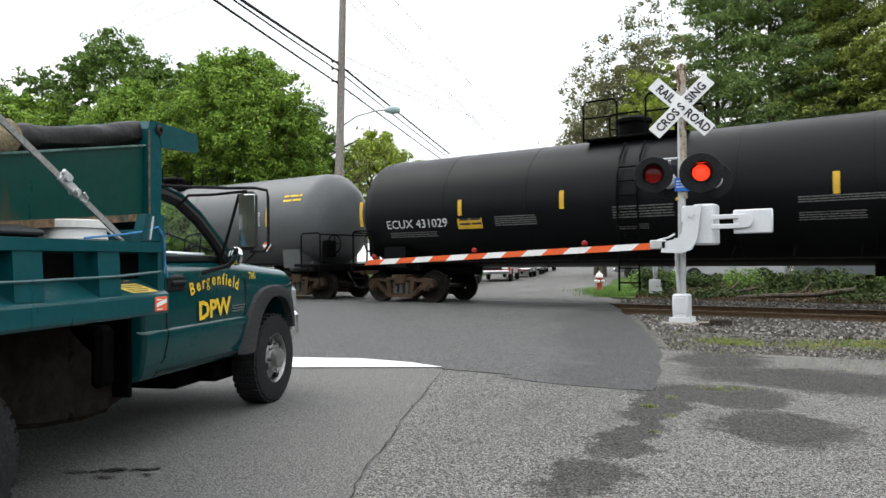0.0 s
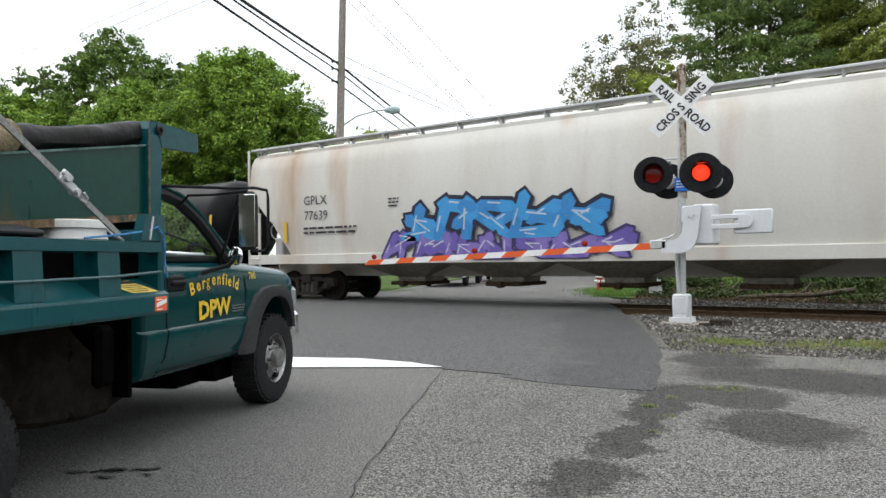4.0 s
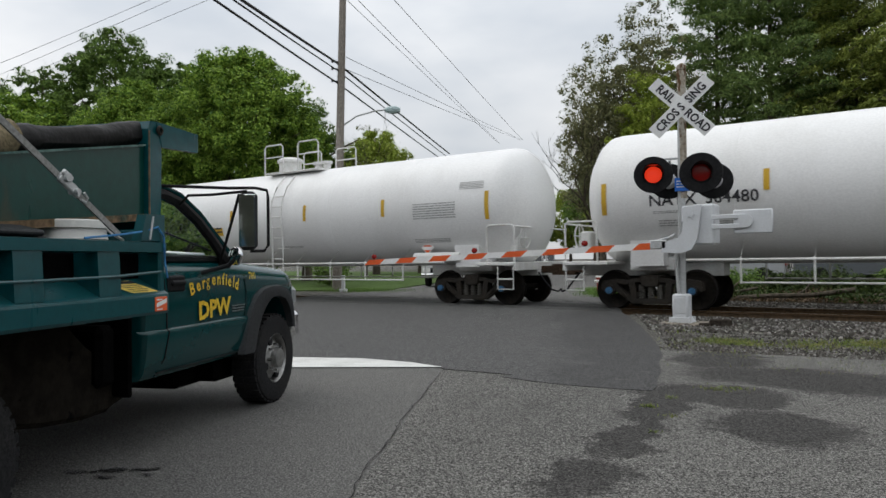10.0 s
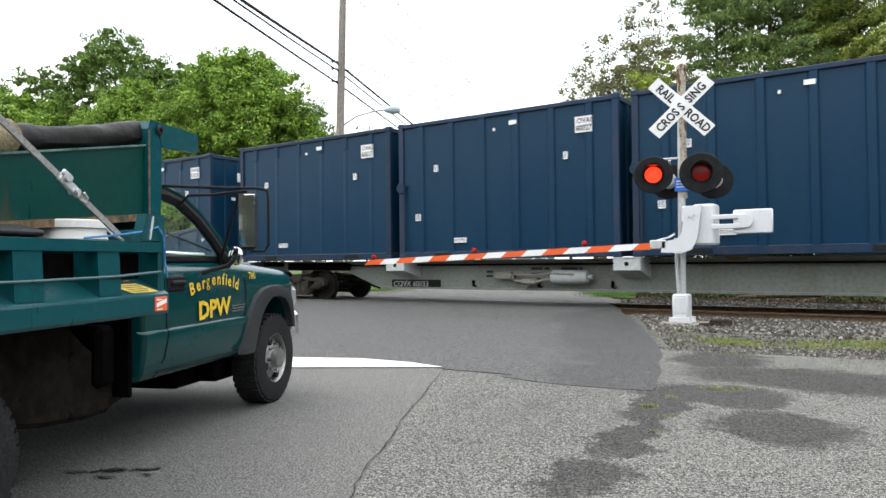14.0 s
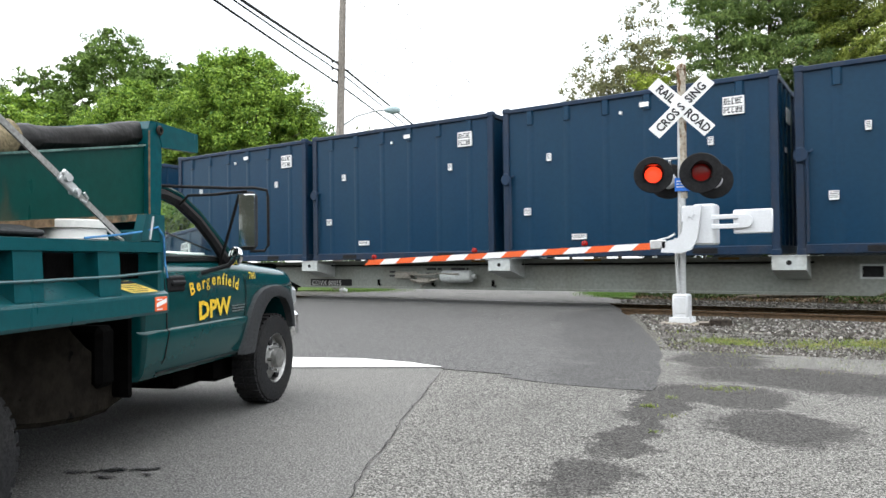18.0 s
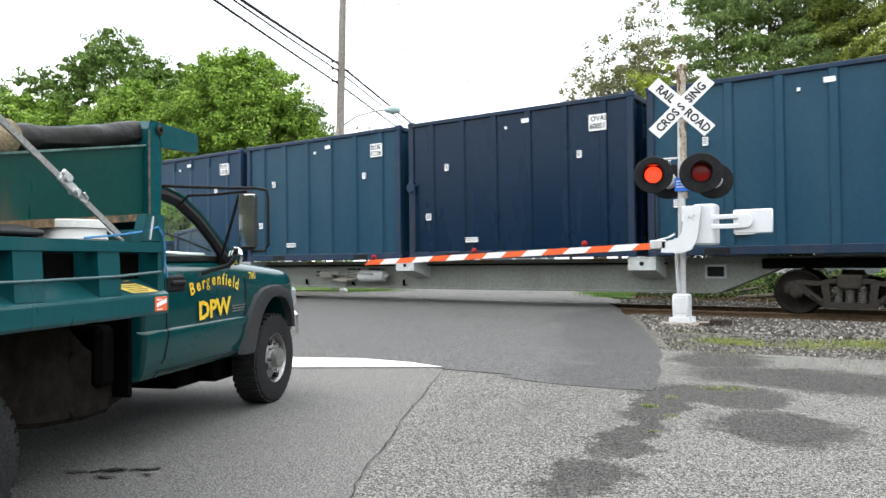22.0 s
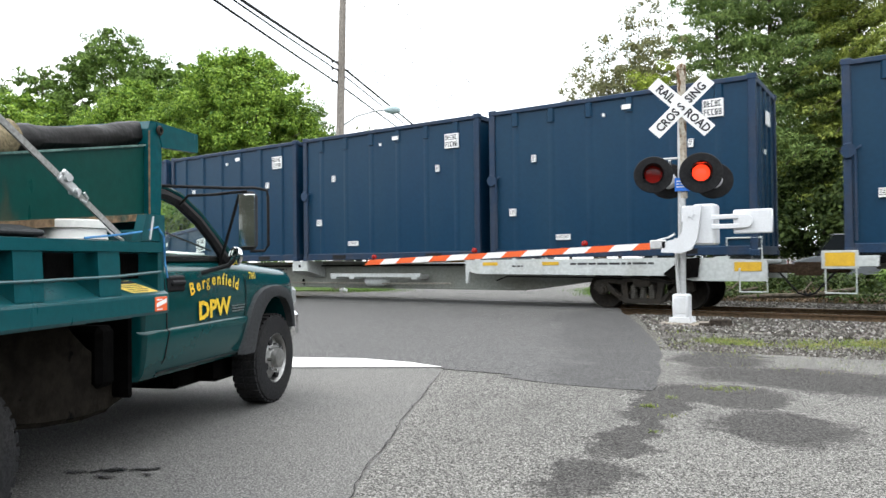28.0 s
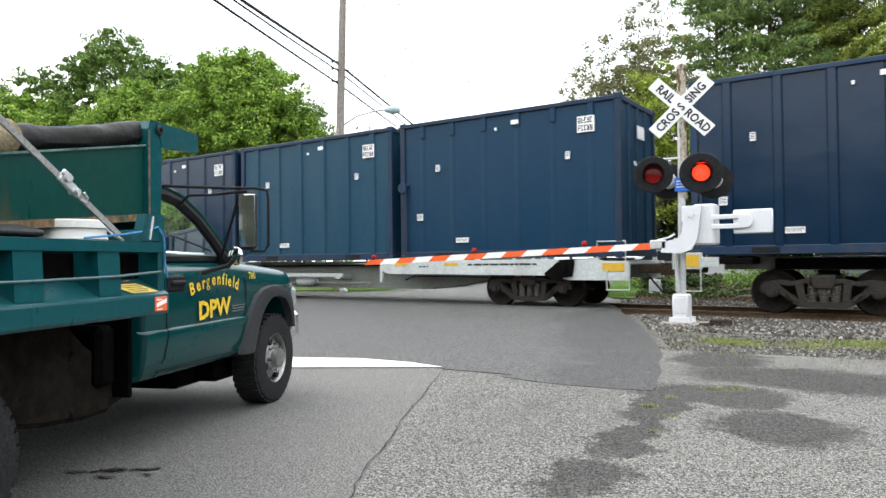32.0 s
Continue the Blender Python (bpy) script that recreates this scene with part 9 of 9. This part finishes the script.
# ---- beyond the track ----
def vehicle(x, y, turn, paint, label, kind="car", length=4.6, height=1.45):
    """A parked car, van or pickup: body, windows, wheels, lights. Its nose points along +y."""
    v = thing("parked_" + kind, label, kind, pose(x, y, rise(y) + 0.01, 0, 0, turn))
    w, h = 0.9, height
    if kind == "pickup":
        low = [(-length / 2, 0.4), (length / 2, 0.38), (length / 2, 0.95), (length * 0.22, 1.08), (-length / 2, 1.05)]
        top = [(-length * 0.12, 1.05), (length * 0.2, 1.07), (length * 0.1, h), (-length * 0.08, h)]
    elif kind == "van":
        low = [(-length / 2, 0.35), (length / 2, 0.35), (length / 2, 0.9), (length * 0.33, 1.1), (-length / 2, 1.1)]
        top = [(-length / 2, 1.1), (length * 0.33, 1.1), (length * 0.2, h), (-length / 2 + 0.08, h)]
    else:
        low = [(-length / 2, 0.35), (length / 2, 0.35), (length / 2, 0.72), (length * 0.22, 0.92), (-length * 0.3, 0.95), (-length / 2, 0.88)]
        top = [(-length * 0.34, 0.94), (length * 0.2, 0.92), (length * 0.05, h), (-length * 0.2, h)]
    b = Mold()
    b.ring([[(x2, a * k, z if z < 0.5 else 0.4 + (z - 0.4) * k) for a, z in low] for x2, k in ((-w, 0.97), (-w + 0.08, 1), (w - 0.08, 1), (w, 0.97))], True, 0, False)
    part("body", b, paint, v)
    g = Mold()
    g.ring([[(x2, a, z) for a, z in top] for x2 in (-w + 0.06, w - 0.06)], True, 0, False)
    part("cabin_glass", g, m_dark_glass, v, "dark tinted windows")
    r = Mold()
    r.box(-w + 0.05, w - 0.05, top[3][0] - 0.04, top[2][0] + 0.04, h - 0.02, h + 0.03, 0.02)
    part("roof", r, paint, v)
    for s in (-1, 1):
        for a in (-length * 0.31, length * 0.31):
            t = Mold()
            t.rev([(0.001, 0.01), (0.2, 0.02), (0.21, 0.0), (0.32, 0.02), (0.33, 0.1), (0.33, 0.2), (0.2, 0.22)], (s * (w + 0.02), a, 0.33), (-s, 0, 0), 20)
            part("wheel", t, m_rubber, v)
    f = Mold()
    for s in (-1, 1):
        f.box(s * 0.82, s * 0.5, length / 2 - 0.04, length / 2 + 0.02, 0.62, 0.78, 0.02)
    part("headlight", f, m_bucket, v)
    gr = Mold()
    gr.box(-0.5, 0.5, length / 2 - 0.02, length / 2 + 0.015, 0.6, 0.8, 0.01)
    part("grille", gr, m_black, v)
    bp = Mold()
    bp.box(-0.9, 0.9, length / 2 - 0.02, length / 2 + 0.09, 0.38, 0.56, 0.03)
    part("bumper", bp, m_chrome, v)
    tl = Mold()
    for s in (-1, 1):
        tl.box(s * 0.88, s * 0.72, -length / 2 - 0.015, -length / 2 + 0.03, 0.7, 0.9, 0.01)
    part("tail_light", tl, m_red, v)
    return v


m_dark_glass = surf("dark_tinted_glass", (0.012, 0.014, 0.015), 0.08, 0, 0.0, 30, (0.02, 0.02, 0.02), 1, 0.0, 1, 0.0)


def car_paint(name, c):
    return surf(name, c, 0.25, 0.0, 0.04, 20, tuple(k * 0.8 for k in c), 1, 0.3, 1, 0.0, coat=0.7)


cp_white, cp_silver, cp_black, cp_red, cp_grey = car_paint("white_car_paint", (0.65, 0.65, 0.64)), car_paint("silver_car_paint", (0.38, 0.39, 0.4)), car_paint("black_car_paint", (0.02, 0.02, 0.022)), car_paint("red_car_paint", (0.33, 0.03, 0.025)), car_paint("grey_car_paint", (0.12, 0.13, 0.14))
ROAD_TURN = 202
vehicle(-17.3, 26.6, ROAD_TURN, cp_white, "white pickup truck parked along the street", "pickup", 5.4, 1.8)
vehicle(-18.6, 33.0, ROAD_TURN, cp_red, "red pickup truck parked along the street", "pickup", 5.3, 1.8)
vehicle(-21.0, 40.0, ROAD_TURN, cp_silver, "silver car parked along the street")
vehicle(-23.5, 46.5, ROAD_TURN, cp_black, "black car parked along the street")
vehicle(-26.3, 53.0, ROAD_TURN, cp_white, "white van parked along the street", "van", 5.0, 1.95)
vehicle(-28.8, 60.0, ROAD_TURN, cp_grey, "grey car parked along the street")
vehicle(-1.8, 33.0, 100, cp_grey, "grey van parked behind the brush", "van", 5.0, 1.95)
vehicle(-6.9, 33.5, 95, cp_silver, "silver car parked behind the brush")
vehicle(3.6, 33.0, 100, cp_black, "black car parked behind the brush")
vehicle(-11.0, 37.0, 80, cp_grey, "grey car parked behind the brush")

hyd = thing("fire_hydrant", "red fire hydrant with a white cap on the grass", "fire hydrant", pose(-8.75, 22.35, 0.09))
hb = Mold()
hb.rev([(0.13, 0.0), (0.13, 0.05), (0.09, 0.06), (0.09, 0.42), (0.12, 0.43), (0.12, 0.47)], (0, 0, 0), (0, 0, 1), 16)
part("barrel", hb, surf("faded_red_paint", (0.42, 0.07, 0.05), 0.6), hyd)
hc = Mold()
hc.rev([(0.125, 0.47), (0.11, 0.56), (0.06, 0.62), (0.03, 0.63), (0.03, 0.68), (0.001, 0.68)], (0, 0, 0), (0, 0, 1), 16)
part("bonnet", hc, m_bucket, hyd)
for d in ((-1, 0), (1, 0), (0, -1)):
    nz = Mold()
    nz.cyl((0.06 * d[0], 0.06 * d[1], 0.34), (0.16 * d[0], 0.16 * d[1], 0.34), 0.05, 12)
    part("outlet", nz, m_bucket, hyd)

rb = thing("relay_post", "grey post with a small white junction box beyond the track", "relay post", pose(-6.43, 20.9, 0.05))
rp = Mold()
rp.cyl((0, 0, 0), (0, 0, 1.5), 0.07, 14)
part("post", rp, m_galv, rb)
rx = Mold()
rx.box(-0.16, 0.16, -0.16, 0.16, 0.08, 0.5, 0.03)
rx.box(-0.22, 0.22, -0.2, 0.2, 0.0, 0.08, 0.02)
part("junction_box", rx, m_signal_white, rb)

mk = thing("marker_post", "short white marker post by the utility pole", "marker post", pose(-17.7, 19.6, 0.05))
mm = Mold()
mm.box(-0.07, 0.07, -0.05, 0.05, 0, 0.62, 0.02)
mm.box(-0.14, 0.14, -0.1, 0.1, 0, 0.12, 0.02)
part("post", mm, m_signal_white, mk)

# house by the street
m_siding = surf("white_clapboard", (0.6, 0.6, 0.58), 0.7, 0, 0.06, 20, (0.4, 0.4, 0.38), 1, 0.3)
m_shingle = surf("grey_roof_shingles", (0.11, 0.11, 0.115), 0.9, 0, 0.3, 12, (0.06, 0.06, 0.06), 2, 0.5, 1, 0.4)


def house(x, y, turn, w, d, eave, peak, label):
    h = thing("house", label, "house", pose(x, y, 0.05, 0, 0, turn))
    b = Mold()
    b.prism([(-w / 2, 0), (w / 2, 0), (w / 2, eave), (0, peak), (-w / 2, eave)], -d / 2, d / 2)
    wl2 = part("wall", b, m_siding, h)
    sd = Mold()
    for i in range(int(eave / 0.2)):
        sd.box(-w / 2 - 0.012, w / 2 + 0.012, -d / 2 - 0.012, d / 2 + 0.012, i * 0.2, i * 0.2 + 0.02)
    part("clapboard", sd, m_siding, wl2)
    for s in (-1, 1):
        r = Mold()
        r.prism([(s * (w / 2 + 0.35), eave - 0.2), (0, peak + 0.02), (0, peak + 0.2), (s * (w / 2 + 0.35), eave)], -d / 2 - 0.3, d / 2 + 0.3)
        part("roof", r, m_shingle, h)
    for z in (0.9, 3.5):
        if z + 1.3 < eave + 0.4:
            for x2 in (-w * 0.28, w * 0.28):
                wf = Mold()
                wf.box(x2 - 0.55, x2 + 0.55, -d / 2 - 0.06, -d / 2 + 0.02, z, z + 1.4, 0.01)
                f = part("window", wf, m_bucket, h)
                wp = Mold()
                wp.box(x2 - 0.45, x2 + 0.45, -d / 2 - 0.075, -d / 2 - 0.055, z + 0.1, z + 0.68)
                wp.box(x2 - 0.45, x2 + 0.45, -d / 2 - 0.075, -d / 2 - 0.055, z + 0.74, z + 1.3)
                part("pane", wp, m_dark_glass, f)
    return h


house(-40.5, 66.0, 32, 7.0, 9.0, 5.2, 8.0, "white clapboard house with a grey gable roof")
for i, (x, y, h, lf) in enumerate(((-49, 112, 13, m_leaf_spring), (-54, 104, 12, m_leaf_dark), (-60, 112, 14, m_leaf_spring), (-43, 108, 15, m_leaf_dark), (-66, 106, 13, m_leaf_dark), (-36, 100, 13, m_leaf_spring))):
    broad_tree(x, y, h, 5.0, lf, "leafy tree at the far end of the street", 140 + i, 120, 90, clump_r=(0.7, 1.5), size=0.32)


def shrub(x, y, r, h, leaves, seed, label):
    rng = random.Random(seed)
    s = thing("shrub", label, "shrub", pose(x, y, rise(y)))
    st = Mold()
    cs, rs = [], []
    for i in range(7):
        a = rng.uniform(0, 6.28)
        p = (r * 0.6 * math.cos(a), r * 0.6 * math.sin(a), h * rng.uniform(0.5, 0.85))
        st.tube([(0, 0, -0.03), (p[0] * 0.5, p[1] * 0.5, p[2] * 0.6), p], 0.014, 5)
        cs += [p, (p[0] * 0.6, p[1] * 0.6, p[2] * 0.5)]
        rs += [r * rng.uniform(0.3, 0.5), r * 0.4]
    part("stem", st, m_bark, s)
    leaf_cloud("foliage", cs, rs, 90, 0.09, leaves, s, seed, 0.8)
    return s


def litter(name, count, size, material, seed, label, tall, keep=0.0):
    """Small leaves lying over the bank beyond the track, thick here and thin there, as one object."""
    rng = np.random.default_rng(seed)
    V, F = [], []
    while len(F) < count:
        y = 18.7 + abs(rng.normal()) * 5.5
        x = rng.uniform(-6.4 - (y - 18.6) * 0.24, 13.0)
        if noise.noise(Vector((x * 0.55, y * 0.9, seed))) < keep:
            continue
        z = rise(y) + 0.02 + tall * abs(rng.normal()) * 0.6
        u, w = rng.normal(size=3), rng.normal(size=3) * (1, 1, 0.6)
        u, w = u * size / np.linalg.norm(u), w * size * 0.7 / np.linalg.norm(w)
        p = np.array((x, y, z))
        k = len(V)
        V += [tuple(p - u), tuple(p + w), tuple(p + u), tuple(p - w)]
        F.append((k, k + 1, k + 2, k + 3))
    me = bpy.data.meshes.new(name)
    me.from_pydata(V, [], F)
    me.materials.append(material)
    return tagged(new(name, me), label, "", "", "stuff")


m_dead_leaf = leaf_material("dead_brown_leaves", (0.035, 0.024, 0.014), (0.2, 0.14, 0.085))
litter("leaf_litter", 16000, 0.05, m_dead_leaf, 3, "dead brown leaves on the bank", 0.03, -0.4)
litter("ivy", 15000, 0.055, m_brush, 5, "dark green ivy over the bank", 0.16, 0.05)
rng0 = random.Random(12)
for i in range(7):
    log = thing("fallen_branch", "dark fallen branch on the leaf litter", "branch", pose(-4.5 + i * 2.1 + rng0.uniform(-0.6, 0.6), 19.4 + rng0.uniform(0, 2.2), 0.12, 0, 0, rng0.uniform(-40, 40)))
    lg, n = Mold(), rng0.uniform(0.8, 1.7)
    lg.tube([(-n, 0, 0), (-n * 0.4, 0.06, 0.05), (n * 0.3, -0.05, 0.07), (n, 0.04, 0.2)], rng0.uniform(0.04, 0.075), 8)
    lg.tube([(0, 0, 0.06), (0.3, 0.2, 0.2), (0.5, 0.3, 0.4)], 0.022, 6)
    part("bough", lg, m_bark, log)
for i in range(34):
    y = rng0.uniform(21.5, 28.0)
    x = rng0.uniform(-7.0 - (y - 20.9) * 0.3, 13.0)
    shrub(x, y, rng0.uniform(0.5, 1.1), rng0.uniform(0.35, 0.8), m_brush if i % 6 else m_leaf_dark, 60 + i, "leafy green roadside shrub in the litter")
for i in range(12):
    shrub(-20.5 - i * 2.3 + rng0.uniform(-0.6, 0.6), 22.4 + rng0.uniform(-0.6, 1.8), rng0.uniform(0.8, 1.3), rng0.uniform(1.0, 1.9), m_leaf_dark, 120 + i, "dark green hedge shrub behind the lawn")
# ---- what moves ----
def motions():
    times = [0.0, 1.0, 2.0, 3.0] + [float(t) for t in range(4, 33)]
    for things, z in ((TRAIN, RAIL_Z), (BOXES, RAIL_Z + 1.145)):
        for ob, q in things:
            walk(ob, [(t, pose(TRAIN_START + q - train_run(t), TRACK_Y, z)) for t in times])
    # every wheelset rolls alike: one run of turns for the leading axles, one for the trailing
    turns = [(f / FPS, train_run(f / FPS)) for f in range(int(SECONDS * FPS) + 1)]
    for side, q in zip(WHEELSETS, (-0.89, 0.89)):
        walk(side[0], [(t, pose(q, 0, WHEEL_R, 0, math.degrees(-s / WHEEL_R) % 360, 0)) for t, s in turns])
        keys = side[0].animation_data
        for w in side[1:]:
            w.rotation_mode = "QUATERNION"
            w.animation_data_create()
            w.animation_data.action = keys.action
            w.animation_data.action_slot = keys.action_slot
    # the two front lamps blink in turn: their added shutters swing up under the visor while lit
    half, start = 0.6585, 0.53
    for blade, lit_first in zip(SHUTTERS, (True, False)):
        rows, k = [(0.0, pose(0, -0.045, 0.15, 0 if lit_first else -88, 0, 0))], 0
        is_open = not lit_first
        t = start
        while t < SECONDS - 0.1:
            rows.append((t, pose(0, -0.045, 0.15, -88 if is_open else 0, 0, 0)))
            is_open = not is_open
            rows.append((t + 0.067, pose(0, -0.045, 0.15, -88 if is_open else 0, 0, 0)))
            t += half
        rows.append((SECONDS, pose(0, -0.045, 0.15, -88 if is_open else 0, 0, 0)))
        walk(blade, rows)


motions()
